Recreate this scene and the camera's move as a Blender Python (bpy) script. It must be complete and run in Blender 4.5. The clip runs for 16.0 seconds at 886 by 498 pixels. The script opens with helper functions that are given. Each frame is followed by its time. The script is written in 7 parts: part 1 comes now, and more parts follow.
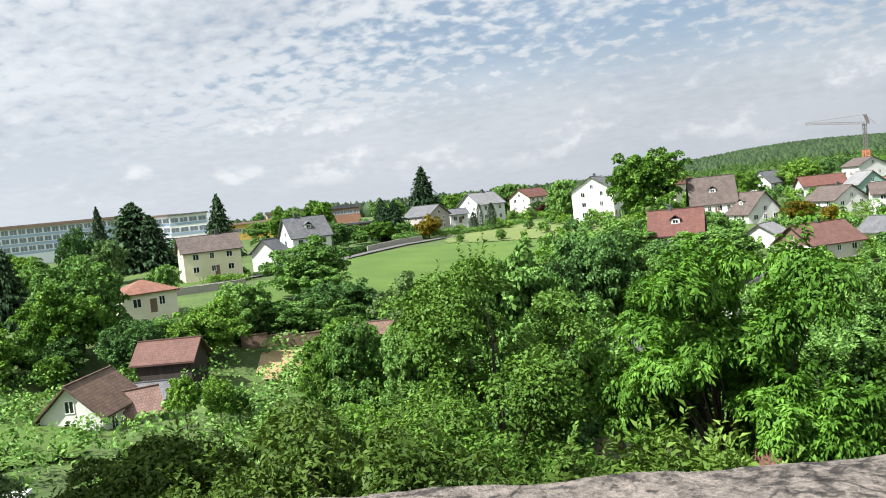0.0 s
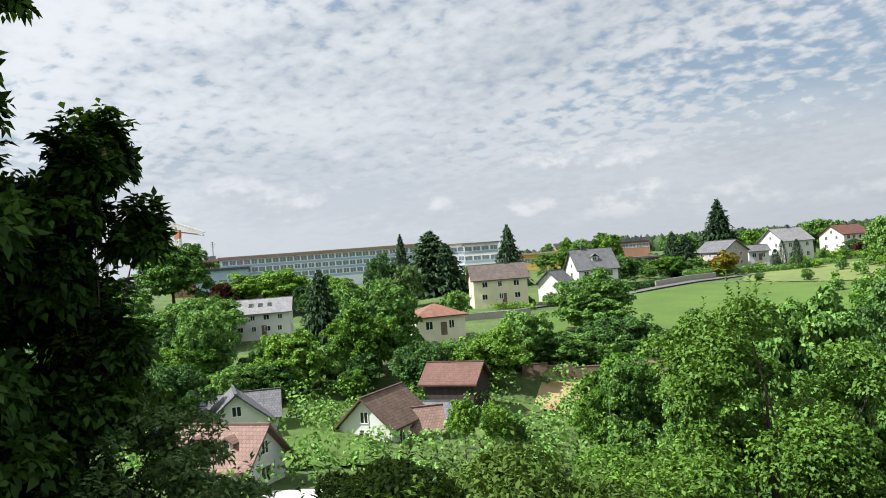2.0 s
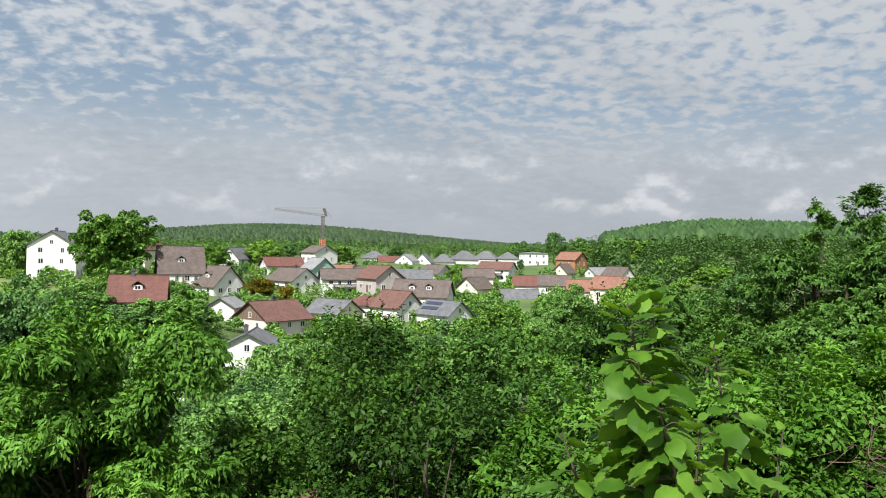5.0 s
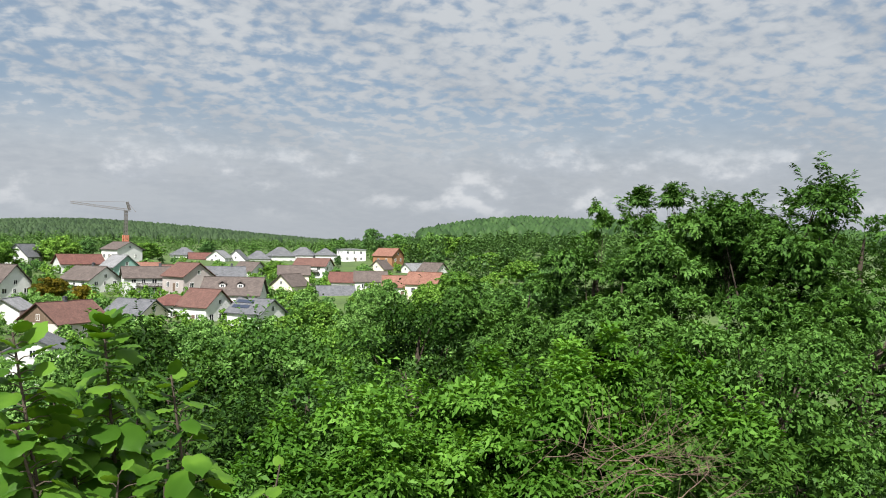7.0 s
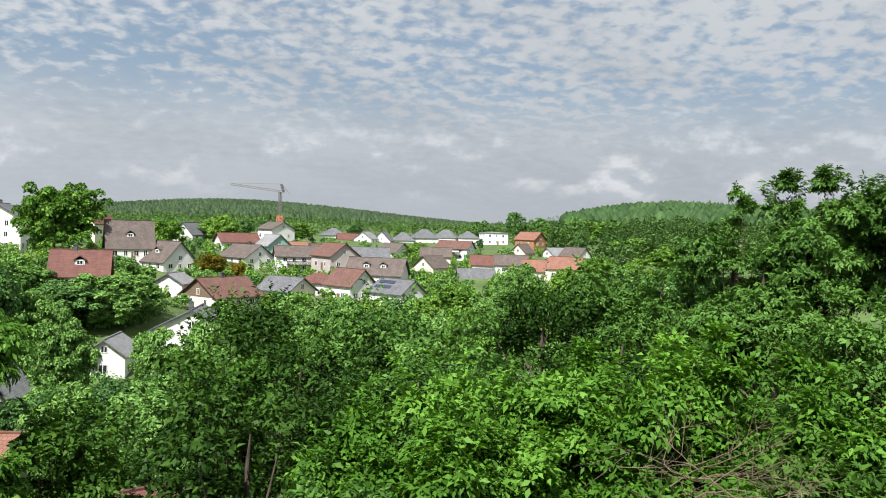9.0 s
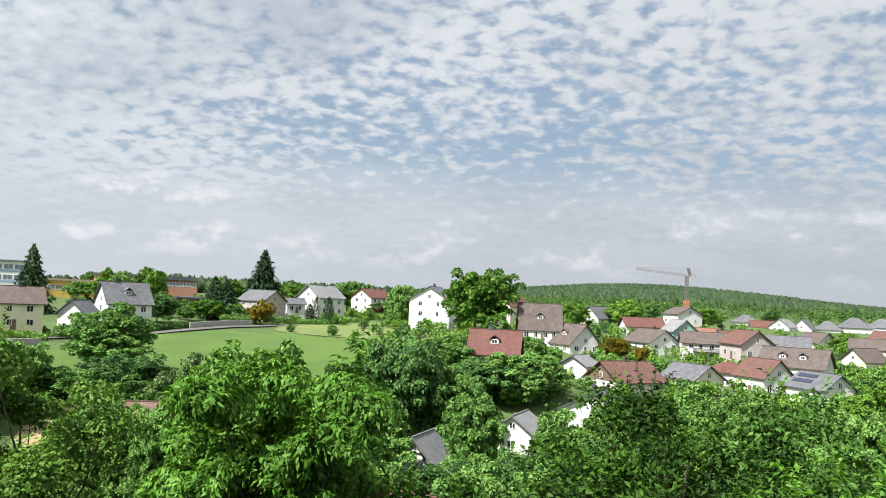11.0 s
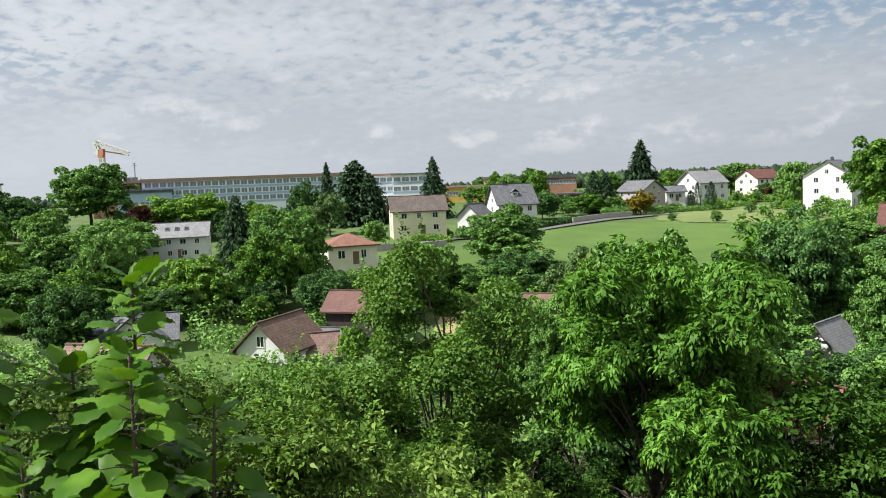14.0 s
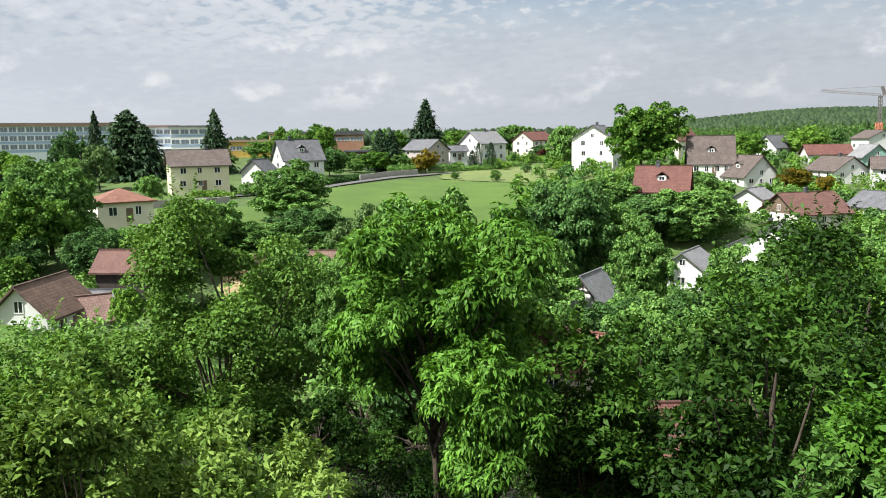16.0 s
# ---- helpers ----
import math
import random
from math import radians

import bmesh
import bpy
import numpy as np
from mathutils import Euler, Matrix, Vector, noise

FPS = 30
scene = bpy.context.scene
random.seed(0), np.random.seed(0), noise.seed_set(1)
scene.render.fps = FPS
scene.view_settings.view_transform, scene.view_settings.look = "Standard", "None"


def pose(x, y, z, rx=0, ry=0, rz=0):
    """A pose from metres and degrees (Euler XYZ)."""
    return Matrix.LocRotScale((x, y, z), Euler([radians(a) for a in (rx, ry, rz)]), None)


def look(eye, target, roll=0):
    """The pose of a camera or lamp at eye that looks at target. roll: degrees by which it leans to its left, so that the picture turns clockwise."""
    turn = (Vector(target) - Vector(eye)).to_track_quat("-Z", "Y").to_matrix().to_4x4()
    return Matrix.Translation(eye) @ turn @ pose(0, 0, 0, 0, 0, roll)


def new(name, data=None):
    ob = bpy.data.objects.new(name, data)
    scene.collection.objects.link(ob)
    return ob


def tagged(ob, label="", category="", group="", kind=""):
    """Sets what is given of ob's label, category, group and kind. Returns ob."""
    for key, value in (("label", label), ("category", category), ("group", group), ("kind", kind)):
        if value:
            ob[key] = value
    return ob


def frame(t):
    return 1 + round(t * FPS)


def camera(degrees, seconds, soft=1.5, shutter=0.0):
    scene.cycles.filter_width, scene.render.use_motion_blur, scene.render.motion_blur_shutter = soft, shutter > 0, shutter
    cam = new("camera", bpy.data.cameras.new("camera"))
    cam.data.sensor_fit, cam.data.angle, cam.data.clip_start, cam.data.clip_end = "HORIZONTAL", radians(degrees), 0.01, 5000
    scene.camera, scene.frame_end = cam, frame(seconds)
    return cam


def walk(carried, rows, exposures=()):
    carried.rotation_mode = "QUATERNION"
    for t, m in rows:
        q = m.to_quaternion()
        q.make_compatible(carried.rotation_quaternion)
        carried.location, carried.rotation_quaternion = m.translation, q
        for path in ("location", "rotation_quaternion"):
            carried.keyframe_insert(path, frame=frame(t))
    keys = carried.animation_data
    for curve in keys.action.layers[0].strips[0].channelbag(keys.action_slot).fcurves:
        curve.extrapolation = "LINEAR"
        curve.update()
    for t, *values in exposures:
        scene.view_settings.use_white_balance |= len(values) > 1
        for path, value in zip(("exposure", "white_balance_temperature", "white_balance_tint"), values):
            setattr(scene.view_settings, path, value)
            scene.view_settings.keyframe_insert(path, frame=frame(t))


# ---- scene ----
cam = camera(58.05, 16.0, soft=1.0)
PATH = [
    (0, look((-0.707, -0.473, 0.054), (11.08, 98.65, -5.92), -5.98)),
    (0.5, look((-0.548, -0.369, 0.008), (5.03, 99.13, -8.33), -5.73)),
    (1, look((-0.370, -0.228, -0.012), (-1.86, 99.48, -7.55), -4.44)),
    (1.5, look((-0.268, -0.050, -0.017), (-7.33, 99.67, -2.49), -3.33)),
    (2, look((-0.144, 0.194, -0.056), (-23.36, 97.45, 1.24), -4.38)),
    (2.5, look((0.030, 0.333, -0.052), (-33.75, 94.36, 4.07), -4.55)),
    (3, look((0.381, 0.491, -0.085), (-15.29, 99.04, 6.44), -3.19)),
    (3.5, look((0.790, 0.143, -0.067), (14.54, 99.11, 4.07), -1.72)),
    (4, look((0.773, -0.090, -0.085), (37.82, 92.79, 0.77), -0.17)),
    (4.5, look((0.731, -0.776, -0.030), (57.87, 81.29, -0.20), 0.57)),
    (5, look((0.667, -1.000, -0.008), (69.43, 71.60, -0.17), 1.05)),
    (5.2, look((0.685, -1.117, -0.019), (72.50, 68.47, -0.38), 1.32)),
    (7.3, look((1.960, -1.681, 0.080), (85.33, 53.53, -0.13), 0.92)),
    (7.5, look((2.047, -1.729, 0.093), (84.45, 54.93, 0.44), 1.16)),
    (8, look((2.296, -1.942, 0.160), (81.71, 58.83, 0.11), 0.96)),
    (8.2, look((2.404, -2.047, 0.152), (80.03, 60.97, -1.17), 1.11)),
    (10.3, look((4.096, -1.395, 0.009), (59.06, 82.08, 3.27), 2.61)),
    (10.5, look((4.210, -1.302, -0.002), (53.52, 85.57, 4.71), 2.58)),
    (11, look((4.425, -1.024, -0.054), (34.02, 94.32, 5.82), 2.64)),
    (11.5, look((4.465, -1.168, -0.025), (7.13, 98.72, 3.96), 1.83)),
    (12, look((4.355, -1.157, 0.002), (-12.73, 97.30, 3.75), 1.04)),
    (12.5, look((4.335, -1.191, 0.013), (-19.90, 95.80, 2.27), 0.08)),
    (13, look((4.328, -1.185, 0.009), (-19.30, 95.92, -3.43), -1.63)),
    (13.5, look((4.335, -1.176, 0.005), (-16.75, 96.29, -7.50), -2.41)),
    (14, look((4.365, -1.217, 0.006), (-11.80, 97.15, -7.87), -2.36)),
    (14.5, look((4.400, -1.219, 0.004), (-3.38, 98.13, -8.33), -1.46)),
    (15, look((4.449, -1.135, -0.009), (5.81, 98.22, -11.28), -0.91)),
    (15.5, look((4.453, -1.137, -0.013), (11.69, 97.76, -12.96), -0.73)),
    (16, look((4.479, -1.146, 0.005), (14.49, 97.37, -13.94), -0.89)),
]
walk(cam, PATH, ((0, 0.93), (0.5, 0.83), (1.0, 0.81), (1.5, 0.79), (2.5, 0.71), (3.0, 0.61), (3.5, 0.71), (5.0, 0.63), (8.0, 0.63), (10.3, 0.81), (11.0, 0.85), (12.0, 0.71), (13.0, 0.63), (14.0, 0.63), (14.5, 0.69), (16.0, 0.79)))

# ---- sky and sun ----
SUN_BEARING, SUN_ELEVATION = -113.0, 51.0
world = bpy.data.worlds.new("sky")
scene.world = world
world.use_nodes = True


def node(tree_, kind, **values):
    n = tree_.nodes.new(kind)
    for key, value in values.items():
        n.inputs[key.replace("_", " ")].default_value = value
    return n


def sky_nodes():
    t = world.node_tree
    t.nodes.clear()
    lk = t.links.new
    out, bg = t.nodes.new("ShaderNodeOutputWorld"), t.nodes.new("ShaderNodeBackground")
    bg.inputs["Strength"].default_value = 0.060
    sky = t.nodes.new("ShaderNodeTexSky")
    sky.sky_type, sky.sun_disc = "NISHITA", False
    sky.sun_elevation, sky.sun_rotation = radians(SUN_ELEVATION), radians(SUN_BEARING)
    sky.air_density, sky.dust_density, sky.ozone_density = 1.0, 2.0, 2.0
    co = t.nodes.new("ShaderNodeTexCoord")
    sep = t.nodes.new("ShaderNodeSeparateXYZ")
    lk(co.outputs["Generated"], sep.inputs[0])

    def math_(op, a, b=None, clamp=False):
        m = t.nodes.new("ShaderNodeMath")
        m.operation, m.use_clamp = op, clamp
        for i, v in enumerate((a, b)):
            if v is None:
                continue
            if isinstance(v, (int, float)):
                m.inputs[i].default_value = v
            else:
                lk(v, m.inputs[i])
        return m.outputs[0]

    z = math_("MAXIMUM", sep.outputs[2], 0.0)
    zz = math_("ADD", z, 0.26)
    px, py = math_("DIVIDE", sep.outputs[0], zz), math_("DIVIDE", sep.outputs[1], zz)
    comb = t.nodes.new("ShaderNodeCombineXYZ")
    lk(px, comb.inputs[0]), lk(py, comb.inputs[1])

    def noise_(vec, scale, detail, rough, distortion=0.0, stretch=(1, 1, 1), turn=0.0, shift=(0, 0, 0)):
        mp = t.nodes.new("ShaderNodeMapping")
        mp.inputs["Scale"].default_value = stretch
        mp.inputs["Rotation"].default_value = (0, 0, turn)
        mp.inputs["Location"].default_value = shift
        lk(vec, mp.inputs[0])
        n = t.nodes.new("ShaderNodeTexNoise")
        n.inputs["Scale"].default_value, n.inputs["Detail"].default_value = scale, detail
        n.inputs["Roughness"].default_value, n.inputs["Distortion"].default_value = rough, distortion
        lk(mp.outputs[0], n.inputs["Vector"])
        return n.outputs[0]

    def ramp_(v, a, b):
        m = t.nodes.new("ShaderNodeMapRange")
        m.interpolation_type = "SMOOTHSTEP"
        m.inputs[1].default_value, m.inputs[2].default_value = a, b
        lk(v, m.inputs[0])
        return m.outputs[0]

    flake = noise_(comb.outputs[0], 21.0, 4, 0.5, 0.2, (0.9, 0.9, 1), 0.6)
    broad = noise_(comb.outputs[0], 0.75, 3, 0.5, 0.2, (1, 1.3, 1), 0.2, (3.1, 1.7, 0))
    streak = noise_(comb.outputs[0], 2.4, 4, 0.55, 0.3, (0.7, 1.9, 1), 0.15, (7.3, 2.2, 0))
    mixed = math_("ADD", math_("MULTIPLY", flake, 1.15), math_("ADD", math_("MULTIPLY", broad, 0.75), math_("MULTIPLY", streak, 0.35)))
    # the sheet is denser and brighter towards the sun
    dot = t.nodes.new("ShaderNodeVectorMath")
    dot.operation = "DOT_PRODUCT"
    lk(co.outputs["Generated"], dot.inputs[0])
    sb, se = radians(SUN_BEARING), radians(SUN_ELEVATION)
    dot.inputs[1].default_value = (math.sin(sb) * math.cos(se), math.cos(sb) * math.cos(se), math.sin(se))
    mixed = math_("ADD", mixed, math_("MULTIPLY", dot.outputs["Value"], 0.16))
    cover = ramp_(mixed, 0.84, 1.17)
    # the veil thickens towards the horizon
    veil = math_("SUBTRACT", 1.0, ramp_(z, 0.0, 0.28))
    cover = math_("MAXIMUM", math_("ADD", math_("MULTIPLY", cover, 0.86), 0.08), math_("MULTIPLY", ramp_(veil, 0.15, 0.8), 0.96))
    # low heaps above the hills, white on top and grey beneath
    low = t.nodes.new("ShaderNodeCombineXYZ")
    lk(math_("ARCTAN2", sep.outputs[0], sep.outputs[1]), low.inputs[0])
    lk(math_("MULTIPLY", sep.outputs[2], 1.6), low.inputs[1])
    puff = noise_(low.outputs[0], 11.0, 8, 0.56, 0.0, (1, 1, 1), 0.0, (1.3, 0.35, 0))
    above = noise_(low.outputs[0], 11.0, 8, 0.56, 0.0, (1, 1, 1), 0.0, (1.3, 0.375, 0))
    where = noise_(low.outputs[0], 1.7, 2, 0.5, 0.0, (1, 0.1, 1), 0.0, (2.2, 0.0, 0))
    lit = ramp_(math_("SUBTRACT", puff, above), -0.03, 0.12)
    heap = math_("MULTIPLY", math_("MULTIPLY", ramp_(math_("ADD", puff, math_("MULTIPLY", where, 0.5)), 0.72, 0.92), 0.75), math_("MULTIPLY", ramp_(z, 0.02, 0.06), math_("SUBTRACT", 1.0, ramp_(z, 0.10, 0.19))))
    # thick cloud is greyer beneath, thin cloud whiter
    shade = noise_(comb.outputs[0], 1.15, 4, 0.5, 0.3, (1, 1.6, 1), 0.4, (5.5, 9.1, 0))
    tone = t.nodes.new("ShaderNodeMix")
    tone.data_type = "RGBA"
    tone.inputs[6].default_value, tone.inputs[7].default_value = (5.0, 5.5, 6.15, 1), (7.5, 7.85, 8.2, 1)
    lk(ramp_(math_("ADD", math_("MULTIPLY", shade, 0.65), math_("MULTIPLY", flake, 0.35)), 0.36, 0.60), tone.inputs[0])
    glow = math_("ADD", 1.0, math_("MULTIPLY", dot.outputs["Value"], 0.34))
    flat = t.nodes.new("ShaderNodeMix")
    flat.data_type = "RGBA"
    flat.inputs[7].default_value = (6.05, 6.5, 7.1, 1)
    lk(math_("MULTIPLY", veil, 0.85), flat.inputs[0]), lk(tone.outputs[2], flat.inputs[6])
    tone = t.nodes.new("ShaderNodeVectorMath")
    tone.operation = "SCALE"
    lk(flat.outputs[2], tone.inputs[0]), lk(glow, tone.inputs["Scale"])
    tone2 = t.nodes.new("ShaderNodeMix")
    tone2.data_type = "RGBA"
    heap_tone = t.nodes.new("ShaderNodeMix")
    heap_tone.data_type = "RGBA"
    heap_tone.inputs[6].default_value, heap_tone.inputs[7].default_value = (5.7, 6.1, 6.7, 1), (8.5, 8.65, 8.9, 1)
    lk(lit, heap_tone.inputs[0]), lk(heap_tone.outputs[2], tone2.inputs[7])
    lk(tone.outputs[0], tone2.inputs[6]), lk(heap, tone2.inputs[0])
    both = t.nodes.new("ShaderNodeMix")
    both.data_type = "RGBA"
    lk(math_("MAXIMUM", cover, heap), both.inputs[0])
    pale = t.nodes.new("ShaderNodeMix")
    pale.data_type = "RGBA"
    pale.inputs[0].default_value, pale.inputs[7].default_value = 0.45, (4.0, 5.3, 6.7, 1)
    lk(sky.outputs[0], pale.inputs[6])
    lk(pale.outputs[2], both.inputs[6]), lk(tone2.outputs[2], both.inputs[7])
    lk(both.outputs[2], bg.inputs[0]), lk(bg.outputs[0], out.inputs[0])


sky_nodes()
sun = new("sun", bpy.data.lights.new("sun", "SUN"))
sun.data.energy, sun.data.angle, sun.data.color = 5.0, radians(0.6), (1.0, 0.97, 0.92)
b_, e_ = radians(SUN_BEARING), radians(SUN_ELEVATION)
sun.matrix_world = look((0, 0, 60), (-math.sin(b_) * math.cos(e_), -math.cos(b_) * math.cos(e_), 60 - math.sin(e_)))


# ---- materials ----
def material(name, rough=0.8, metal=0.0):
    m = bpy.data.materials.new(name)
    m.use_nodes = True
    b = m.node_tree.nodes["Principled BSDF"]
    b.inputs["Roughness"].default_value, b.inputs["Metallic"].default_value = rough, metal
    return m, m.node_tree, b


def surface(name, dark, light, scale=1.0, rough=0.85, bump=0.15, fine=14.0, metal=0.0, stain=0.35, stretch=(1, 1, 1)):
    """Grain at a fine scale over stains at a wide one, with relief."""
    m, t, b = material(name, rough, metal)
    lk = t.links.new
    co = t.nodes.new("ShaderNodeTexCoord")
    mp = t.nodes.new("ShaderNodeMapping")
    mp.inputs["Scale"].default_value = stretch
    lk(co.outputs["Object"], mp.inputs[0])
    n1, n2 = node(t, "ShaderNodeTexNoise", Scale=scale, Detail=5.0, Roughness=0.6), node(t, "ShaderNodeTexNoise", Scale=fine, Detail=4.0, Roughness=0.65)
    lk(mp.outputs[0], n1.inputs["Vector"]), lk(mp.outputs[0], n2.inputs["Vector"])
    mx = t.nodes.new("ShaderNodeMix")
    mx.inputs[0].default_value = stain
    lk(n2.outputs[0], mx.inputs[2]), lk(n1.outputs[0], mx.inputs[3])
    rp = t.nodes.new("ShaderNodeValToRGB")
    rp.color_ramp.elements[0].position, rp.color_ramp.elements[1].position = 0.36, 0.64
    rp.color_ramp.elements[0].color, rp.color_ramp.elements[1].color = (*dark, 1), (*light, 1)
    lk(mx.outputs[0], rp.inputs[0]), lk(rp.outputs[0], b.inputs["Base Color"])
    bp = node(t, "ShaderNodeBump", Strength=bump, Distance=0.02)
    lk(n2.outputs[0], bp.inputs["Height"]), lk(bp.outputs[0], b.inputs["Normal"])
    return m


def tiled(name, dark, light, course=0.34, rough=0.8):
    """Roof tiles in courses across the fall, weathered in patches."""
    m, t, b = material(name, rough)
    lk = t.links.new
    co = t.nodes.new("ShaderNodeTexCoord")
    br = node(t, "ShaderNodeTexBrick", Scale=1.0, Mortar_Size=0.025, Brick_Width=0.3, Row_Height=course, Bias=0.0)
    br.offset = 0.5
    br.inputs["Color1"].default_value, br.inputs["Color2"].default_value = (0.35,) * 3 + (1,), (0.75,) * 3 + (1,)
    br.inputs["Mortar"].default_value = (0.08,) * 3 + (1,)
    lk(co.outputs["UV"], br.inputs["Vector"])
    n1 = node(t, "ShaderNodeTexNoise", Scale=0.7, Detail=5.0, Roughness=0.65)
    lk(co.outputs["Object"], n1.inputs["Vector"])
    mx = t.nodes.new("ShaderNodeMix")
    mx.inputs[0].default_value = 0.55
    lk(br.outputs["Color"], mx.inputs[2]), lk(n1.outputs[0], mx.inputs[3])
    rp = t.nodes.new("ShaderNodeValToRGB")
    rp.color_ramp.elements[0].position, rp.color_ramp.elements[1].position = 0.25, 0.68
    rp.color_ramp.elements[0].color, rp.color_ramp.elements[1].color = (*dark, 1), (*light, 1)
    lk(mx.outputs[0], rp.inputs[0]), lk(rp.outputs[0], b.inputs["Base Color"])
    bp = node(t, "ShaderNodeBump", Strength=0.5, Distance=0.03)
    lk(br.outputs["Color"], bp.inputs["Height"]), lk(bp.outputs[0], b.inputs["Normal"])
    return m


def leafy(name, dark, mid, light, patch=0.5, through_=0.17, rough=0.5):
    """Leaves: each one its own green, in drifts over the crown, letting some light through."""
    m, t, b = material(name, rough)
    lk = t.links.new
    geo, obj, co = t.nodes.new("ShaderNodeNewGeometry"), t.nodes.new("ShaderNodeObjectInfo"), t.nodes.new("ShaderNodeTexCoord")
    n1 = node(t, "ShaderNodeTexNoise", Scale=patch, Detail=2.0)
    lk(geo.outputs["Position"], n1.inputs["Vector"])
    s1, s2 = t.nodes.new("ShaderNodeMath"), t.nodes.new("ShaderNodeMath")
    s1.operation = s2.operation = "MULTIPLY_ADD"
    s1.inputs[1].default_value, s2.inputs[1].default_value = 0.34, 0.75
    s1.inputs[2].default_value = 0.15
    lk(geo.outputs["Random Per Island"], s1.inputs[0])
    lk(n1.outputs[0], s2.inputs[0]), lk(s1.outputs[0], s2.inputs[2])
    s3 = t.nodes.new("ShaderNodeMath")
    s3.operation = "MULTIPLY_ADD"
    s3.inputs[1].default_value = 0.25
    lk(obj.outputs["Random"], s3.inputs[0]), lk(s2.outputs[0], s3.inputs[2])
    rp = t.nodes.new("ShaderNodeValToRGB")
    e = rp.color_ramp.elements
    e[0].position, e[1].position = 0.44, 1.10
    e[0].color, e[1].color = (*dark, 1), (*light, 1)
    k = e.new(0.76)
    k.color = (*mid, 1)
    lk(s3.outputs[0], rp.inputs[0]), lk(rp.outputs[0], b.inputs["Base Color"])
    tr = t.nodes.new("ShaderNodeBsdfTranslucent")
    hs = node(t, "ShaderNodeHueSaturation", Hue=0.485, Saturation=1.1, Value=1.35)
    lk(rp.outputs[0], hs.inputs["Color"]), lk(hs.outputs[0], tr.inputs[0])
    ms = t.nodes.new("ShaderNodeMixShader")
    ms.inputs[0].default_value = through_
    lk(b.outputs[0], ms.inputs[1]), lk(tr.outputs[0], ms.inputs[2])
    lk(ms.outputs[0], t.nodes["Material Output"].inputs[0])
    b.inputs["Specular IOR Level"].default_value = 0.10
    return m


LEAF = {
    "mid": leafy("leaf_green", (0.0356, 0.0833, 0.0178), (0.0803, 0.1800, 0.0375), (0.2094, 0.3794, 0.0951)),
    "dark": leafy("leaf_dark", (0.0251, 0.0642, 0.0177), (0.0494, 0.1158, 0.0306), (0.1179, 0.2398, 0.0672)),
    "lime": leafy("leaf_lime", (0.0328, 0.0875, 0.0135), (0.0796, 0.1828, 0.0252), (0.2040, 0.3645, 0.0604)),
    "walnut": leafy("leaf_walnut", (0.0340, 0.0888, 0.0111), (0.0728, 0.1775, 0.0216), (0.1703, 0.3600, 0.0549)),
    "olive": leafy("leaf_olive", (0.0310, 0.0709, 0.0105), (0.0656, 0.1398, 0.0210), (0.1369, 0.2611, 0.0479)),
    "pale": leafy("leaf_pale", (0.048, 0.092, 0.029), (0.088, 0.16, 0.049), (0.175, 0.275, 0.093)),
    "amber": leafy("leaf_amber", (0.0378, 0.0422, 0.0053), (0.1232, 0.1074, 0.0106), (0.2429, 0.1866, 0.0202)),
    "copper": leafy("leaf_copper", (0.0211, 0.0088, 0.0070), (0.0616, 0.0229, 0.0158), (0.1214, 0.0528, 0.0282)),
    "needle": leafy("needle", (0.012, 0.026, 0.013), (0.027, 0.058, 0.027), (0.06, 0.11, 0.048), through_=0.1),
    # chestnut leaves coloured darker because the tree stands against the light
    "chestnut": leafy("leaf_chestnut", (0.011, 0.027, 0.005), (0.021, 0.052, 0.0095), (0.06, 0.125, 0.02), through_=0.2),
    # shade and deep: greens darkened in colour for shade among the near crowns
    "shade": leafy("leaf_shade", (0.0083, 0.0259, 0.0039), (0.0238, 0.0666, 0.0087), (0.0715, 0.1581, 0.0230)),
    "deep": leafy("leaf_deep_shade", (0.0063, 0.0199, 0.0033), (0.0182, 0.0497, 0.0071), (0.0565, 0.1242, 0.0191)),
    "ash": leafy("leaf_ash", (0.0229, 0.0612, 0.0101), (0.0513, 0.1243, 0.0207), (0.1149, 0.2387, 0.0475)),
    "hornbeam": leafy("leaf_hornbeam", (0.0339, 0.0945, 0.0108), (0.0746, 0.1849, 0.0215), (0.1581, 0.3332, 0.0484), through_=0.25),
    # plum greens brightened in colour for shrubs that stand brightly lit
    "lit_plum": leafy("leaf_lit_plum", (0.0535, 0.1058, 0.0157), (0.1115, 0.1978, 0.0331), (0.2142, 0.3266, 0.0704)),
    "plum": leafy("leaf_plum", (0.0281, 0.0571, 0.0086), (0.0552, 0.1043, 0.0171), (0.1057, 0.1765, 0.0366)),
    "hillside": leafy("leaf_hillside", (0.045, 0.095, 0.026), (0.07, 0.145, 0.037), (0.11, 0.205, 0.052), patch=0.02, through_=0.1),
    "hillwood": leafy("leaf_hillwood", (0.03, 0.064, 0.023), (0.046, 0.093, 0.031), (0.07, 0.133, 0.043), patch=0.02, through_=0.1),
    # forest greens shifted towards blue to carry the haze of distance
    "forest": leafy("leaf_forest", (0.021, 0.039, 0.021), (0.031, 0.055, 0.027), (0.052, 0.088, 0.038), patch=0.012, through_=0.1),
}
BARK = surface("bark", (0.035, 0.026, 0.018), (0.11, 0.085, 0.062), 3.0, 0.95, 0.7, 18.0, stretch=(1, 1, 0.3))
TWIG = surface("dead_twig", (0.085, 0.055, 0.036), (0.21, 0.15, 0.105), 4.0, 0.95, 0.3, 30.0)
WHITE_WALL = surface("white_render", (0.56, 0.56, 0.55), (0.74, 0.74, 0.72), 0.35, 0.9, 0.12, 22.0, stain=0.6)
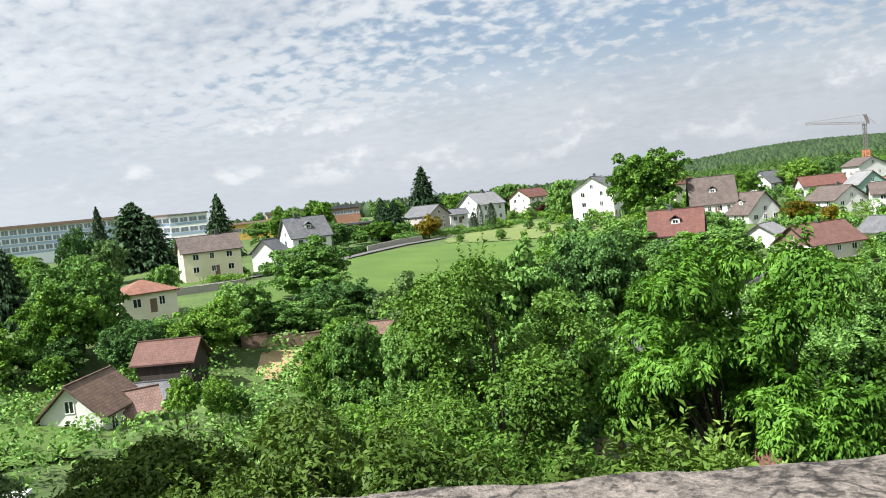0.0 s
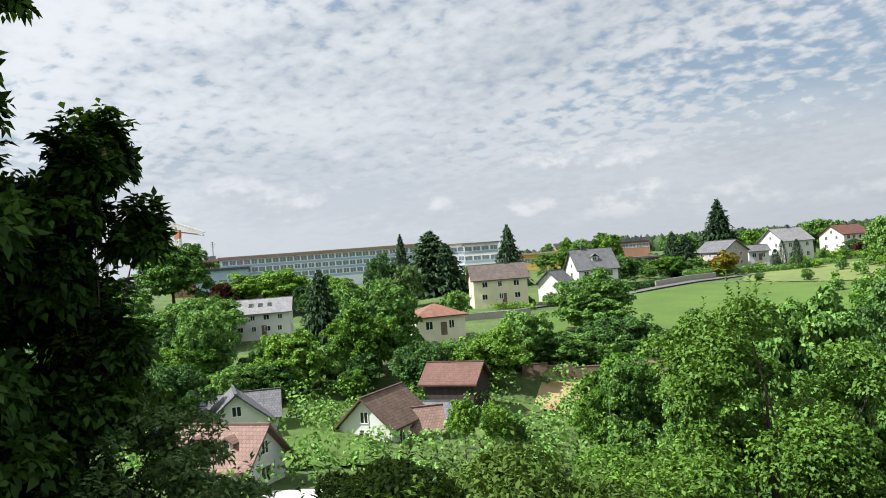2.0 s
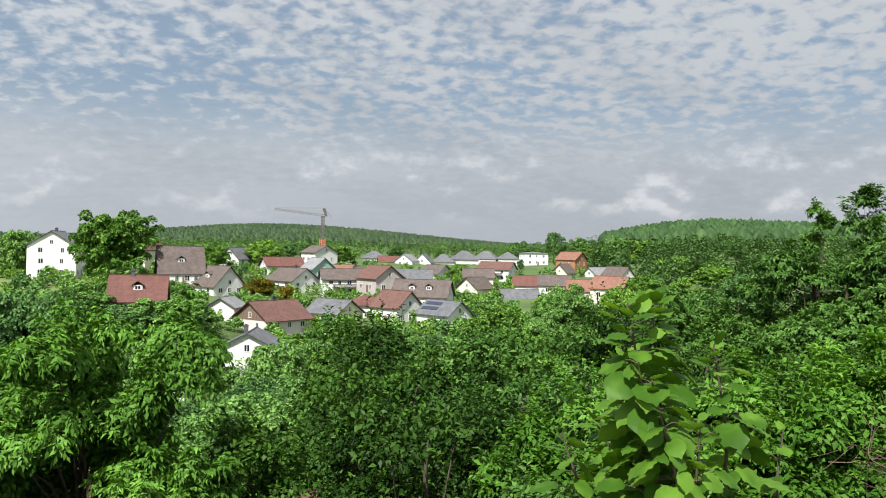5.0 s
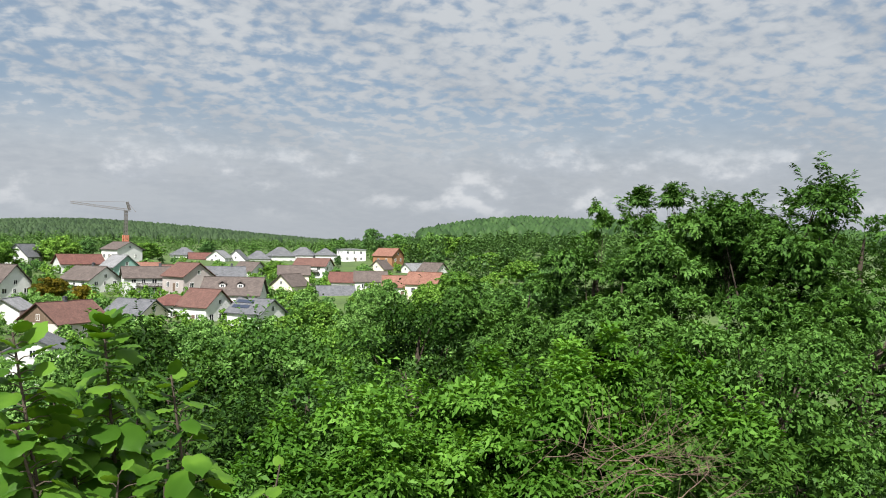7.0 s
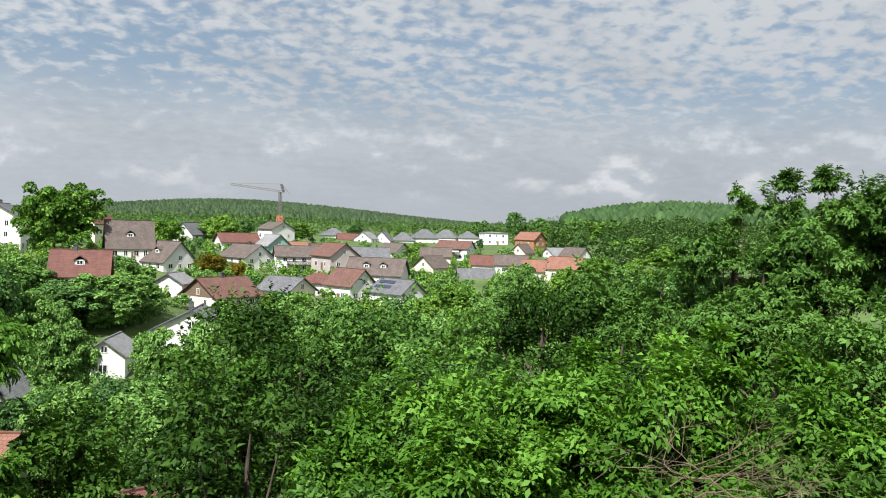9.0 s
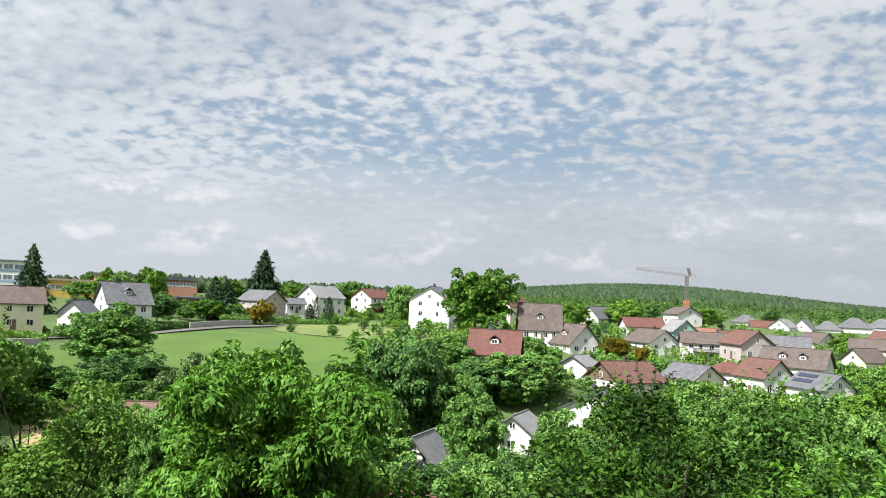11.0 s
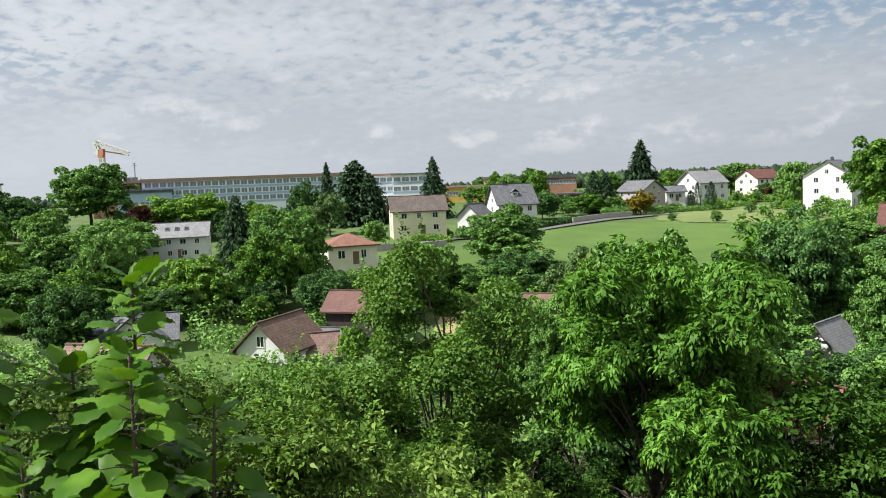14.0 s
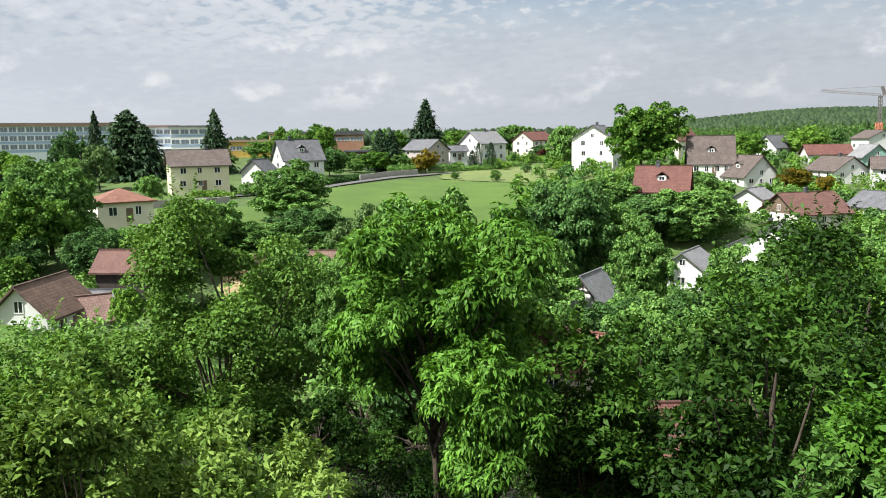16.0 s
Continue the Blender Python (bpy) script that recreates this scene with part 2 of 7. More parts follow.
BRIGHT_WHITE = surface("bright_render", (0.76, 0.76, 0.74), (0.86, 0.86, 0.84), 0.35, 0.9, 0.08, 22.0, stain=0.6)
YELLOW = surface("yellow_render", (0.60, 0.55, 0.38), (0.74, 0.69, 0.50), 0.35, 0.9, 0.12, 22.0, stain=0.6)
PINKISH = surface("pinkish_render", (0.56, 0.50, 0.47), (0.68, 0.62, 0.59), 0.35, 0.9, 0.12, 22.0, stain=0.6)
CREAM = surface("cream_render", (0.64, 0.58, 0.47), (0.77, 0.71, 0.60), 0.35, 0.9, 0.12, 22.0, stain=0.6)
MAUVE = surface("mauve_render", (0.36, 0.31, 0.30), (0.48, 0.42, 0.40), 0.35, 0.9, 0.12, 22.0, stain=0.6)
TEAL = surface("teal_render", (0.20, 0.36, 0.32), (0.30, 0.46, 0.41), 0.35, 0.9, 0.1, 22.0, stain=0.6)
DARK_WOOD = surface("dark_boards", (0.020, 0.015, 0.013), (0.065, 0.050, 0.042), 1.2, 0.9, 0.5, 9.0, stretch=(3, 3, 0.35))
BROWN_WOOD = surface("brown_boards", (0.10, 0.065, 0.045), (0.22, 0.155, 0.11), 1.2, 0.85, 0.4, 9.0, stretch=(3, 3, 0.35))
ORANGE_WOOD = surface("orange_boards", (0.22, 0.10, 0.045), (0.40, 0.21, 0.11), 1.2, 0.85, 0.3, 9.0, stretch=(3, 3, 0.4))
ROOF_RED = tiled("roof_red", (0.0697, 0.0255, 0.0206), (0.1763, 0.0735, 0.0568))
ROOF_ORANGE = tiled("roof_orange", (0.1312, 0.0539, 0.0357), (0.2788, 0.1372, 0.0966))
ROOF_REDBROWN = tiled("roof_red_brown", (0.0748, 0.0357, 0.0284), (0.1760, 0.0882, 0.0693))
ROOF_BROWN = tiled("roof_brown", (0.050, 0.038, 0.033), (0.150, 0.118, 0.105))
ROOF_PINK = tiled("roof_faded", (0.125, 0.074, 0.060), (0.28, 0.175, 0.145))
ROOF_OLD = tiled("roof_weathered", (0.065, 0.040, 0.030), (0.22, 0.140, 0.100))
ROOF_GREY = tiled("roof_grey", (0.12, 0.12, 0.125), (0.29, 0.29, 0.30))
ROOF_SLATE = tiled("roof_slate", (0.055, 0.058, 0.065), (0.17, 0.172, 0.185))
GLASS, _, gb_ = material("window_glass", 0.08)
gb_.inputs["Base Color"].default_value = (0.02, 0.025, 0.03, 1)
# grey-blue panes, paler than the house glass
PALE_GLASS = surface("pale_glass", (0.13, 0.16, 0.20), (0.27, 0.31, 0.37), 0.4, 0.2, 0.0, 6.0)
SOLAR, _, sb_ = material("solar_glass", 0.12)
sb_.inputs["Base Color"].default_value = (0.03, 0.04, 0.07, 1)
FRAME = surface("window_frame", (0.66, 0.66, 0.65), (0.80, 0.80, 0.78), 2.0, 0.5, 0.05, 20.0)
METAL = surface("grey_metal", (0.20, 0.175, 0.165), (0.33, 0.30, 0.285), 1.5, 0.45, 0.05, 20.0, metal=0.6)
CRANE_ORANGE = surface("crane_orange", (0.46, 0.15, 0.09), (0.60, 0.24, 0.15), 0.8, 0.5, 0.05, 8.0)
CRANE_PALE = surface("crane_pale", (0.55, 0.53, 0.50), (0.75, 0.73, 0.70), 0.8, 0.5, 0.05, 8.0)
STONE = surface("wall_stone", (0.040, 0.034, 0.029), (0.290, 0.250, 0.218), 8.0, 0.95, 1.0, 42.0, stain=0.5)


def crack(m, scale, width):
    """Thin dark cracks wandering over a surface."""
    t = m.node_tree
    lk = t.links.new
    b = t.nodes["Principled BSDF"]
    was = b.inputs["Base Color"].links[0].from_socket
    co = t.nodes.new("ShaderNodeTexCoord")
    wob = node(t, "ShaderNodeTexNoise", Scale=3.0, Detail=4.0)
    lk(co.outputs["Object"], wob.inputs["Vector"])
    add = t.nodes.new("ShaderNodeVectorMath")
    add.operation = "MULTIPLY_ADD"
    add.inputs[1].default_value = (0.5, 0.5, 0.5)
    lk(wob.outputs["Color"], add.inputs[0]), lk(co.outputs["Object"], add.inputs[2])
    vor = t.nodes.new("ShaderNodeTexVoronoi")
    vor.feature = "DISTANCE_TO_EDGE"
    vor.inputs["Scale"].default_value = scale
    lk(add.outputs[0], vor.inputs["Vector"])
    rp = t.nodes.new("ShaderNodeMapRange")
    rp.inputs[1].default_value, rp.inputs[2].default_value = 0.0, width
    rp.inputs[3].default_value, rp.inputs[4].default_value = 0.18, 1.0
    lk(vor.outputs["Distance"], rp.inputs[0])
    spot = node(t, "ShaderNodeTexNoise", Scale=16.0, Detail=5.0, Roughness=0.7)
    lk(co.outputs["Object"], spot.inputs["Vector"])
    sp = t.nodes.new("ShaderNodeMapRange")
    sp.inputs[1].default_value, sp.inputs[2].default_value = 0.40, 0.47
    sp.inputs[3].default_value, sp.inputs[4].default_value = 0.35, 1.0
    lk(spot.outputs[0], sp.inputs[0])
    both = t.nodes.new("ShaderNodeMath")
    both.operation = "MULTIPLY"
    lk(rp.outputs[0], both.inputs[0]), lk(sp.outputs[0], both.inputs[1])
    mx = t.nodes.new("ShaderNodeVectorMath")
    mx.operation = "SCALE"
    lk(was, mx.inputs[0]), lk(both.outputs[0], mx.inputs["Scale"])
    lk(mx.outputs[0], b.inputs["Base Color"])


crack(STONE, 0.9, 0.012)

CONCRETE = surface("concrete", (0.30, 0.28, 0.25), (0.46, 0.43, 0.39), 0.6, 0.95, 0.2, 10.0)
PANEL = surface("blue_panel", (0.30, 0.40, 0.56), (0.42, 0.53, 0.70), 0.3, 0.6, 0.05, 8.0)
SCHOOL_WALL = surface("school_wall", (0.76, 0.79, 0.83), (0.85, 0.88, 0.91), 0.2, 0.8, 0.08, 10.0, stain=0.6)
SCHOOL_ROOF = surface("school_fascia", (0.27, 0.175, 0.14), (0.40, 0.275, 0.225), 0.25, 0.8, 0.1, 6.0)
BRICK_RED = surface("brick_facing", (0.26, 0.13, 0.085), (0.42, 0.23, 0.155), 0.6, 0.9, 0.3, 12.0)
OCHRE = surface("ochre_panel", (0.50, 0.31, 0.06), (0.66, 0.44, 0.12), 0.3, 0.7, 0.05, 8.0)
# near-black colour stands in for the shade under the slope's trees
SHADED_FLOOR = surface("shaded_floor", (0.006, 0.0055, 0.003), (0.022, 0.018, 0.010), 0.5, 0.95, 0.8, 9.0, stain=0.5)
MEADOW = surface("meadow_grass", (0.052, 0.106, 0.012), (0.090, 0.160, 0.021), 0.10, 0.95, 0.6, 2.6, stain=0.55)
LAWN = surface("hay_grass", (0.097, 0.140, 0.036), (0.171, 0.212, 0.063), 0.12, 0.95, 0.6, 2.2, stain=0.55)
SOIL = surface("wild_ground", (0.035, 0.062, 0.014), (0.100, 0.165, 0.034), 0.15, 0.95, 0.7, 1.8, stain=0.5)
ROAD = surface("road_asphalt", (0.09, 0.088, 0.084), (0.16, 0.155, 0.148), 0.4, 0.9, 0.1, 9.0)
YARD = surface("dry_yard", (0.26, 0.19, 0.085), (0.42, 0.33, 0.17), 0.4, 0.95, 0.4, 5.0)
PAVING = surface("terrace_gravel", (0.17, 0.155, 0.135), (0.36, 0.33, 0.29), 2.0, 0.95, 0.5, 60.0)
FLOWER = surface("flower_candle", (0.42, 0.34, 0.24), (0.66, 0.58, 0.46), 9.0, 0.8, 0.2, 40.0)


# ---- mesh helpers ----
def finish(name, me, mat, parent=None, label="", smooth=False):
    me.materials.append(mat)
    if smooth:
        me.polygons.foreach_set("use_smooth", [True] * len(me.polygons))
    ob = new(name, me)
    ob.parent = parent
    if label:
        tagged(ob, label)
    return ob


def part(name, bm, mat, parent=None, label=""):
    me = bpy.data.meshes.new(name)
    bmesh.ops.recalc_face_normals(bm, faces=bm.faces)
    bm.to_mesh(me)
    bm.free()
    return finish(name, me, mat, parent, label)


def array_mesh(name, verts, quads):
    """A mesh from arrays of corners and of four-cornered faces."""
    me = bpy.data.meshes.new(name)
    me.vertices.add(len(verts))
    me.vertices.foreach_set("co", np.ascontiguousarray(verts, np.float32).ravel())
    me.loops.add(len(quads) * 4)
    me.loops.foreach_set("vertex_index", np.ascontiguousarray(quads, np.int32).ravel())
    me.polygons.add(len(quads))
    me.polygons.foreach_set("loop_start", np.arange(0, len(quads) * 4, 4, dtype=np.int32))
    me.update(calc_edges=True)
    return me


def empty(name, x, y, z, rz=0.0):
    ob = new(name)
    ob.matrix_basis = pose(x, y, z, 0, 0, rz)
    return ob


def box(bm, x0, x1, y0, y1, z0, z1):
    v = [bm.verts.new(p) for p in ((x0, y0, z0), (x1, y0, z0), (x1, y1, z0), (x0, y1, z0), (x0, y0, z1), (x1, y0, z1), (x1, y1, z1), (x0, y1, z1))]
    for f in ((0, 3, 2, 1), (4, 5, 6, 7), (0, 1, 5, 4), (1, 2, 6, 5), (2, 3, 7, 6), (3, 0, 4, 7)):
        bm.faces.new([v[i] for i in f])
    return v


def bar(bm, a, b, r):
    """A square bar from a to b."""
    a, b = Vector(a), Vector(b)
    d = (b - a).normalized()
    s = d.cross(Vector((0, 0, 1)) if abs(d.z) < 0.9 else Vector((1, 0, 0))).normalized() * r
    u = d.cross(s).normalized() * r
    v = [bm.verts.new(p + i * s + j * u) for p in (a, b) for i, j in ((-1, -1), (1, -1), (1, 1), (-1, 1))]
    for f in ((0, 1, 2, 3), (7, 6, 5, 4), (0, 4, 5, 1), (1, 5, 6, 2), (2, 6, 7, 3), (3, 7, 4, 0)):
        bm.faces.new([v[i] for i in f])


def tubes(paths, sides=6):
    """Corners and faces of tapered tubes; a path is a list of (point, radius)."""
    vs, qs, base = [], [], 0
    ang = np.linspace(0, 2 * np.pi, sides, endpoint=False)
    for path in paths:
        pts = np.array([p for p, _ in path], float)
        tang = np.gradient(pts, axis=0)
        tang /= np.linalg.norm(tang, axis=1, keepdims=True) + 1e-9
        for i, (_, r) in enumerate(path):
            ref = np.array([1.0, 0, 0]) if abs(tang[i][2]) > 0.8 else np.array([0, 0, 1.0])
            s = np.cross(tang[i], ref)
            s /= np.linalg.norm(s)
            u = np.cross(tang[i], s)
            vs.append(pts[i] + r * (np.cos(ang)[:, None] * s + np.sin(ang)[:, None] * u))
        for i in range(len(path) - 1):
            for k in range(sides):
                a, b = base + i * sides + k, base + i * sides + (k + 1) % sides
                qs.append((a, b, b + sides, a + sides))
        base += len(path) * sides
    return np.concatenate(vs), np.array(qs)


def blades(at_, along, face, length, width, fold=0.25, droop=0.15):
    """Leaves as folded diamonds: root, two shoulders and tip. at_, along and face are rows of vectors."""
    n = len(at_)
    along = along / (np.linalg.norm(along, axis=1, keepdims=True) + 1e-9)
    side = np.cross(along, face)
    side /= np.linalg.norm(side, axis=1, keepdims=True) + 1e-9
    up = np.cross(side, along)
    length, width = np.broadcast_to(length, n)[:, None], np.broadcast_to(width, n)[:, None]
    v = np.empty((n, 4, 3))
    v[:, 0] = at_
    v[:, 2] = at_ + along * length - up * length * droop
    mid = at_ + along * length * 0.45
    v[:, 1] = mid + side * width * 0.5 + up * width * fold
    v[:, 3] = mid - side * width * 0.5 + up * width * fold
    return v.reshape(-1, 3), np.arange(4 * n).reshape(n, 4)


def unit_rows(rng, n):
    v = rng.normal(size=(n, 3))
    return v / np.linalg.norm(v, axis=1, keepdims=True)


# ---- the lie of the land ----
BEARINGS = np.array([-62, -47, -27, -12, -2, 10, 23, 36, 48, 63, 83.0])
RANGES = np.array([0, 5, 14, 30, 55, 85, 120, 150, 180, 220, 270, 330, 420, 700, 6000.0])
HEIGHTS = [
    [-6.0] * 11,
    [-6.0, -6.0, -6.0, -6.0, -6.0, -6.0, -6.0, -5.5, -5.0, -4.5, -4.5],
    [-10.0, -10.0, -10.0, -10.5, -11.0, -11.0, -10.5, -9.5, -8.0, -7.0, -7.0],
    [-13.0, -13.5, -14.0, -15.0, -16.0, -17.0, -17.5, -16.0, -14.0, -12.0, -11.0],
    [-14.0, -14.5, -15.2, -17.0, -19.0, -20.5, -20.5, -20.0, -18.0, -15.0, -13.0],
    [-14.0, -14.5, -15.8, -18.4, -20.0, -23.5, -24.0, -23.0, -20.0, -17.0, -14.0],
    [-12.5, -14.0, -14.8, -13.6, -14.6, -21.0, -23.5, -22.5, -20.0, -17.0, -14.0],
    [-11.0, -12.5, -14.2, -12.0, -13.6, -16.5, -14.5, -20.5, -19.0, -16.5, -13.0],
    [-9.5, -11.0, -13.4, -11.0, -12.0, -13.8, -12.6, -18.0, -17.6, -16.0, -12.0],
    [-8.0, -9.0, -10.0, -8.8, -9.8, -12.0, -10.6, -15.4, -16.4, -14.0, -10.0],
    [-6.0, -6.5, -6.8, -7.4, -8.4, -9.6, -8.4, -11.4, -14.6, -12.0, -8.0],
    [-4.0, -4.2, -4.6, -6.0, -5.6, -8.0, -7.4, -8.0, -12.4, -10.0, -6.0],
    [-3.0, -3.0, -3.6, -5.0, -5.0, -6.4, -6.0, -7.4, -9.2, -5.0, -2.0],
    [-5.0, -5.0, -5.0, -6.0, -6.0, -7.0, -10.0, -10.0, -8.0, 0.0, 2.0],
    [-5.0, -5.0, -5.0, -5.0, -5.0, -6.0, -10.0, -10.0, -8.0, -5.0, -5.0],
]
HEIGHTS = np.array(HEIGHTS)
HILLS = ((31, 1230, 27, 150, 260), (41, 1300, 10, 120, 260), (60, 800, 10, 60, 150), (69, 800, 13, 110, 150), (21, 1500, 8, 200, 260))


def ground(x, y):
    """Height of the land, from a table by bearing and distance, with low wooded hills beyond the town."""
    x, y = np.asarray(x, float), np.asarray(y, float)
    r, b = np.hypot(x, y), np.degrees(np.arctan2(x, y)).clip(-62, 83)
    i = np.clip(np.searchsorted(RANGES, r, side="right") - 1, 0, len(RANGES) - 2)
    j = np.clip(np.searchsorted(BEARINGS, b, side="right") - 1, 0, len(BEARINGS) - 2)
    u = (r - RANGES[i]) / (RANGES[i + 1] - RANGES[i])
    v = (b - BEARINGS[j]) / (BEARINGS[j + 1] - BEARINGS[j])
    v = v * v * (3 - 2 * v)
    z = (HEIGHTS[i, j] * (1 - v) + HEIGHTS[i, j + 1] * v) * (1 - u) + (HEIGHTS[i + 1, j] * (1 - v) + HEIGHTS[i + 1, j + 1] * v) * u
    for hb, hr, rise, wide, deep in HILLS:
        hx, hy = hr * math.sin(radians(hb)), hr * math.cos(radians(hb))
        dx, dy = x - hx, y - hy
        c, s = math.cos(radians(hb)), math.sin(radians(hb))
        z = z + rise * np.exp(-0.5 * (((dx * c - dy * s) / wide) ** 2 + ((dx * s + dy * c) / deep) ** 2))
    return z


def floor_at(x, y):
    return float(ground(x, y))


def build_ground():
    ang = np.radians(np.concatenate([np.arange(-62, 88, 0.75), np.arange(88, 298, 5.0)]))
    rad = np.concatenate([[0.01], np.geomspace(2.0, 4600, 150)])
    x, y = rad[:, None] * np.sin(ang), rad[:, None] * np.cos(ang)
    z = ground(x, y)
    v = np.stack([x, y, z], -1).reshape(-1, 3)
    n, m = len(rad), len(ang)
    i, j = np.meshgrid(np.arange(n - 1), np.arange(m), indexing="ij")
    a, b = i * m + j, i * m + (j + 1) % m
    q = np.stack([a, a + m, b + m, b], -1).reshape(-1, 4)
    tagged(finish("ground", array_mesh("ground", v, q), SOIL, smooth=True), "overgrown grassy ground of a valley", "ground", kind="structure")


def drape(name, corners, mat, label, category, lift=0.25, step=1.2):
    """A patch of ground cover inside a ring of corners (bearing, distance), laid over the land."""
    pts = np.array([(r * math.sin(radians(b)), r * math.cos(radians(b))) for b, r in corners])
    x0, y0 = pts.min(0)
    x1, y1 = pts.max(0)
    gx, gy = np.arange(x0, x1 + step, step), np.arange(y0, y1 + step, step)
    cx, cy = np.meshgrid((gx[:-1] + gx[1:]) / 2, (gy[:-1] + gy[1:]) / 2, indexing="ij")
    inside = np.zeros(cx.shape, bool)
    for (ax, ay), (bx, by) in zip(pts, np.roll(pts, -1, 0)):
        inside ^= ((ay > cy) != (by > cy)) & (cx < (bx - ax) * (cy - ay) / (by - ay + 1e-12) + ax)
    X, Y = np.meshgrid(gx, gy, indexing="ij")
    m = len(gy)
    i, j = np.nonzero(inside)
    a = i * m + j
    q = np.stack([a, a + m, a + m + 1, a + 1], -1)
    v = np.stack([X, Y, ground(X, Y) + lift], -1).reshape(-1, 3)
    used, inv = np.unique(q, return_inverse=True)
    return tagged(finish(name, array_mesh(name, v[used], inv.reshape(-1, 4)), mat, smooth=True), label, category, kind="structure")


def strip(name, line, width, mat, label, category, lift=0.3):
    """A road along points (bearing, distance)."""
    pts = np.array([(r * math.sin(radians(b)), r * math.cos(radians(b))) for b, r in line])
    fine = np.concatenate([np.linspace(p, q, 12, endpoint=False) for p, q in zip(pts[:-1], pts[1:])] + [pts[-1:]])
    d = np.gradient(fine, axis=0)
    d /= np.linalg.norm(d, axis=1, keepdims=True)
    s = np.stack([-d[:, 1], d[:, 0]], 1) * width / 2
    v = []
    for p in (fine + s, fine - s):
        v.append(np.column_stack([p, ground(p[:, 0], p[:, 1]) + lift]))
    n = len(fine)
    q = np.array([(i, i + 1, n + i + 1, n + i) for i in range(n - 1)])
    return tagged(finish(name, array_mesh(name, np.concatenate(v), q), mat, smooth=True), label, category, kind="structure")


build_ground()
drape("meadow", ((-10, 140), (-5, 110), (2, 100), (12, 112), (17, 160), (16.4, 198), (12.8, 208), (7.6, 217), (3.9, 208.5), (0.6, 193.5), (-1.3, 184), (-3.2, 174), (-5, 162)), MEADOW, "bright green mown meadow on the slope", "meadow", step=0.9)
drape("hay_field", ((7.0, 219), (10, 215), (12.8, 210), (16.5, 200), (21, 206), (21, 243), (16, 259), (11, 261), (8.5, 250), (6.8, 238)), LAWN, "paler unmown grass above the meadow", "meadow", lift=0.2)
# sheet laid over the grass so gaps under the trees look shaded
drape("forest_floor", ((-62, 3), (-62, 48), (-40, 50), (-20, 50), (0, 54), (30, 58), (60, 54), (87, 54), (95, 2.5), (60, 1.5), (30, 1.5), (0, 2.0), (-30, 3)), SHADED_FLOOR, "slope floor sheet, coloured near black for shade under the trees", "ground", lift=0.05, step=0.5)
drape("lawn", ((-13, 160), (-8, 161), (-8, 176), (-13, 176)), MEADOW, "lawn before a yellow house", "lawn")
drape("lawn", ((-39, 138), (-31, 138), (-31, 162), (-39, 162)), MEADOW, "small meadow between trees", "lawn")
drape("garden", ((-30, 62), (-19.5, 66), (-19.5, 86), (-30, 88)), MEADOW, "bright green garden among low houses", "garden")
drape("yard", ((-7.6, 92), (-5.5, 90.5), (-4, 92), (-3.8, 101), (-5.5, 103), (-7.2, 102)), YARD, "dry ochre yard beside a barn", "yard", step=1.0)
drape("garden", ((16, 88), (24, 92), (24, 116), (17, 112)), MEADOW, "lawn behind the trees", "garden")
strip("road", ((-14, 157), (-9.3, 164), (-7.4, 171), (-5.3, 176.5), (-1.2, 188), (1.3, 202), (3.8, 218), (6.5, 233), (8.2, 240)), 2.4, ROAD, "pale asphalt lane along the meadow", "road", lift=0.34)

drape("lawn", ((24.2, 98), (28.4, 98), (28.4, 121), (24.2, 115)), LAWN, "sunlit yellow-green lawn between trees", "lawn")



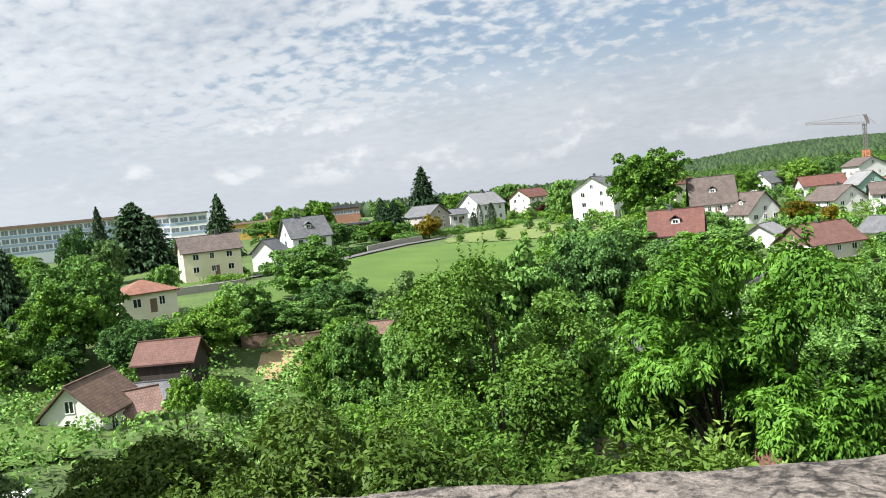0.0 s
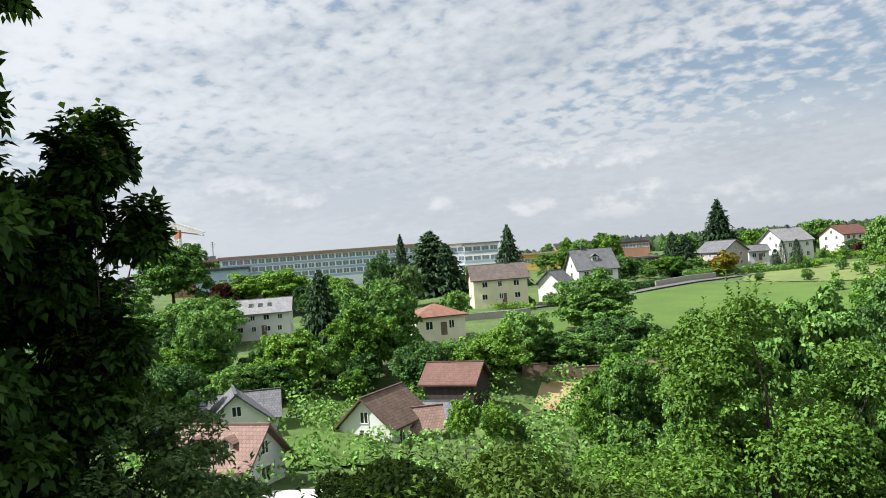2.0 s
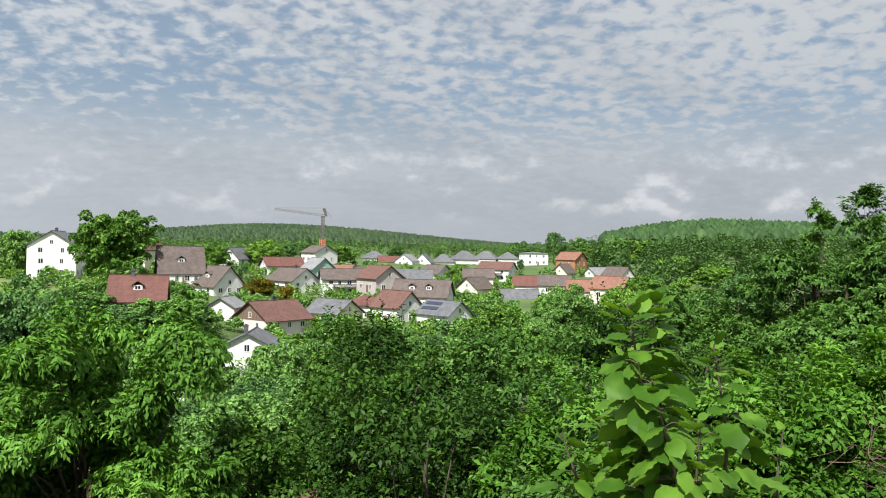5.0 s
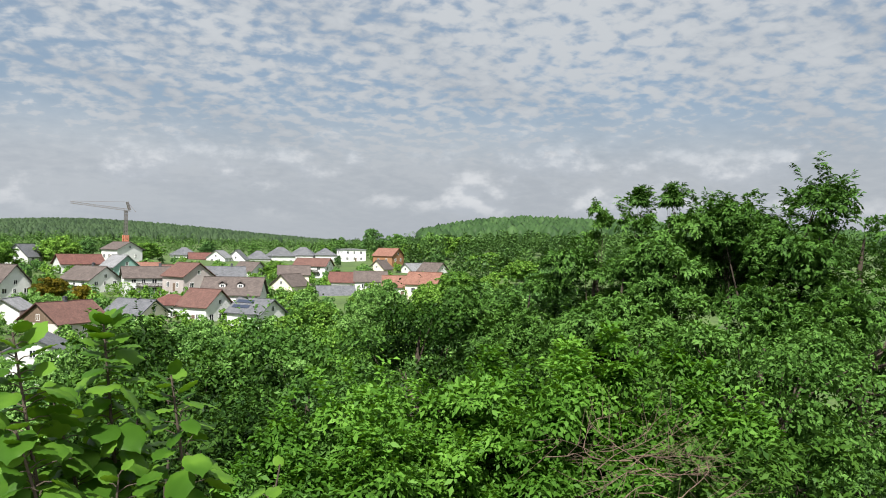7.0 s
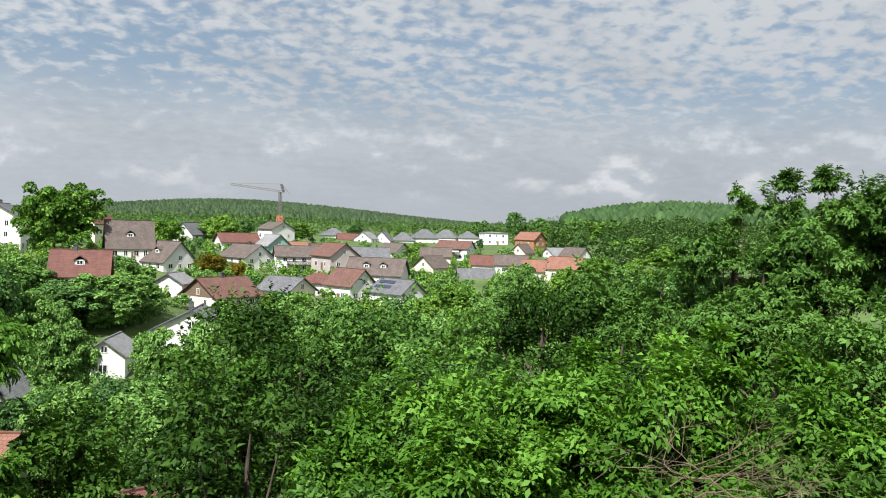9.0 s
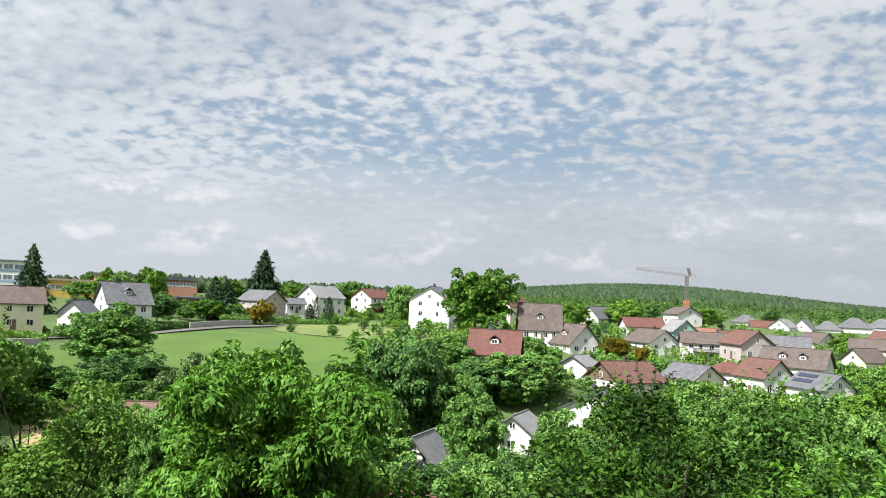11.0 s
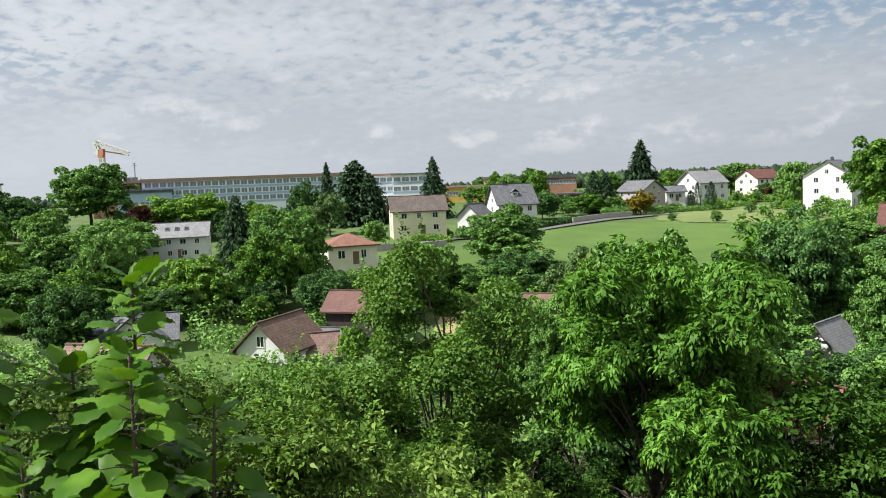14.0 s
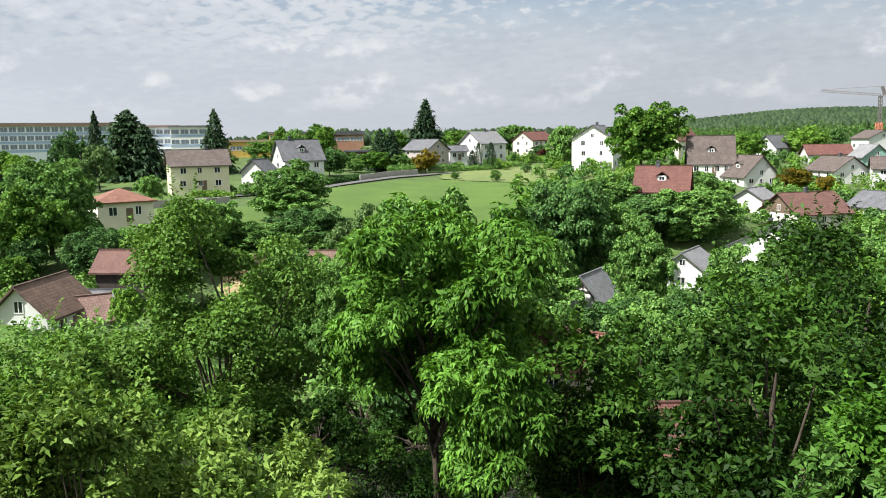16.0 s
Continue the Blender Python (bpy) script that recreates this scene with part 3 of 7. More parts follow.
# ---- the terrace and its parapet ----
def build_terrace():
    holder = empty("parapet_wall", 0.0, 2.28, 0.0, -12.0)
    tagged(holder, "weathered stone parapet wall of a terrace", "wall", kind="structure")
    bm = bmesh.new()
    box(bm, -16, 1.75, -0.52, -0.04, -7.5, -1.10)
    part("masonry", bm, STONE, holder)
    rng = np.random.default_rng(5)
    x = -8.0
    while x < 0.6:
        long = rng.uniform(1.1, 1.9) if x < -1.2 else 1.75 - x
        n, m = max(8, int(long / 0.035)), 9
        gx, gy = np.meshgrid(np.linspace(x + 0.002, x + long - 0.002, n), np.linspace(-0.56, 0.0, m), indexing="ij")
        edge = np.minimum(np.minimum(gx - x, x + long - gx) / 0.012, np.minimum(gy + 0.56, -gy) / 0.06).clip(0, 1)
        bumps = np.array([[noise.noise((a * 3.1, b * 3.1, 0)) * 0.016 + noise.noise((a * 11, b * 11, 3)) * 0.007 + noise.noise((a * 29, b * 29, 5)) * 0.004 for b in gy[0]] for a in gx[:, 0]])
        gz = -0.962 + bumps - (1 - np.sqrt(edge)) * 0.035 + rng.uniform(-0.004, 0.004)
        wob = np.array([noise.noise((a * 2.3, 7.7, 1)) * 0.025 for a in gx[:, 0]])[:, None]
        top = np.stack([gx, gy + wob, gz], -1).reshape(-1, 3)
        ring = [k * m for k in range(n)] + [(n - 1) * m + k for k in range(1, m)] + [k * m + m - 1 for k in range(n - 2, -1, -1)] + [k for k in range(m - 2, 0, -1)]
        low = top[ring].copy()
        low[:, 2] = -1.14
        q = [(k * m + l, (k + 1) * m + l, (k + 1) * m + l + 1, k * m + l + 1) for k in range(n - 1) for l in range(m - 1)]
        q += [(ring[k], n * m + k, n * m + (k + 1) % len(ring), ring[(k + 1) % len(ring)]) for k in range(len(ring))]
        finish("coping_stone", array_mesh("coping_stone", np.concatenate([top, low]), np.array(q)), STONE, holder, smooth=True)
        x += long
    bm = bmesh.new()
    ring = ((-16, -20), (16, -20), (16, -4.6), (8, -2.4), (4.6, -0.5), (3.0, -0.1), (1.9, 0.5), (1.55, 1.4), (-15.5, 5.0))
    low, high = [bm.verts.new((a, b, -8)) for a, b in ring], [bm.verts.new((a, b, -1.62)) for a, b in ring]
    bm.faces.new(low[::-1]), bm.faces.new(high)
    for k in range(len(ring)):
        bm.faces.new((low[k], low[(k + 1) % len(ring)], high[(k + 1) % len(ring)], high[k]))
    slab = part("terrace", bm, PAVING)
    tagged(slab, "gravel terrace behind the stone parapet", "terrace", kind="structure")


build_terrace()


# ---- houses ----
def gable_roof(bm, L, W, he, hr, over=0.6, thick=0.2):
    """Two slabs that meet at the ridge, with a UV in metres across and down the fall."""
    fall = math.hypot(W / 2, hr - he)
    dy, dz = (W / 2) / fall, -(hr - he) / fall
    uv = bm.loops.layers.uv.verify()
    for s in (-1, 1):
        a = [(-L / 2 - over, 0, hr + 0.05), (L / 2 + over, 0, hr + 0.05)]
        down = fall + over
        b = [(x, s * dy * down, z + dz * down) for x, _, z in a]
        quad = [*a, *reversed(b)]
        top = [bm.verts.new((x, y, z + thick)) for x, y, z in quad]
        bot = [bm.verts.new(p) for p in quad]
        f = bm.faces.new(top)
        for lp, (u_, v_) in zip(f.loops, ((0, 0), (L + 2 * over, 0), (L + 2 * over, down), (0, down))):
            lp[uv].uv = (u_, v_)
        bm.faces.new(bot[::-1])
        for k in range(4):
            bm.faces.new((top[k], bot[k], bot[(k + 1) % 4], top[(k + 1) % 4]))


def hip_roof(bm, L, W, he, hr, over=0.5, thick=0.2):
    uv = bm.loops.layers.uv.verify()
    x, y, r = L / 2 + over, W / 2 + over, max(0.05, (L - W) / 2)
    c = [(-x, -y, he), (x, -y, he), (x, y, he), (-x, y, he)]
    low, edge = [bm.verts.new(p) for p in c], [bm.verts.new((a, b, d + thick)) for a, b, d in c]
    ridge = [bm.verts.new((-r, 0, hr + thick)), bm.verts.new((r, 0, hr + thick))]
    bm.faces.new(low[::-1])
    for k in range(4):
        bm.faces.new((low[k], low[(k + 1) % 4], edge[(k + 1) % 4], edge[k]))
    for loop in ((edge[0], edge[1], ridge[1], ridge[0]), (edge[1], edge[2], ridge[1]), (edge[2], edge[3], ridge[0], ridge[1]), (edge[3], edge[0], ridge[0])):
        f = bm.faces.new(loop)
        for lp in f.loops:
            lp[uv].uv = (lp.vert.co.x + lp.vert.co.y * 0.5, lp.vert.co.z * 1.9)


WINDOW_MESHES = {}


def window_meshes(w, h, glass):
    key = (round(w, 2), round(h, 2), glass.name)
    if key not in WINDOW_MESHES:
        bm = bmesh.new()
        f = 0.09
        # one ring with a middle post
        xs, zs = (-w / 2, -w / 2 + f, -0.04, 0.04, w / 2 - f, w / 2), (0, f, h - f, h)
        v = [[bm.verts.new((a, -0.07, b)) for b in zs] for a in xs]
        for i in range(5):
            for j in range(3):
                if not (j == 1 and i in (1, 3)):
                    bm.faces.new((v[i][j], v[i + 1][j], v[i + 1][j + 1], v[i][j + 1]))
        grown = bmesh.ops.extrude_face_region(bm, geom=bm.faces[:])
        bmesh.ops.translate(bm, vec=(0, 0.09, 0), verts=[g for g in grown["geom"] if isinstance(g, bmesh.types.BMVert)])
        bmesh.ops.recalc_face_normals(bm, faces=bm.faces)
        fr = bpy.data.meshes.new("window")
        bm.to_mesh(fr)
        fr.materials.append(FRAME)
        bm = bmesh.new()
        box(bm, -w / 2 + 0.05, w / 2 - 0.05, -0.022, 0.01, 0.05, h - 0.05)
        pn = bpy.data.meshes.new("pane")
        bm.to_mesh(pn)
        pn.materials.append(glass)
        WINDOW_MESHES[key] = (fr, pn)
    return WINDOW_MESHES[key]


def window(parent, x, y, z, rz, w=1.15, h=1.35, glass=None):
    fr, pn = window_meshes(w, h, glass or GLASS)
    ob = new("window", fr)
    ob.parent = parent
    ob.matrix_basis = pose(x, y, z, 0, 0, rz)
    p = new("pane", pn)
    p.parent = ob
    return ob


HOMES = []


def hides_house(x, y, top):
    """Whether growth up to top hides a house from the camera, near the origin."""
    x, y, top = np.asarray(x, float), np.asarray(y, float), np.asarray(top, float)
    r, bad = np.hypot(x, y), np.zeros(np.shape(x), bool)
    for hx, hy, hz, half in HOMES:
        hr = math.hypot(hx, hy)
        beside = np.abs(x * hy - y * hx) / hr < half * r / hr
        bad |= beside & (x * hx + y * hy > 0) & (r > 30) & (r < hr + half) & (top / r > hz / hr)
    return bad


def house(kind, x, y, z, rz, L, W, he, hr, wall, roof, label, cols=(3, 2, 2), floors=2, hip=False, chimney=None, dormers=0, skylights=0, solar=False, balcony=False, boarded=False, verge=False):
    """A house with its ridge along its own x; cols: windows a storey on the front, the left and the right end."""
    root = empty(kind, x, y, z, rz)
    tagged(root, label, "house")
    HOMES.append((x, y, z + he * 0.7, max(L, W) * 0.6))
    bm = bmesh.new()
    ends = []
    for sx in (-L / 2, L / 2):
        ring = [(sx, -W / 2, -5.0), (sx, W / 2, -5.0), (sx, W / 2, he)] + ([] if hip else [(sx, 0, hr)]) + [(sx, -W / 2, he)]
        ends.append([bm.verts.new(p) for p in ring])
    bm.faces.new(ends[0][::-1]), bm.faces.new(ends[1])
    n = len(ends[0])
    for k in range(n):
        bm.faces.new((ends[0][k], ends[0][(k + 1) % n], ends[1][(k + 1) % n], ends[1][k]))
    part("wall", bm, wall, root)
    bm = bmesh.new()
    (hip_roof if hip else gable_roof)(bm, L, W, he, hr)
    part("roof", bm, roof, root)
    bm = bmesh.new()
    if not hip:
        box(bm, -L / 2 - 0.62, L / 2 + 0.62, -0.14, 0.14, hr + 0.18, hr + 0.31)
        part("ridge_cap", bm, roof, root)
    storey = he / floors if he / floors > 2.2 else he
    rows = max(1, round(he / max(storey, 2.4)))
    for f in range(rows):
        wz = f * storey + min(1.0, storey * 0.36)
        wh = min(1.4, storey * 0.48)
        for face, count, span in (("f", cols[0], L), ("b", cols[0], L), ("l", cols[1], W), ("r", cols[2], W)):
            for c in range(count):
                u = (c + 0.5) / count * span * 0.88 - span * 0.44
                u += (((c * 7 + f * 3) % 5) - 2) * 0.06
                px, py, pr = {"f": (u, -W / 2, 0), "b": (-u, W / 2, 180), "l": (-L / 2, -u, -90), "r": (L / 2, u, 90)}[face]
                window(root, px, py, wz, pr, 1.25 if c % 2 == 0 else 0.95, wh)
    if not hip and hr - he > 2.0 and cols[1]:
        for sx, pr in ((-L / 2, -90), (L / 2, 90)):
            window(root, sx, 0, he + 0.35, pr, 0.95, min(1.2, (hr - he) * 0.45))
    if cols[0] > 1:
        bm = bmesh.new()
        box(bm, -0.5, 0.5, -0.05, 0.03, 0.0, 2.05)
        d = part("door", bm, BROWN_WOOD, root, "brown timber door")
        d.matrix_basis = pose(L * 0.06, -W / 2, 0.05, 0, 0, 0)
    if boarded and not hip:
        for sx in (-1, 1):
            bm = bmesh.new()
            v = [bm.verts.new((sx * (L / 2 + o), yy, zz)) for o in (0.0, 0.06) for yy, zz in ((-W / 2, he), (W / 2, he), (0, hr))]
            bm.faces.new(v[:3]), bm.faces.new(v[3:])
            for k in range(3):
                bm.faces.new((v[k], v[(k + 1) % 3], v[3 + (k + 1) % 3], v[3 + k]))
            part("boarded_gable", bm, BROWN_WOOD, root, "brown boarded gable")
    if chimney is not None:
        cx, cy = chimney
        bm = bmesh.new()
        top = hr + 0.9
        box(bm, cx - 0.32, cx + 0.32, cy - 0.32, cy + 0.32, he, top)
        box(bm, cx - 0.4, cx + 0.4, cy - 0.4, cy + 0.4, top, top + 0.1)
        box(bm, cx - 0.2, cx + 0.2, cy - 0.2, cy + 0.2, top + 0.1, top + 0.28)
        part("chimney", bm, ROOF_SLATE, root, "dark chimney")
    slope = (hr - he) / (W / 2)
    for k in range(dormers):
        dx = (k - (dormers - 1) / 2) * min(4.4, L * 0.4)
        ds = min(0.85, (hr - he) / 5.0)
        y0 = -W / 2 * 0.62
        z0 = hr + slope * y0 + 0.1
        w2, dh = 0.95 * ds, 1.2 * ds
        back = y0 + (dh + 0.75 * ds) / slope
        bm = bmesh.new()
        box(bm, dx - w2, dx + w2, y0, min(back, 0), z0 - 0.3 * ds, z0 + dh)
        dm = part("dormer", bm, wall, root)
        bm = bmesh.new()
        uv = bm.loops.layers.uv.verify()
        for s in (-1, 1):
            t4 = [(dx, y0 - 0.3, z0 + dh + 0.75 * ds), (dx, min(back, 0), z0 + dh + 0.75 * ds), (dx + s * (w2 + 0.25), min(back, 0), z0 + dh - 0.12), (dx + s * (w2 + 0.25), y0 - 0.3, z0 + dh - 0.12)]
            up, dn = [bm.verts.new((a, b, c + 0.12)) for a, b, c in t4], [bm.verts.new(p) for p in t4]
            fc = bm.faces.new(up)
            for lp in fc.loops:
                lp[uv].uv = (lp.vert.co.y, lp.vert.co.x * 1.3)
            bm.faces.new(dn[::-1])
            for q in range(4):
                bm.faces.new((up[q], dn[q], dn[(q + 1) % 4], up[(q + 1) % 4]))
        part("dormer_roof", bm, roof, dm)
        window(dm, dx, y0, z0 + 0.12, 0, 1.25 * ds, 0.95 * ds)
    tilt = math.degrees(math.atan(slope))
    for k in range(skylights):
        sx = (k - (skylights - 1) / 2) * 1.9
        bm = bmesh.new()
        box(bm, -0.45, 0.45, -0.6, 0.6, 0.0, 0.12)
        s = part("roof_window", bm, METAL, root)
        s.matrix_basis = pose(sx, -W / 4, hr - slope * W / 4 + 0.27, tilt, 0, 0)
        bm = bmesh.new()
        box(bm, -0.37, 0.37, -0.52, 0.52, 0.1, 0.14)
        part("pane", bm, GLASS, s)
    if solar:
        for r in range(2):
            for c in range(3):
                bm = bmesh.new()
                box(bm, -0.78, 0.78, -0.5, 0.5, 0.0, 0.06)
                s = part("solar_panel", bm, SOLAR, root, "dark glass solar panel")
                yy = W / 2 * (0.30 + 0.36 * r)
                s.matrix_basis = pose(c * 1.62 - L / 2 + 1.1, -yy, hr - slope * yy + 0.32, tilt, 0, 0)
    if balcony:
        bm = bmesh.new()
        zb = he * 0.5
        box(bm, -L * 0.32, L * 0.32, -W / 2 - 1.3, -W / 2 - 0.01, zb - 0.14, zb)
        bl = part("balcony", bm, DARK_WOOD, root, "dark timber balcony")
        bm = bmesh.new()
        box(bm, -L * 0.32, L * 0.32, -W / 2 - 1.3, -W / 2 - 1.22, zb + 0.86, zb + 0.96)
        k = -L * 0.32
        while k < L * 0.32:
            box(bm, k, k + 0.12, -W / 2 - 1.29, -W / 2 - 1.24, zb, zb + 0.86)
            k += 0.2
        part("railing", bm, DARK_WOOD, bl)
    if verge:
        bm = bmesh.new()
        for s in (-1, 1):
            bar(bm, (-L / 2 - 0.5, 0, hr - 0.05), (-L / 2 - 0.5, s * (W / 2 + 0.3), he - 0.3), 0.1)
        bar(bm, (-L / 2 - 0.5, -W * 0.2, hr - (hr - he) * 0.4), (-L / 2 - 0.5, W * 0.2, hr - (hr - he) * 0.4), 0.07)
        bar(bm, (-L / 2 - 0.5, 0, hr - (hr - he) * 0.4), (-L / 2 - 0.5, 0, hr), 0.07)
        part("bargeboard", bm, DARK_WOOD, root, "dark ornate bargeboard")
    return root


# ---- trees ----
def dome_leaves(rng, cen, size, k, tilt=0.35, droop=0.2, flat=0.72, under=0.0):
    """Leaves laid on the skins of clumps, each skin a rough dome: places, directions and facings."""
    n = len(k)
    d = unit_rows(rng, n)
    d[:, 2] = np.where(d[:, 2] < under, np.abs(d[:, 2]), d[:, 2])
    at_ = cen[k] + d * size[k, None] * np.where(rng.uniform(size=(n, 1)) < 0.16, rng.uniform(0.4, 0.8, (n, 1)), 0.78 + 0.26 * rng.uniform(size=(n, 1)) ** 2) * [1, 1, flat]
    along = np.cross(d, unit_rows(rng, n)) + d * 0.35 - np.array([0, 0, droop])
    face = d * 0.8 + np.array([0, 0, 0.5]) + rng.normal(size=(n, 3)) * tilt * 1.2
    return at_, along, face


def lobed_clumps(rng, lobes, clumps, half, radius, reach=(0.42, 0.74), bough=(0.26, 0.46)):
    """Places and sizes of leaf clumps on the skins of several overlapping boughs, so that the outline is uneven and dark gaps stay between."""
    wide = min(half[0], half[2])
    a = np.arange(lobes) * 2.4 + rng.uniform(-0.5, 0.5, lobes)
    up = np.linspace(-0.62, 0.72, lobes) + rng.uniform(-0.1, 0.1, lobes)
    out = np.sqrt(np.clip(1 - up**2, 0, 1)) * rng.uniform(*reach, lobes)
    big = rng.uniform(*bough, lobes) * wide
    big[-1] *= 0.85
    mid = np.stack([np.cos(a) * out * half[0], np.sin(a) * out * half[1], up * (half[2] - big * 0.75)], 1)
    k = rng.choice(lobes, clumps, p=big**2 / (big**2).sum())
    d = unit_rows(rng, clumps)
    d[:, 2] = np.where(d[:, 2] < -0.6, -d[:, 2], d[:, 2])
    size = rng.uniform(*radius, clumps) * wide
    cen = mid[k] + d * (big[k] * rng.uniform(0.6, 1.08, clumps))[:, None] * [1, 1, 0.9]
    return cen, size, mid, big


def core_blades(rng, mid, big, per):
    """Oversized blades added deep inside the boughs to block light and darken the gaps."""
    k = np.repeat(np.arange(len(mid)), per)
    d = unit_rows(rng, len(k))
    at_ = mid[k] + d * (big[k] * 0.66 * rng.uniform(0.1, 1.0, len(k)) ** 0.5)[:, None] * [1, 1, 0.85]
    ln = big[k] * rng.uniform(0.10, 0.19, len(k))
    return blades(at_, np.cross(d, unit_rows(rng, len(k))), d + unit_rows(rng, len(k)) * 0.5, ln, ln * 0.7)


def join(*sets):
    """Corners and faces of several sets as one."""
    vs, qs, base = [], [], 0
    for v, q in sets:
        vs.append(v), qs.append(q + base)
        base += len(v)
    return np.concatenate(vs), np.concatenate(qs)


def clump_crown(rng, clumps, per, leaf, radius=(0.10, 0.20), droop=0.2, lobes=9, core=90):
    """A crown inside a unit cell."""
    cen, size, mid, big = lobed_clumps(rng, lobes, clumps, (0.5, 0.5, 0.5), radius, (0.30, 0.60), (0.38, 0.58))
    cen[:, 2] += 0.5
    mid[:, 2] += 0.5
    k = rng.choice(clumps, clumps * per, p=size**2 / (size**2).sum())
    at_, along, face = dome_leaves(rng, cen, size, k, 0.4, droop, 0.9, -0.25)
    ln = leaf * rng.uniform(0.65, 1.35, len(k))
    return join(blades(at_, along, face, ln, ln * 0.66), core_blades(rng, mid, big, core))


def spruce_crown(rng, n, leaf, power=1.0, ragged=0.25):
    z = rng.uniform(0, 1, n) ** 1.35
    tier = np.round(z * 26) / 26
    reach = (1 - tier) ** power * 0.5 * (1 + ragged * np.sin(tier * 91) * 0.6)
    a = rng.uniform(0, 2 * np.pi, n)
    gap = 0.75 + 0.3 * np.sin(a * 7 + tier * 40)
    r = reach * gap * rng.uniform(0.45, 1.0, n)
    at_ = np.stack([np.cos(a) * r, np.sin(a) * r, tier - r * 0.16 + rng.normal(0, 0.006, n)], 1)
    along = np.stack([np.cos(a), np.sin(a), np.full(n, -0.32)], 1) + rng.normal(size=(n, 3)) * 0.35
    face = np.array([0, 0, 1.0]) + rng.normal(size=(n, 3)) * 0.35
    ln = leaf * (0.45 + 0.8 * (1 - tier)) * rng.uniform(0.7, 1.2, n)
    return blades(at_, along, face, ln, ln * 0.42, 0.1, 0.2)


def column_crown(rng, n, leaf):
    z = rng.uniform(0, 1, n)
    a = rng.uniform(0, 2 * np.pi, n)
    r = 0.5 * np.sin(np.pi * np.clip(z * 0.86 + 0.13, 0, 1)) ** 0.6 * rng.uniform(0.6, 1.0, n) * (0.85 + 0.2 * np.sin(a * 4 + z * 9))
    at_ = np.stack([np.cos(a) * r, np.sin(a) * r, z * 0.95], 1)
    along = np.stack([np.cos(a) * 0.5, np.sin(a) * 0.5, np.full(n, 0.9)], 1) + rng.normal(size=(n, 3)) * 0.3
    face = np.stack([np.cos(a), np.sin(a), np.full(n, 0.3)], 1)
    return blades(at_, along, face, leaf, leaf * 0.4)


def limb_paths(rng, limbs, low=0.25, reach=0.36):
    """A trunk with limbs, in a unit cell."""
    bend = rng.normal(0, 0.02, (6, 2)).cumsum(0)
    zs = np.linspace(-0.02, 0.8, 6)
    paths = [[((bend[k][0], bend[k][1], zs[k]), 0.030 * (1 - 0.8 * k / 5)) for k in range(6)]]
    for i in range(limbs):
        k = rng.uniform(low, 0.7)
        a = i * 2.4 + rng.uniform(-0.4, 0.4)
        base = np.array([np.interp(k, zs, bend[:, 0]), np.interp(k, zs, bend[:, 1]), k])
        tip = base + np.array([math.cos(a) * reach, math.sin(a) * reach, rng.uniform(0.1, 0.25)]) * rng.uniform(0.7, 1.1)
        mid = (base + tip) / 2 + [0, 0, rng.uniform(-0.03, 0.04)]
        paths.append([(base, 0.013), (mid, 0.008), (tip, 0.003)])
    return paths


CROWNS, TRUNKS = {}, {}


def crown_mesh(kind, lod, variant):
    key = (kind, lod, variant)
    if key not in CROWNS:
        rng = np.random.default_rng(100 + variant * 17 + lod)
        if kind == "spruce":
            vq = spruce_crown(rng, (6000, 4200, 3000)[lod], (0.10, 0.12, 0.14)[lod], 0.78, 0.4)
        elif kind == "pine":
            vq = spruce_crown(rng, (7000, 5200, 4200)[lod], (0.11, 0.13, 0.15)[lod], 0.62, 0.6)
        elif kind == "cypress":
            vq = column_crown(rng, 1800, 0.07)
        elif kind == "birch":
            vq = clump_crown(rng, 90, (150, 90, 50)[lod], (0.04, 0.055, 0.075)[lod], (0.10, 0.2), 0.9, 9)
        else:
            vq = clump_crown(rng, (260, 190, 120)[lod], (92, 58, 38)[lod], (0.033, 0.045, 0.066)[lod], (0.07, 0.15), lobes=15)
        CROWNS[key] = array_mesh("crown", *vq)
        CROWNS[key].materials.append(LEAF["mid"])
    return CROWNS[key]


def trunk_mesh(variant):
    if variant not in TRUNKS:
        me = array_mesh("trunk", *tubes(limb_paths(np.random.default_rng(variant), 7)))
        me.materials.append(BARK)
        TRUNKS[variant] = me
    return TRUNKS[variant]


TREE_WORDS = {"mid": "leafy green", "dark": "dense dark green", "lime": "bright yellow-green", "pale": "pale grey-green", "amber": "golden-leaved", "copper": "copper-leaved"}
TREE_KINDS = {"broad": "broadleaf tree", "spruce": "pointed spruce tree", "pine": "dense conifer tree", "cypress": "narrow columnar cypress", "birch": "drooping birch tree"}
tree_count = 0


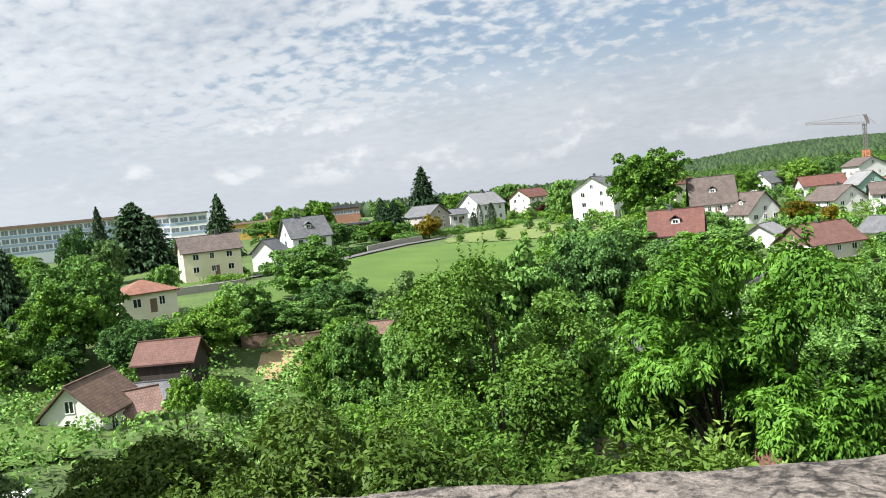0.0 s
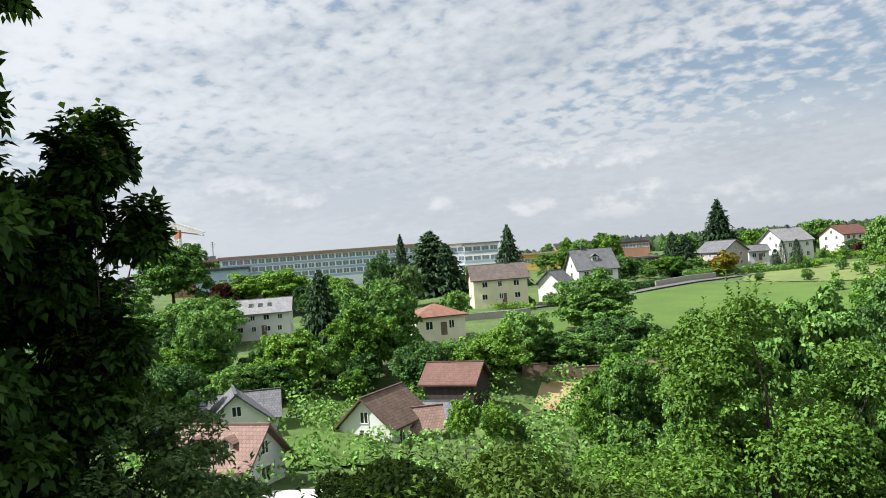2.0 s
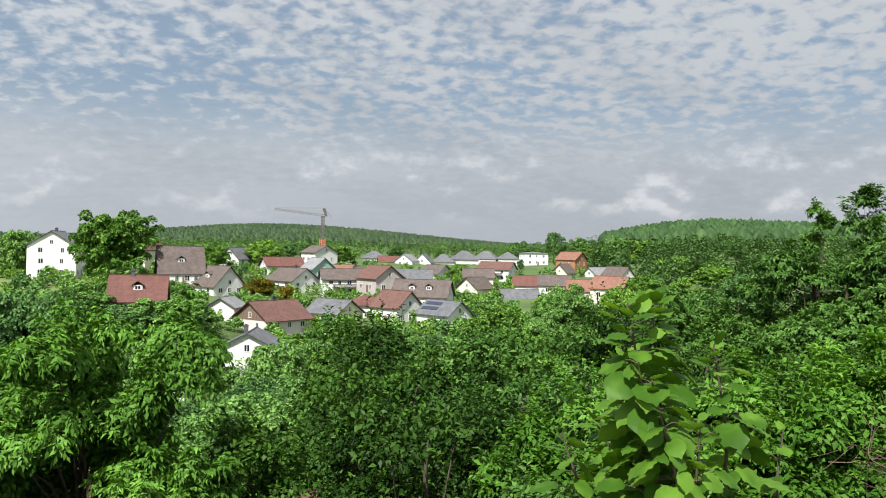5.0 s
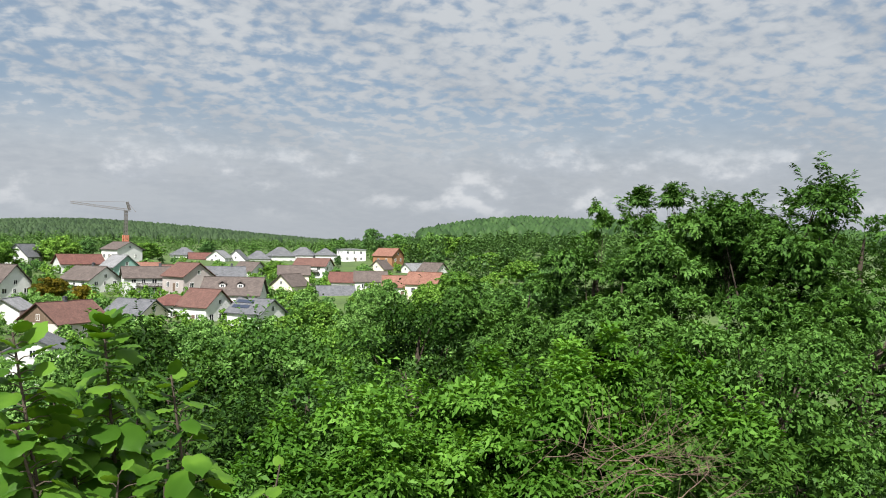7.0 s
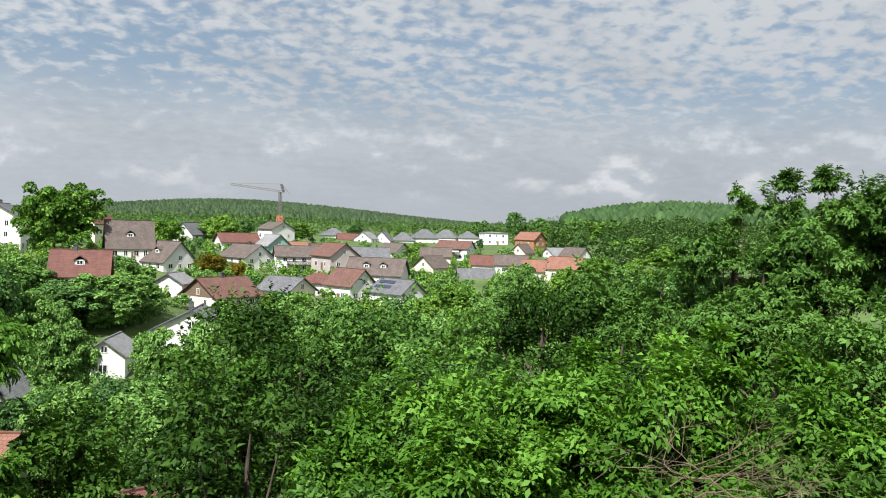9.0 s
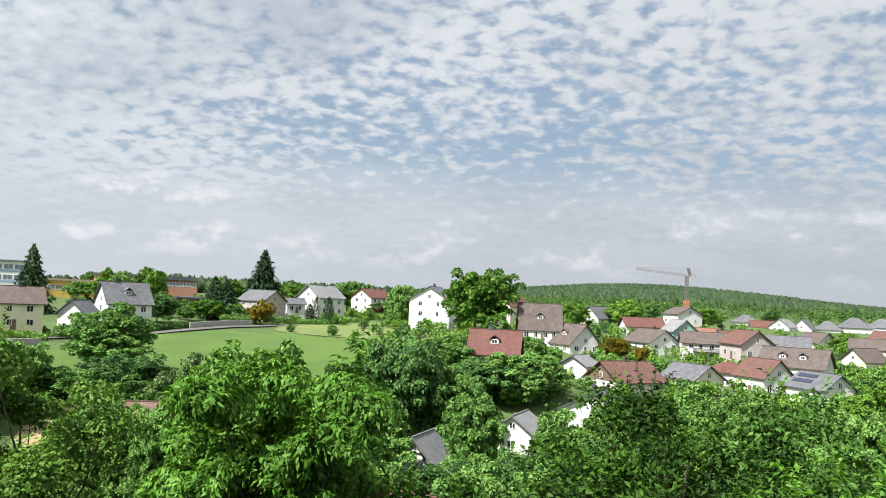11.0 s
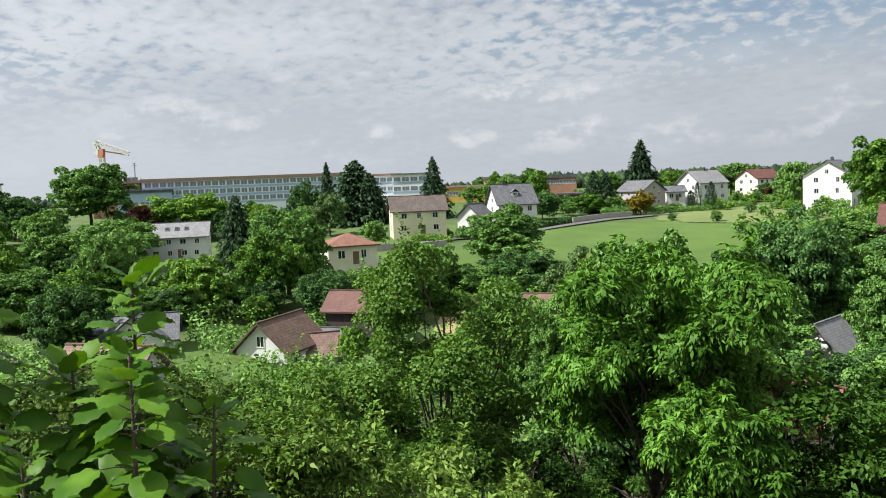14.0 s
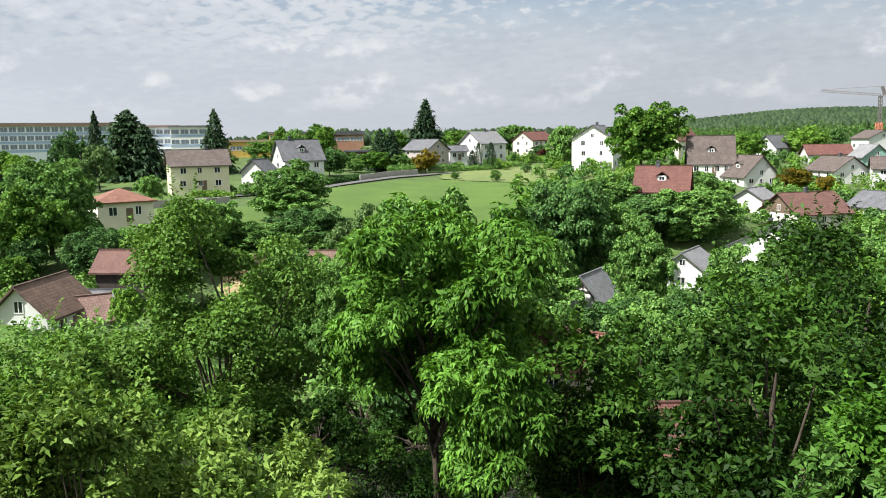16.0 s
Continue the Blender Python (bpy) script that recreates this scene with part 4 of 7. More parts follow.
def tree(kind, x, y, top, width, tone):
    """A whole tree whose crown is width across and reaches up to the height top."""
    global tree_count
    tree_count += 1
    z = floor_at(x, y) - 0.2
    h = max(top - z, width * 0.6)
    far = math.hypot(x, y)
    lod = 0 if width / far > 0.062 else 1 if width / far > 0.032 else 2
    variant = tree_count % 4
    root = empty("tree" if h > 4 else "shrub", x, y, z, (tree_count * 77) % 360)
    tagged(root, TREE_WORDS[tone] + " " + TREE_KINDS[kind] + " on the valley slope", "tree" if h > 4 else "shrub")
    width *= {"broad": 1.1, "spruce": 1.4, "pine": 1.9}.get(kind, 1.0)
    slim = kind in ("spruce", "cypress")
    deep = h * 0.97 if slim else min(h * 1.02, width * (1.35 if kind != "pine" else 1.9))
    tone_ = "needle" if kind in ("spruce", "pine") or (kind == "cypress" and tone == "dark") else tone
    leaves = crown_mesh(kind, lod, variant)
    low = h - deep
    for k in range(3):
        c = new("crown", leaves)
        c.parent = root
        c.material_slots[0].link = "OBJECT"
        c.material_slots[0].material = LEAF[tone_]
        spread = width * (1.0 if k == 0 else 1.12)
        c.matrix_basis = Matrix.LocRotScale((0, 0, low), Euler((0, 0, k * 1.3)), (spread, spread, deep))
        tagged(c, kind="stuff")
        if slim or low < h * 0.3 or far > 130 or k == 1:
            break
        low = max(low - deep * 0.6, -0.1 * h)
    t = new("trunk", trunk_mesh(variant))
    t.parent = root
    t.matrix_basis = Matrix.LocRotScale((0, 0, 0), None, (min(width, h) * 0.9, min(width, h) * 0.9, h * 0.9))
    return root


# ---- houses of the town ----
house('apartment_house', -29.7, 172.5, -10.3, 18, 11.6, 9, 5.2, 8.2, YELLOW, ROOF_BROWN, 'pale yellow two storey house with brown tile roof', cols=(3,1,1), chimney=(2,0))
house('bungalow', -32.4, 125.9, -12.0, 28, 8.0, 7.5, 2.9, 4.7, CREAM, ROOF_ORANGE, 'cream bungalow with an orange tiled hip roof', hip=True, cols=(2,1,1))
house('house', -77.2, 154.8, -12.8, 20, 12, 9, 4.6, 7.2, WHITE_WALL, ROOF_GREY, 'white house with grey roof and roof windows', cols=(4,1,1), skylights=3, chimney=(0,1))
house('barn', -21.1, 89.6, -18.0, -11, 6.0, 4.6, 4.1, 5.9, DARK_WOOD, ROOF_REDBROWN, 'dark timber barn with red tiled roof', cols=(0,0,0), floors=1)
house('lean_to', -22.3, 85.1, -17.6, -9, 4.6, 3.4, 0.7, 1.9, DARK_WOOD, ROOF_SLATE, 'timber lean-to with a grey roof before a barn', cols=(0,0,0), floors=1)
house('annexe', -23.0, 78.7, -18.0, 24, 4.4, 3.8, 1.0, 2.9, WHITE_WALL, ROOF_PINK, 'small annexe with a light red tiled roof', cols=(0,0,0), floors=1)
house('farmhouse', -26.0, 77.2, -18.5, 79, 7.6, 5.8, 2.8, 5.5, WHITE_WALL, ROOF_OLD, 'old white farmhouse with weathered brown tile roof', cols=(2,1,1), floors=1)
house('house', -42.1, 72.8, -16.5, 24, 11.8, 5.6, 2.4, 4.4, WHITE_WALL, ROOF_SLATE, 'low white house with grey roof and solar panels', cols=(4,1,1), floors=1, solar=True)
house('annexe', -38.5, 70.1, -16.2, 121, 5.0, 5.6, 2.6, 4.9, WHITE_WALL, ROOF_SLATE, 'small white gabled annexe with a grey roof', cols=(0,1,0), floors=1)
house('cottage', -30.3, 53.3, -16.0, -6, 6.6, 5.2, 2.6, 4.9, WHITE_WALL, ROOF_PINK, 'white cottage with faded red roof and two dormers', cols=(2,1,1), floors=1, dormers=2)
house('outbuilding', -23.7, 49.7, -17.6, 5, 2.7, 2.6, 2.2, 2.3, BRIGHT_WHITE, WHITE_WALL, 'small white outbuilding with a flat roof', cols=(2,1,1), floors=1)
house('house', -10.8, 199.7, -8.0, 25, 10.0, 9, 2.9, 7.6, WHITE_WALL, ROOF_SLATE, 'white house with steep dark slate roof and chimney', cols=(3,1,1), floors=1, dormers=1, chimney=(-2,0))
house('shed', -18.2, 184.0, -9.6, 68, 6, 6.0, 2.4, 5.0, WHITE_WALL, ROOF_SLATE, 'small white outbuilding with a dark gable roof', cols=(1,0,0), floors=1)
house('villa', 25.4, 253.7, -8.8, -51, 11, 9.5, 4.8, 7.8, MAUVE, ROOF_SLATE, 'mauve rendered villa with dark roof', cols=(3,2,2))
house('house', 45.5, 266.0, -8.4, 35, 11.5, 10.5, 6.0, 9.8, WHITE_WALL, ROOF_GREY, 'white gabled house with grey roof', cols=(3,2,2), chimney=(1,0))
house('annexe', 35.8, 259.5, -7.7, 12, 6, 5, 3.0, 4.6, WHITE_WALL, ROOF_SLATE, 'low white annexe with dark roof', cols=(2,1,1), floors=1)
house('house', 68.5, 292.0, -7.2, 35, 11.5, 10, 5.4, 8.4, CREAM, ROOF_RED, 'cream house with a red tiled roof', cols=(4,2,2), chimney=(1,0))
house('apartment_house', 73.8, 228.2, -10.0, 56, 11, 12.2, 8.7, 12.4, BRIGHT_WHITE, ROOF_SLATE, 'tall white three storey house with dark verges', cols=(3,2,2), floors=3, chimney=(2,1))
house('house', 110.0, 257.3, -6.6, 29, 10, 8.4, 4.2, 8.0, CREAM, ROOF_RED, 'cream gabled house with red roof', cols=(2,2,2))
house('house', 92.7, 194.3, -10.6, -19, 10.6, 9, 3.0, 9.6, WHITE_WALL, ROOF_BROWN, 'house with a wide brown tile roof and dormer', cols=(4,2,2), floors=1, dormers=1)
house('house', 58.8, 138.3, -12.5, -28, 8.8, 7.4, 2.4, 6.5, WHITE_WALL, ROOF_RED, 'white house with red tiled roof and dormer window', cols=(3,1,1), floors=1, dormers=1, chimney=(-1,0))
house('house', 98.7, 185.7, -15.6, -83, 10.5, 9.4, 5.0, 9.8, WHITE_WALL, ROOF_BROWN, 'white gabled house with brown roof', cols=(3,2,3), dormers=1)
house('garage', 81.8, 149.4, -15.4, 38, 6, 6, 2.5, 4.3, WHITE_WALL, ROOF_GREY, 'white garage with grey gable roof', cols=(0,0,0), floors=1)
house('house', 87.2, 140.4, -19.9, 10, 11.5, 10.4, 5.0, 8.4, PINKISH, ROOF_REDBROWN, 'cream house with red-brown roof and boarded gable', cols=(3,2,2), boarded=True, chimney=(0,0))
house('house', 68.8, 116.5, -22.0, 50, 9, 12.5, 4.4, 7.6, WHITE_WALL, ROOF_SLATE, 'white house with black roof edges behind trees', cols=(2,2,2), chimney=(0,1))
house('house', 141.4, 253.5, -10.0, 29, 9, 7.6, 4.8, 8.6, WHITE_WALL, ROOF_SLATE, 'narrow white gabled house with dark roof', cols=(2,2,2))
house('modern_house', 183.1, 262.9, -7.0, -87, 9, 11, 4.2, 6.8, WHITE_WALL, ROOF_BROWN, 'large modern white house with dark roof', cols=(3,2,2))
house('house', 149.8, 237.0, -10.4, -14, 13, 9, 3.2, 6.0, WHITE_WALL, ROOF_RED, 'low white house with red roof', cols=(3,1,1), floors=1)
house('chalet', 131.3, 201.3, -15.4, -83, 11.5, 10.5, 5.0, 8.4, WHITE_WALL, ROOF_BROWN, 'white chalet with brown roof and dark balcony', cols=(3,2,3), balcony=True, chimney=(1,0))
house('house', 149.8, 215.3, -12.6, -95, 8, 8.4, 5.0, 8.4, TEAL, ROOF_GREY, 'teal green gabled house with grey roof', cols=(2,1,2))
house('house', 139.6, 185.7, -14.0, -29, 15, 9, 4.5, 7.2, WHITE_WALL, ROOF_BROWN, 'long white house with brown roof and balcony', cols=(5,1,1), balcony=True, chimney=(2,0))
house('house', 142.7, 174.5, -12.8, -94, 9.5, 9.5, 4.0, 7.3, MAUVE, ROOF_REDBROWN, 'house with red-brown roof and rendered gable', cols=(2,2,2))
house('house', 121.9, 154.0, -18.0, -38, 10, 8, 3.6, 5.8, WHITE_WALL, ROOF_RED, 'white house with low red hip roof', hip=True, cols=(3,1,1), floors=1)
house('house', 123.8, 144.7, -18.2, -86, 9, 8.4, 4.0, 7.6, WHITE_WALL, ROOF_REDBROWN, 'white gabled house with red roof', cols=(2,2,3))
house('house', 138.5, 151.7, -16.0, -56, 14, 9.5, 3.6, 7.5, WHITE_WALL, ROOF_BROWN, 'house with brown roof and two gabled dormers', cols=(4,2,2), floors=1, dormers=2)
house('house', 125.3, 129.8, -18.9, -86, 9.5, 8, 4.0, 6.8, WHITE_WALL, ROOF_SLATE, 'white house with blue-grey solar roof', cols=(2,2,2), solar=True)
house('house', 109.3, 149.7, -18.9, -78, 9.5, 9, 3.6, 6.4, CREAM, ROOF_SLATE, 'cream house with dark roof', cols=(2,2,2))
house('house', 262.7, 328.2, -10.5, -29, 12, 10, 4.3, 8.0, WHITE_WALL, ROOF_SLATE, 'white hillside villa with dark hip roof', hip=True, cols=(3,2,2))
house('house', 257.5, 306.6, -11.6, -35, 14, 9, 4.0, 6.8, WHITE_WALL, ROOF_RED, 'white house with low red roof', cols=(3,1,1))
house('house', 260.3, 299.0, -11.9, 29, 10, 9, 5.0, 8.4, BRIGHT_WHITE, ROOF_GREY, 'bright white gabled house with grey roof', cols=(2,2,2))
house('house', 272.6, 300.1, -12.0, 36, 9, 9, 4.3, 8.8, BRIGHT_WHITE, ROOF_SLATE, 'white box house with gable', cols=(2,2,2))
house('house', 290.1, 304.3, -12.0, -44, 12, 10, 4.3, 8.4, WHITE_WALL, ROOF_SLATE, 'white villa with dark hip roof', hip=True, cols=(3,2,2))
house('house', 305.1, 303.7, -10.6, -25, 13, 10, 4.3, 9.0, WHITE_WALL, ROOF_SLATE, 'white villa with a dark hip roof', hip=True, cols=(3,2,2))
house('house', 317.0, 298.6, -10.1, -59, 13, 10, 4.3, 8.6, WHITE_WALL, ROOF_SLATE, 'white villa with wide dark roof', hip=True, cols=(3,2,2))
house('house', 321.2, 286.7, -9.8, -42, 11, 10, 4.3, 8.0, WHITE_WALL, ROOF_SLATE, 'pale villa with dark roof', hip=True, cols=(3,2,2))
house('flat_roofed_house', 330.2, 276.2, -8.6, -28, 13, 9, 6.4, 6.8, BRIGHT_WHITE, ROOF_GREY, 'white flat roofed house on a hillside', hip=True, cols=(3,2,2))
house('timber_house', 303.0, 230.1, -11.7, -88, 11, 10, 7.2, 10.6, ORANGE_WOOD, ROOF_ORANGE, 'brown timber house with orange roof', cols=(2,2,2))
house('house', 273.3, 211.3, -13.6, 10, 8, 7.6, 3.8, 7.4, CREAM, ROOF_BROWN, 'cream gabled house with brown roof', cols=(1,2,2))
house('house', 277.8, 197.0, -13.8, -5, 11, 8.4, 3.4, 6.6, WHITE_WALL, ROOF_GREY, 'white gabled house with grey roof', cols=(2,2,2))
house('house', 274.2, 184.6, -13.4, -96, 10, 8, 3.4, 6.8, WHITE_WALL, ROOF_BROWN, 'white gabled house with brown roof', cols=(2,2,2))
house('house', 236.5, 216.2, -12.8, -67, 13, 10, 4.6, 7.4, WHITE_WALL, ROOF_REDBROWN, 'house with red-brown roof and dark balcony', cols=(3,2,2), balcony=True)
house('house', 187.6, 180.7, -17.0, 6, 9, 8.6, 4.0, 7.4, CREAM, ROOF_BROWN, 'cream gabled house with brown roof', cols=(2,2,2))
house('house', 207.3, 173.8, -15.7, -60, 11, 8.6, 3.6, 6.6, WHITE_WALL, ROOF_RED, 'white house with red tiled roof', cols=(3,1,1), floors=1)
house('house', 189.7, 163.5, -18.9, -41, 11, 9, 3.4, 6.2, WHITE_WALL, ROOF_SLATE, 'white house with dark roof', cols=(3,1,1), floors=1)
house('house', 186.3, 127.1, -13.7, -76, 9, 8, 3.4, 6.4, CREAM, ROOF_ORANGE, 'house with orange roof among trees', cols=(2,1,1), floors=1)
house('house', 160.3, 219.8, -13.6, -35, 11, 9, 3.6, 7, WHITE_WALL, ROOF_ORANGE, 'white house with a faded orange tile roof', cols=(3, 2, 2), floors=1)
house('house', 162.7, 205.4, -13.8, -30, 9, 9, 3.4, 6.8, CREAM, ROOF_REDBROWN, 'cream house with a red-brown tile roof', cols=(3, 2, 2), floors=1, chimney=(1, 0))
house('house', 183.3, 206.4, -14.0, -38, 12, 9, 3.2, 6.2, WHITE_WALL, ROOF_SLATE, 'low white house with a dark slate roof', cols=(3, 2, 2), floors=1, chimney=(2, 0))
house('house', 205.4, 218.6, -13.7, -86, 9, 8.5, 3.8, 7, WHITE_WALL, ROOF_BROWN, 'white gabled house with a brown roof', cols=(2, 2, 2), floors=1)
house('house', 153.7, 184.3, -15.1, -40, 10, 8, 3, 5.8, WHITE_WALL, ROOF_SLATE, 'house with a dark roof between gardens', cols=(3, 1, 1), floors=1)
house('house', 199.4, 190.8, -13.2, -45, 10, 8, 3.2, 6, CREAM, ROOF_BROWN, 'cream house with a weathered brown roof', cols=(2, 1, 1), floors=1)
house('house', 205.6, 162.4, -14.6, -50, 10, 8, 3.2, 6.2, WHITE_WALL, ROOF_BROWN, 'white house with a brown roof among trees', cols=(2, 1, 1), floors=1)
house('house', 193.8, 141.5, -15.1, -52, 10, 8, 3.2, 6.2, WHITE_WALL, ROOF_ORANGE, 'white house with an orange roof among trees', cols=(2, 1, 1), floors=1)
house('villa', 34.8, 101.5, -23.9, 52, 7.0, 4.8, 2.4, 5.5, WHITE_WALL, ROOF_GREY, 'white villa with steep ornate gable', cols=(2,1,1), floors=1, verge=True)
house('house', 53.6, 113.5, -23.4, 50, 7.5, 5.8, 3.7, 5.8, WHITE_WALL, ROOF_GREY, 'white house with grey roof behind trees', cols=(2,1,1), floors=1)
house('house', 25.3, 41.0, -20.1, -6, 9, 7, 2.4, 4.6, CREAM, ROOF_RED, 'house with red tiled roof below the slope', cols=(2,1,1), floors=1, skylights=1)
house('house', 19.0, 57.1, -19.5, -44, 7, 6, 2.6, 4.8, CREAM, ROOF_ORANGE, 'low house with orange roof under trees', cols=(2,1,1), floors=1)
house('hut', 1.4, 81.9, -14.7, -11, 4.4, 3.6, 1.9, 2.9, DARK_WOOD, ROOF_OLD, 'garden hut with brown roof', cols=(0,0,0), floors=1)

# ---- trees of the valley and the town ----
tree('spruce', -34.4, 222.3, 8.1, 7.7, 'dark')
tree('broad', 10.1, 239.8, -3.7, 6.5, 'lime')
tree('broad', 34.6, 251.5, -8.2, 3.2, 'amber')
tree('broad', 30.4, 218.1, -9.3, 2.6, 'mid')
tree('broad', 40.9, 212.8, -9.2, 3.4, 'mid')
tree('broad', 71.0, 253.8, -5.1, 6.0, 'lime')
tree('broad', 62.6, 267.4, -5.6, 3.6, 'pale')
tree('broad', -3.9, 234.0, -2.3, 7.0, 'dark')
tree('broad', 3.2, 228.6, -5.9, 6.0, 'mid')
tree('broad', -12.2, 329.8, 6.2, 11.0, 'lime')
tree('broad', -25.2, 317.0, 4.6, 8.0, 'lime')
tree('broad', 60.4, 127.9, -10.3, 15.1, 'mid')
tree('broad', 52.9, 98.3, -14.1, 6.4, 'mid')
tree('broad', 53.1, 128.9, -11.2, 12.9, 'dark')
tree('spruce', 27.9, 282.5, 12.7, 12.0, 'dark')
tree('pine', -53.4, 208.3, 7.6, 10.1, 'dark')
tree('pine', -48.8, 206.3, 4.1, 6.0, 'dark')
tree('spruce', -68.1, 230.2, 8.3, 5.1, 'dark')
tree('broad', -65.3, 199.6, 2.7, 9.2, 'dark')
tree('pine', -57.2, 138.7, -0.4, 4.3, 'mid')
tree('birch', -52.9, 182.5, -0.1, 8.4, 'pale')
tree('broad', -35.1, 156.1, -6.3, 4.5, 'mid')
tree('broad', -35.5, 106.3, -1.6, 11.9, 'mid')
tree('broad', -34.7, 110.7, -3.6, 4.9, 'mid')
tree('broad', -35.2, 97.9, -5.1, 8.9, 'lime')
tree('broad', -41.7, 91.0, -6.9, 8.5, 'lime')
tree('broad', -53.1, 90.7, -2.9, 7.8, 'mid')
tree('broad', -126.5, 200.0, 11.2, 22.1, 'mid')
tree('broad', -135.6, 181.3, 3.3, 15.5, 'dark')
tree('broad', -116.1, 164.7, -2.2, 10.2, 'mid')
tree('broad', -92.9, 190.6, -0.5, 20.6, 'lime')
tree('broad', -101.5, 182.5, -1.1, 7.5, 'copper')
tree('broad', -145.9, 166.3, 4.8, 12.8, 'mid')
tree('broad', -92.9, 113.1, -2.6, 12.8, 'lime')
tree('broad', -82.0, 139.5, -3.6, 17.6, 'mid')
tree('broad', -81.7, 121.7, -4.6, 11.7, 'mid')
tree('broad', -71.6, 91.7, -4.5, 7.7, 'lime')
tree('broad', -61.0, 82.3, -7.5, 10.5, 'mid')
tree('broad', -53.6, 87.6, -7.8, 9.0, 'lime')
tree('broad', -44.3, 86.2, -10.2, 7.8, 'mid')
tree('broad', -7.5, 134.8, -3.6, 12.6, 'mid')
tree('broad', -7.2, 133.6, -8.2, 12.0, 'mid')
tree('broad', -2.5, 111.9, -9.1, 10.3, 'dark')
tree('broad', -14.9, 106.9, -7.2, 8.4, 'mid')
tree('broad', -18.5, 98.3, -8.8, 9.2, 'lime')
tree('broad', -24.7, 101.1, -10.3, 6.6, 'mid')
tree('broad', -10.3, 108.5, -11.7, 9.3, 'mid')
tree('broad', -1.0, 61.9, -8.1, 4.8, 'mid')
tree('broad', 2.8, 57.9, -8.0, 4.1, 'mid')
tree('broad', -3.7, 63.9, -10.8, 4.1, 'lime')
tree('broad', -26.5, 94.4, -9.4, 7.7, 'dark')
tree('cypress', -12.9, 105.2, -12.5, 2.0, 'dark')
tree('broad', 5.2, 83.8, -7.0, 7.8, 'pale')
tree('broad', 9.2, 51.1, -3.0, 8.5, 'mid')
tree('broad', 6.7, 57.5, -4.7, 5.8, 'lime')
tree('broad', 36.6, 124.6, -6.0, 13.8, 'mid')
tree('broad', 49.8, 141.4, -10.7, 11.7, 'mid')
tree('broad', 22.9, 92.1, -7.8, 8.1, 'dark')
tree('broad', 78.6, 201.2, 9.1, 19.0, 'lime')
tree('broad', 66.0, 236.8, 3.7, 11.2, 'mid')
tree('broad', 9.1, 231.8, -3.5, 9.6, 'lime')
tree('pine', 10.6, 239.7, 2.5, 4.4, 'dark')
tree('pine', 14.1, 239.5, 1.6, 5.1, 'dark')
tree('broad', 23.7, 234.7, -3.3, 7.4, 'amber')
tree('cypress', 41.2, 246.5, -2.0, 2.8, 'dark')
tree('cypress', 45.0, 245.8, -1.9, 3.2, 'dark')
tree('cypress', 39.3, 246.8, -4.3, 3.2, 'dark')
tree('broad', 40.4, 297.2, 3.1, 11.9, 'lime')
tree('broad', 61.5, 303.7, 4.7, 13.2, 'mid')
tree('broad', 66.7, 304.7, 3.8, 9.7, 'mid')
tree('broad', 69.7, 281.4, -3.6, 9.1, 'dark')
tree('broad', -22.3, 279.1, 1.7, 10.3, 'lime')
tree('broad', -8.6, 304.8, 4.0, 9.5, 'lime')
tree('broad', -3.4, 214.9, -2.8, 9.2, 'dark')
tree('broad', 2.7, 249.9, -4.6, 7.8, 'mid')
tree('broad', 16.8, 237.3, -4.3, 6.8, 'mid')
tree('broad', -31.4, 288.3, -0.2, 9.5, 'mid')
tree('broad', 68.9, 271.3, -5.9, 8.0, 'copper')
tree('broad', 150.5, 250.6, 1.6, 14.9, 'lime')
tree('broad', 123.9, 237.9, 0.2, 12.2, 'lime')
tree('broad', 105.1, 176.4, -8.1, 7.6, 'amber')
tree('broad', 111.2, 172.6, -10.2, 4.7, 'amber')
tree('cypress', 103.9, 180.5, -8.0, 2.1, 'mid')
tree('cypress', 104.8, 180.0, -8.0, 2.1, 'mid')
tree('broad', 71.1, 149.2, -7.1, 6.6, 'mid')
tree('broad', 58.1, 125.4, -10.7, 8.8, 'mid')
tree('broad', 91.7, 155.2, -10.9, 5.6, 'mid')
tree('broad', 195.7, 266.2, -4.6, 14.1, 'lime')
tree('broad', 166.7, 159.1, -13.9, 3.9, 'copper')
tree('broad', 208.0, 216.8, -6.6, 8.5, 'lime')
tree('broad', 212.6, 212.3, -6.1, 10.6, 'lime')
tree('broad', 378.2, 327.8, 5.1, 16.0, 'mid')
tree('broad', 376.6, 298.4, 9.9, 14.3, 'dark')
tree('broad', 377.3, 281.1, 7.6, 15.0, 'mid')
tree('broad', 373.2, 252.4, 8.0, 15.0, 'mid')
tree('broad', 355.4, 224.8, 2.4, 20.0, 'lime')
tree('broad', 260.3, 150.3, -5.5, 17.0, 'lime')
tree('broad', 231.3, 120.0, -5.8, 15.0, 'lime')
tree('broad', 187.4, 116.4, -7.4, 13.0, 'lime')
tree('broad', 326.5, 231.9, -4.5, 17.0, 'lime')
tree('broad', 119.9, 91.0, -6.5, 10.6, 'mid')
tree('broad', 117.5, 77.1, -5.8, 10.9, 'lime')
tree('broad', 105.7, 58.0, -4.3, 12.8, 'mid')
tree('broad', 120.0, 106.5, -10.7, 9.1, 'lime')
tree('broad', 101.5, 82.0, -9.9, 8.3, 'mid')
tree('broad', 154.4, 72.7, -3.5, 14.5, 'dark')
tree('broad', 77.4, 92.2, -10.9, 10.2, 'mid')
tree('broad', 64.9, 89.2, -12.0, 10.2, 'mid')
tree('broad', 73.9, 75.2, -11.3, 8.9, 'mid')
tree('broad', 36.9, 88.3, -10.9, 7.4, 'mid')
tree('broad', 49.5, 76.9, -10.0, 7.7, 'mid')
tree('broad', 33.8, 113.2, -5.6, 12.6, 'dark')
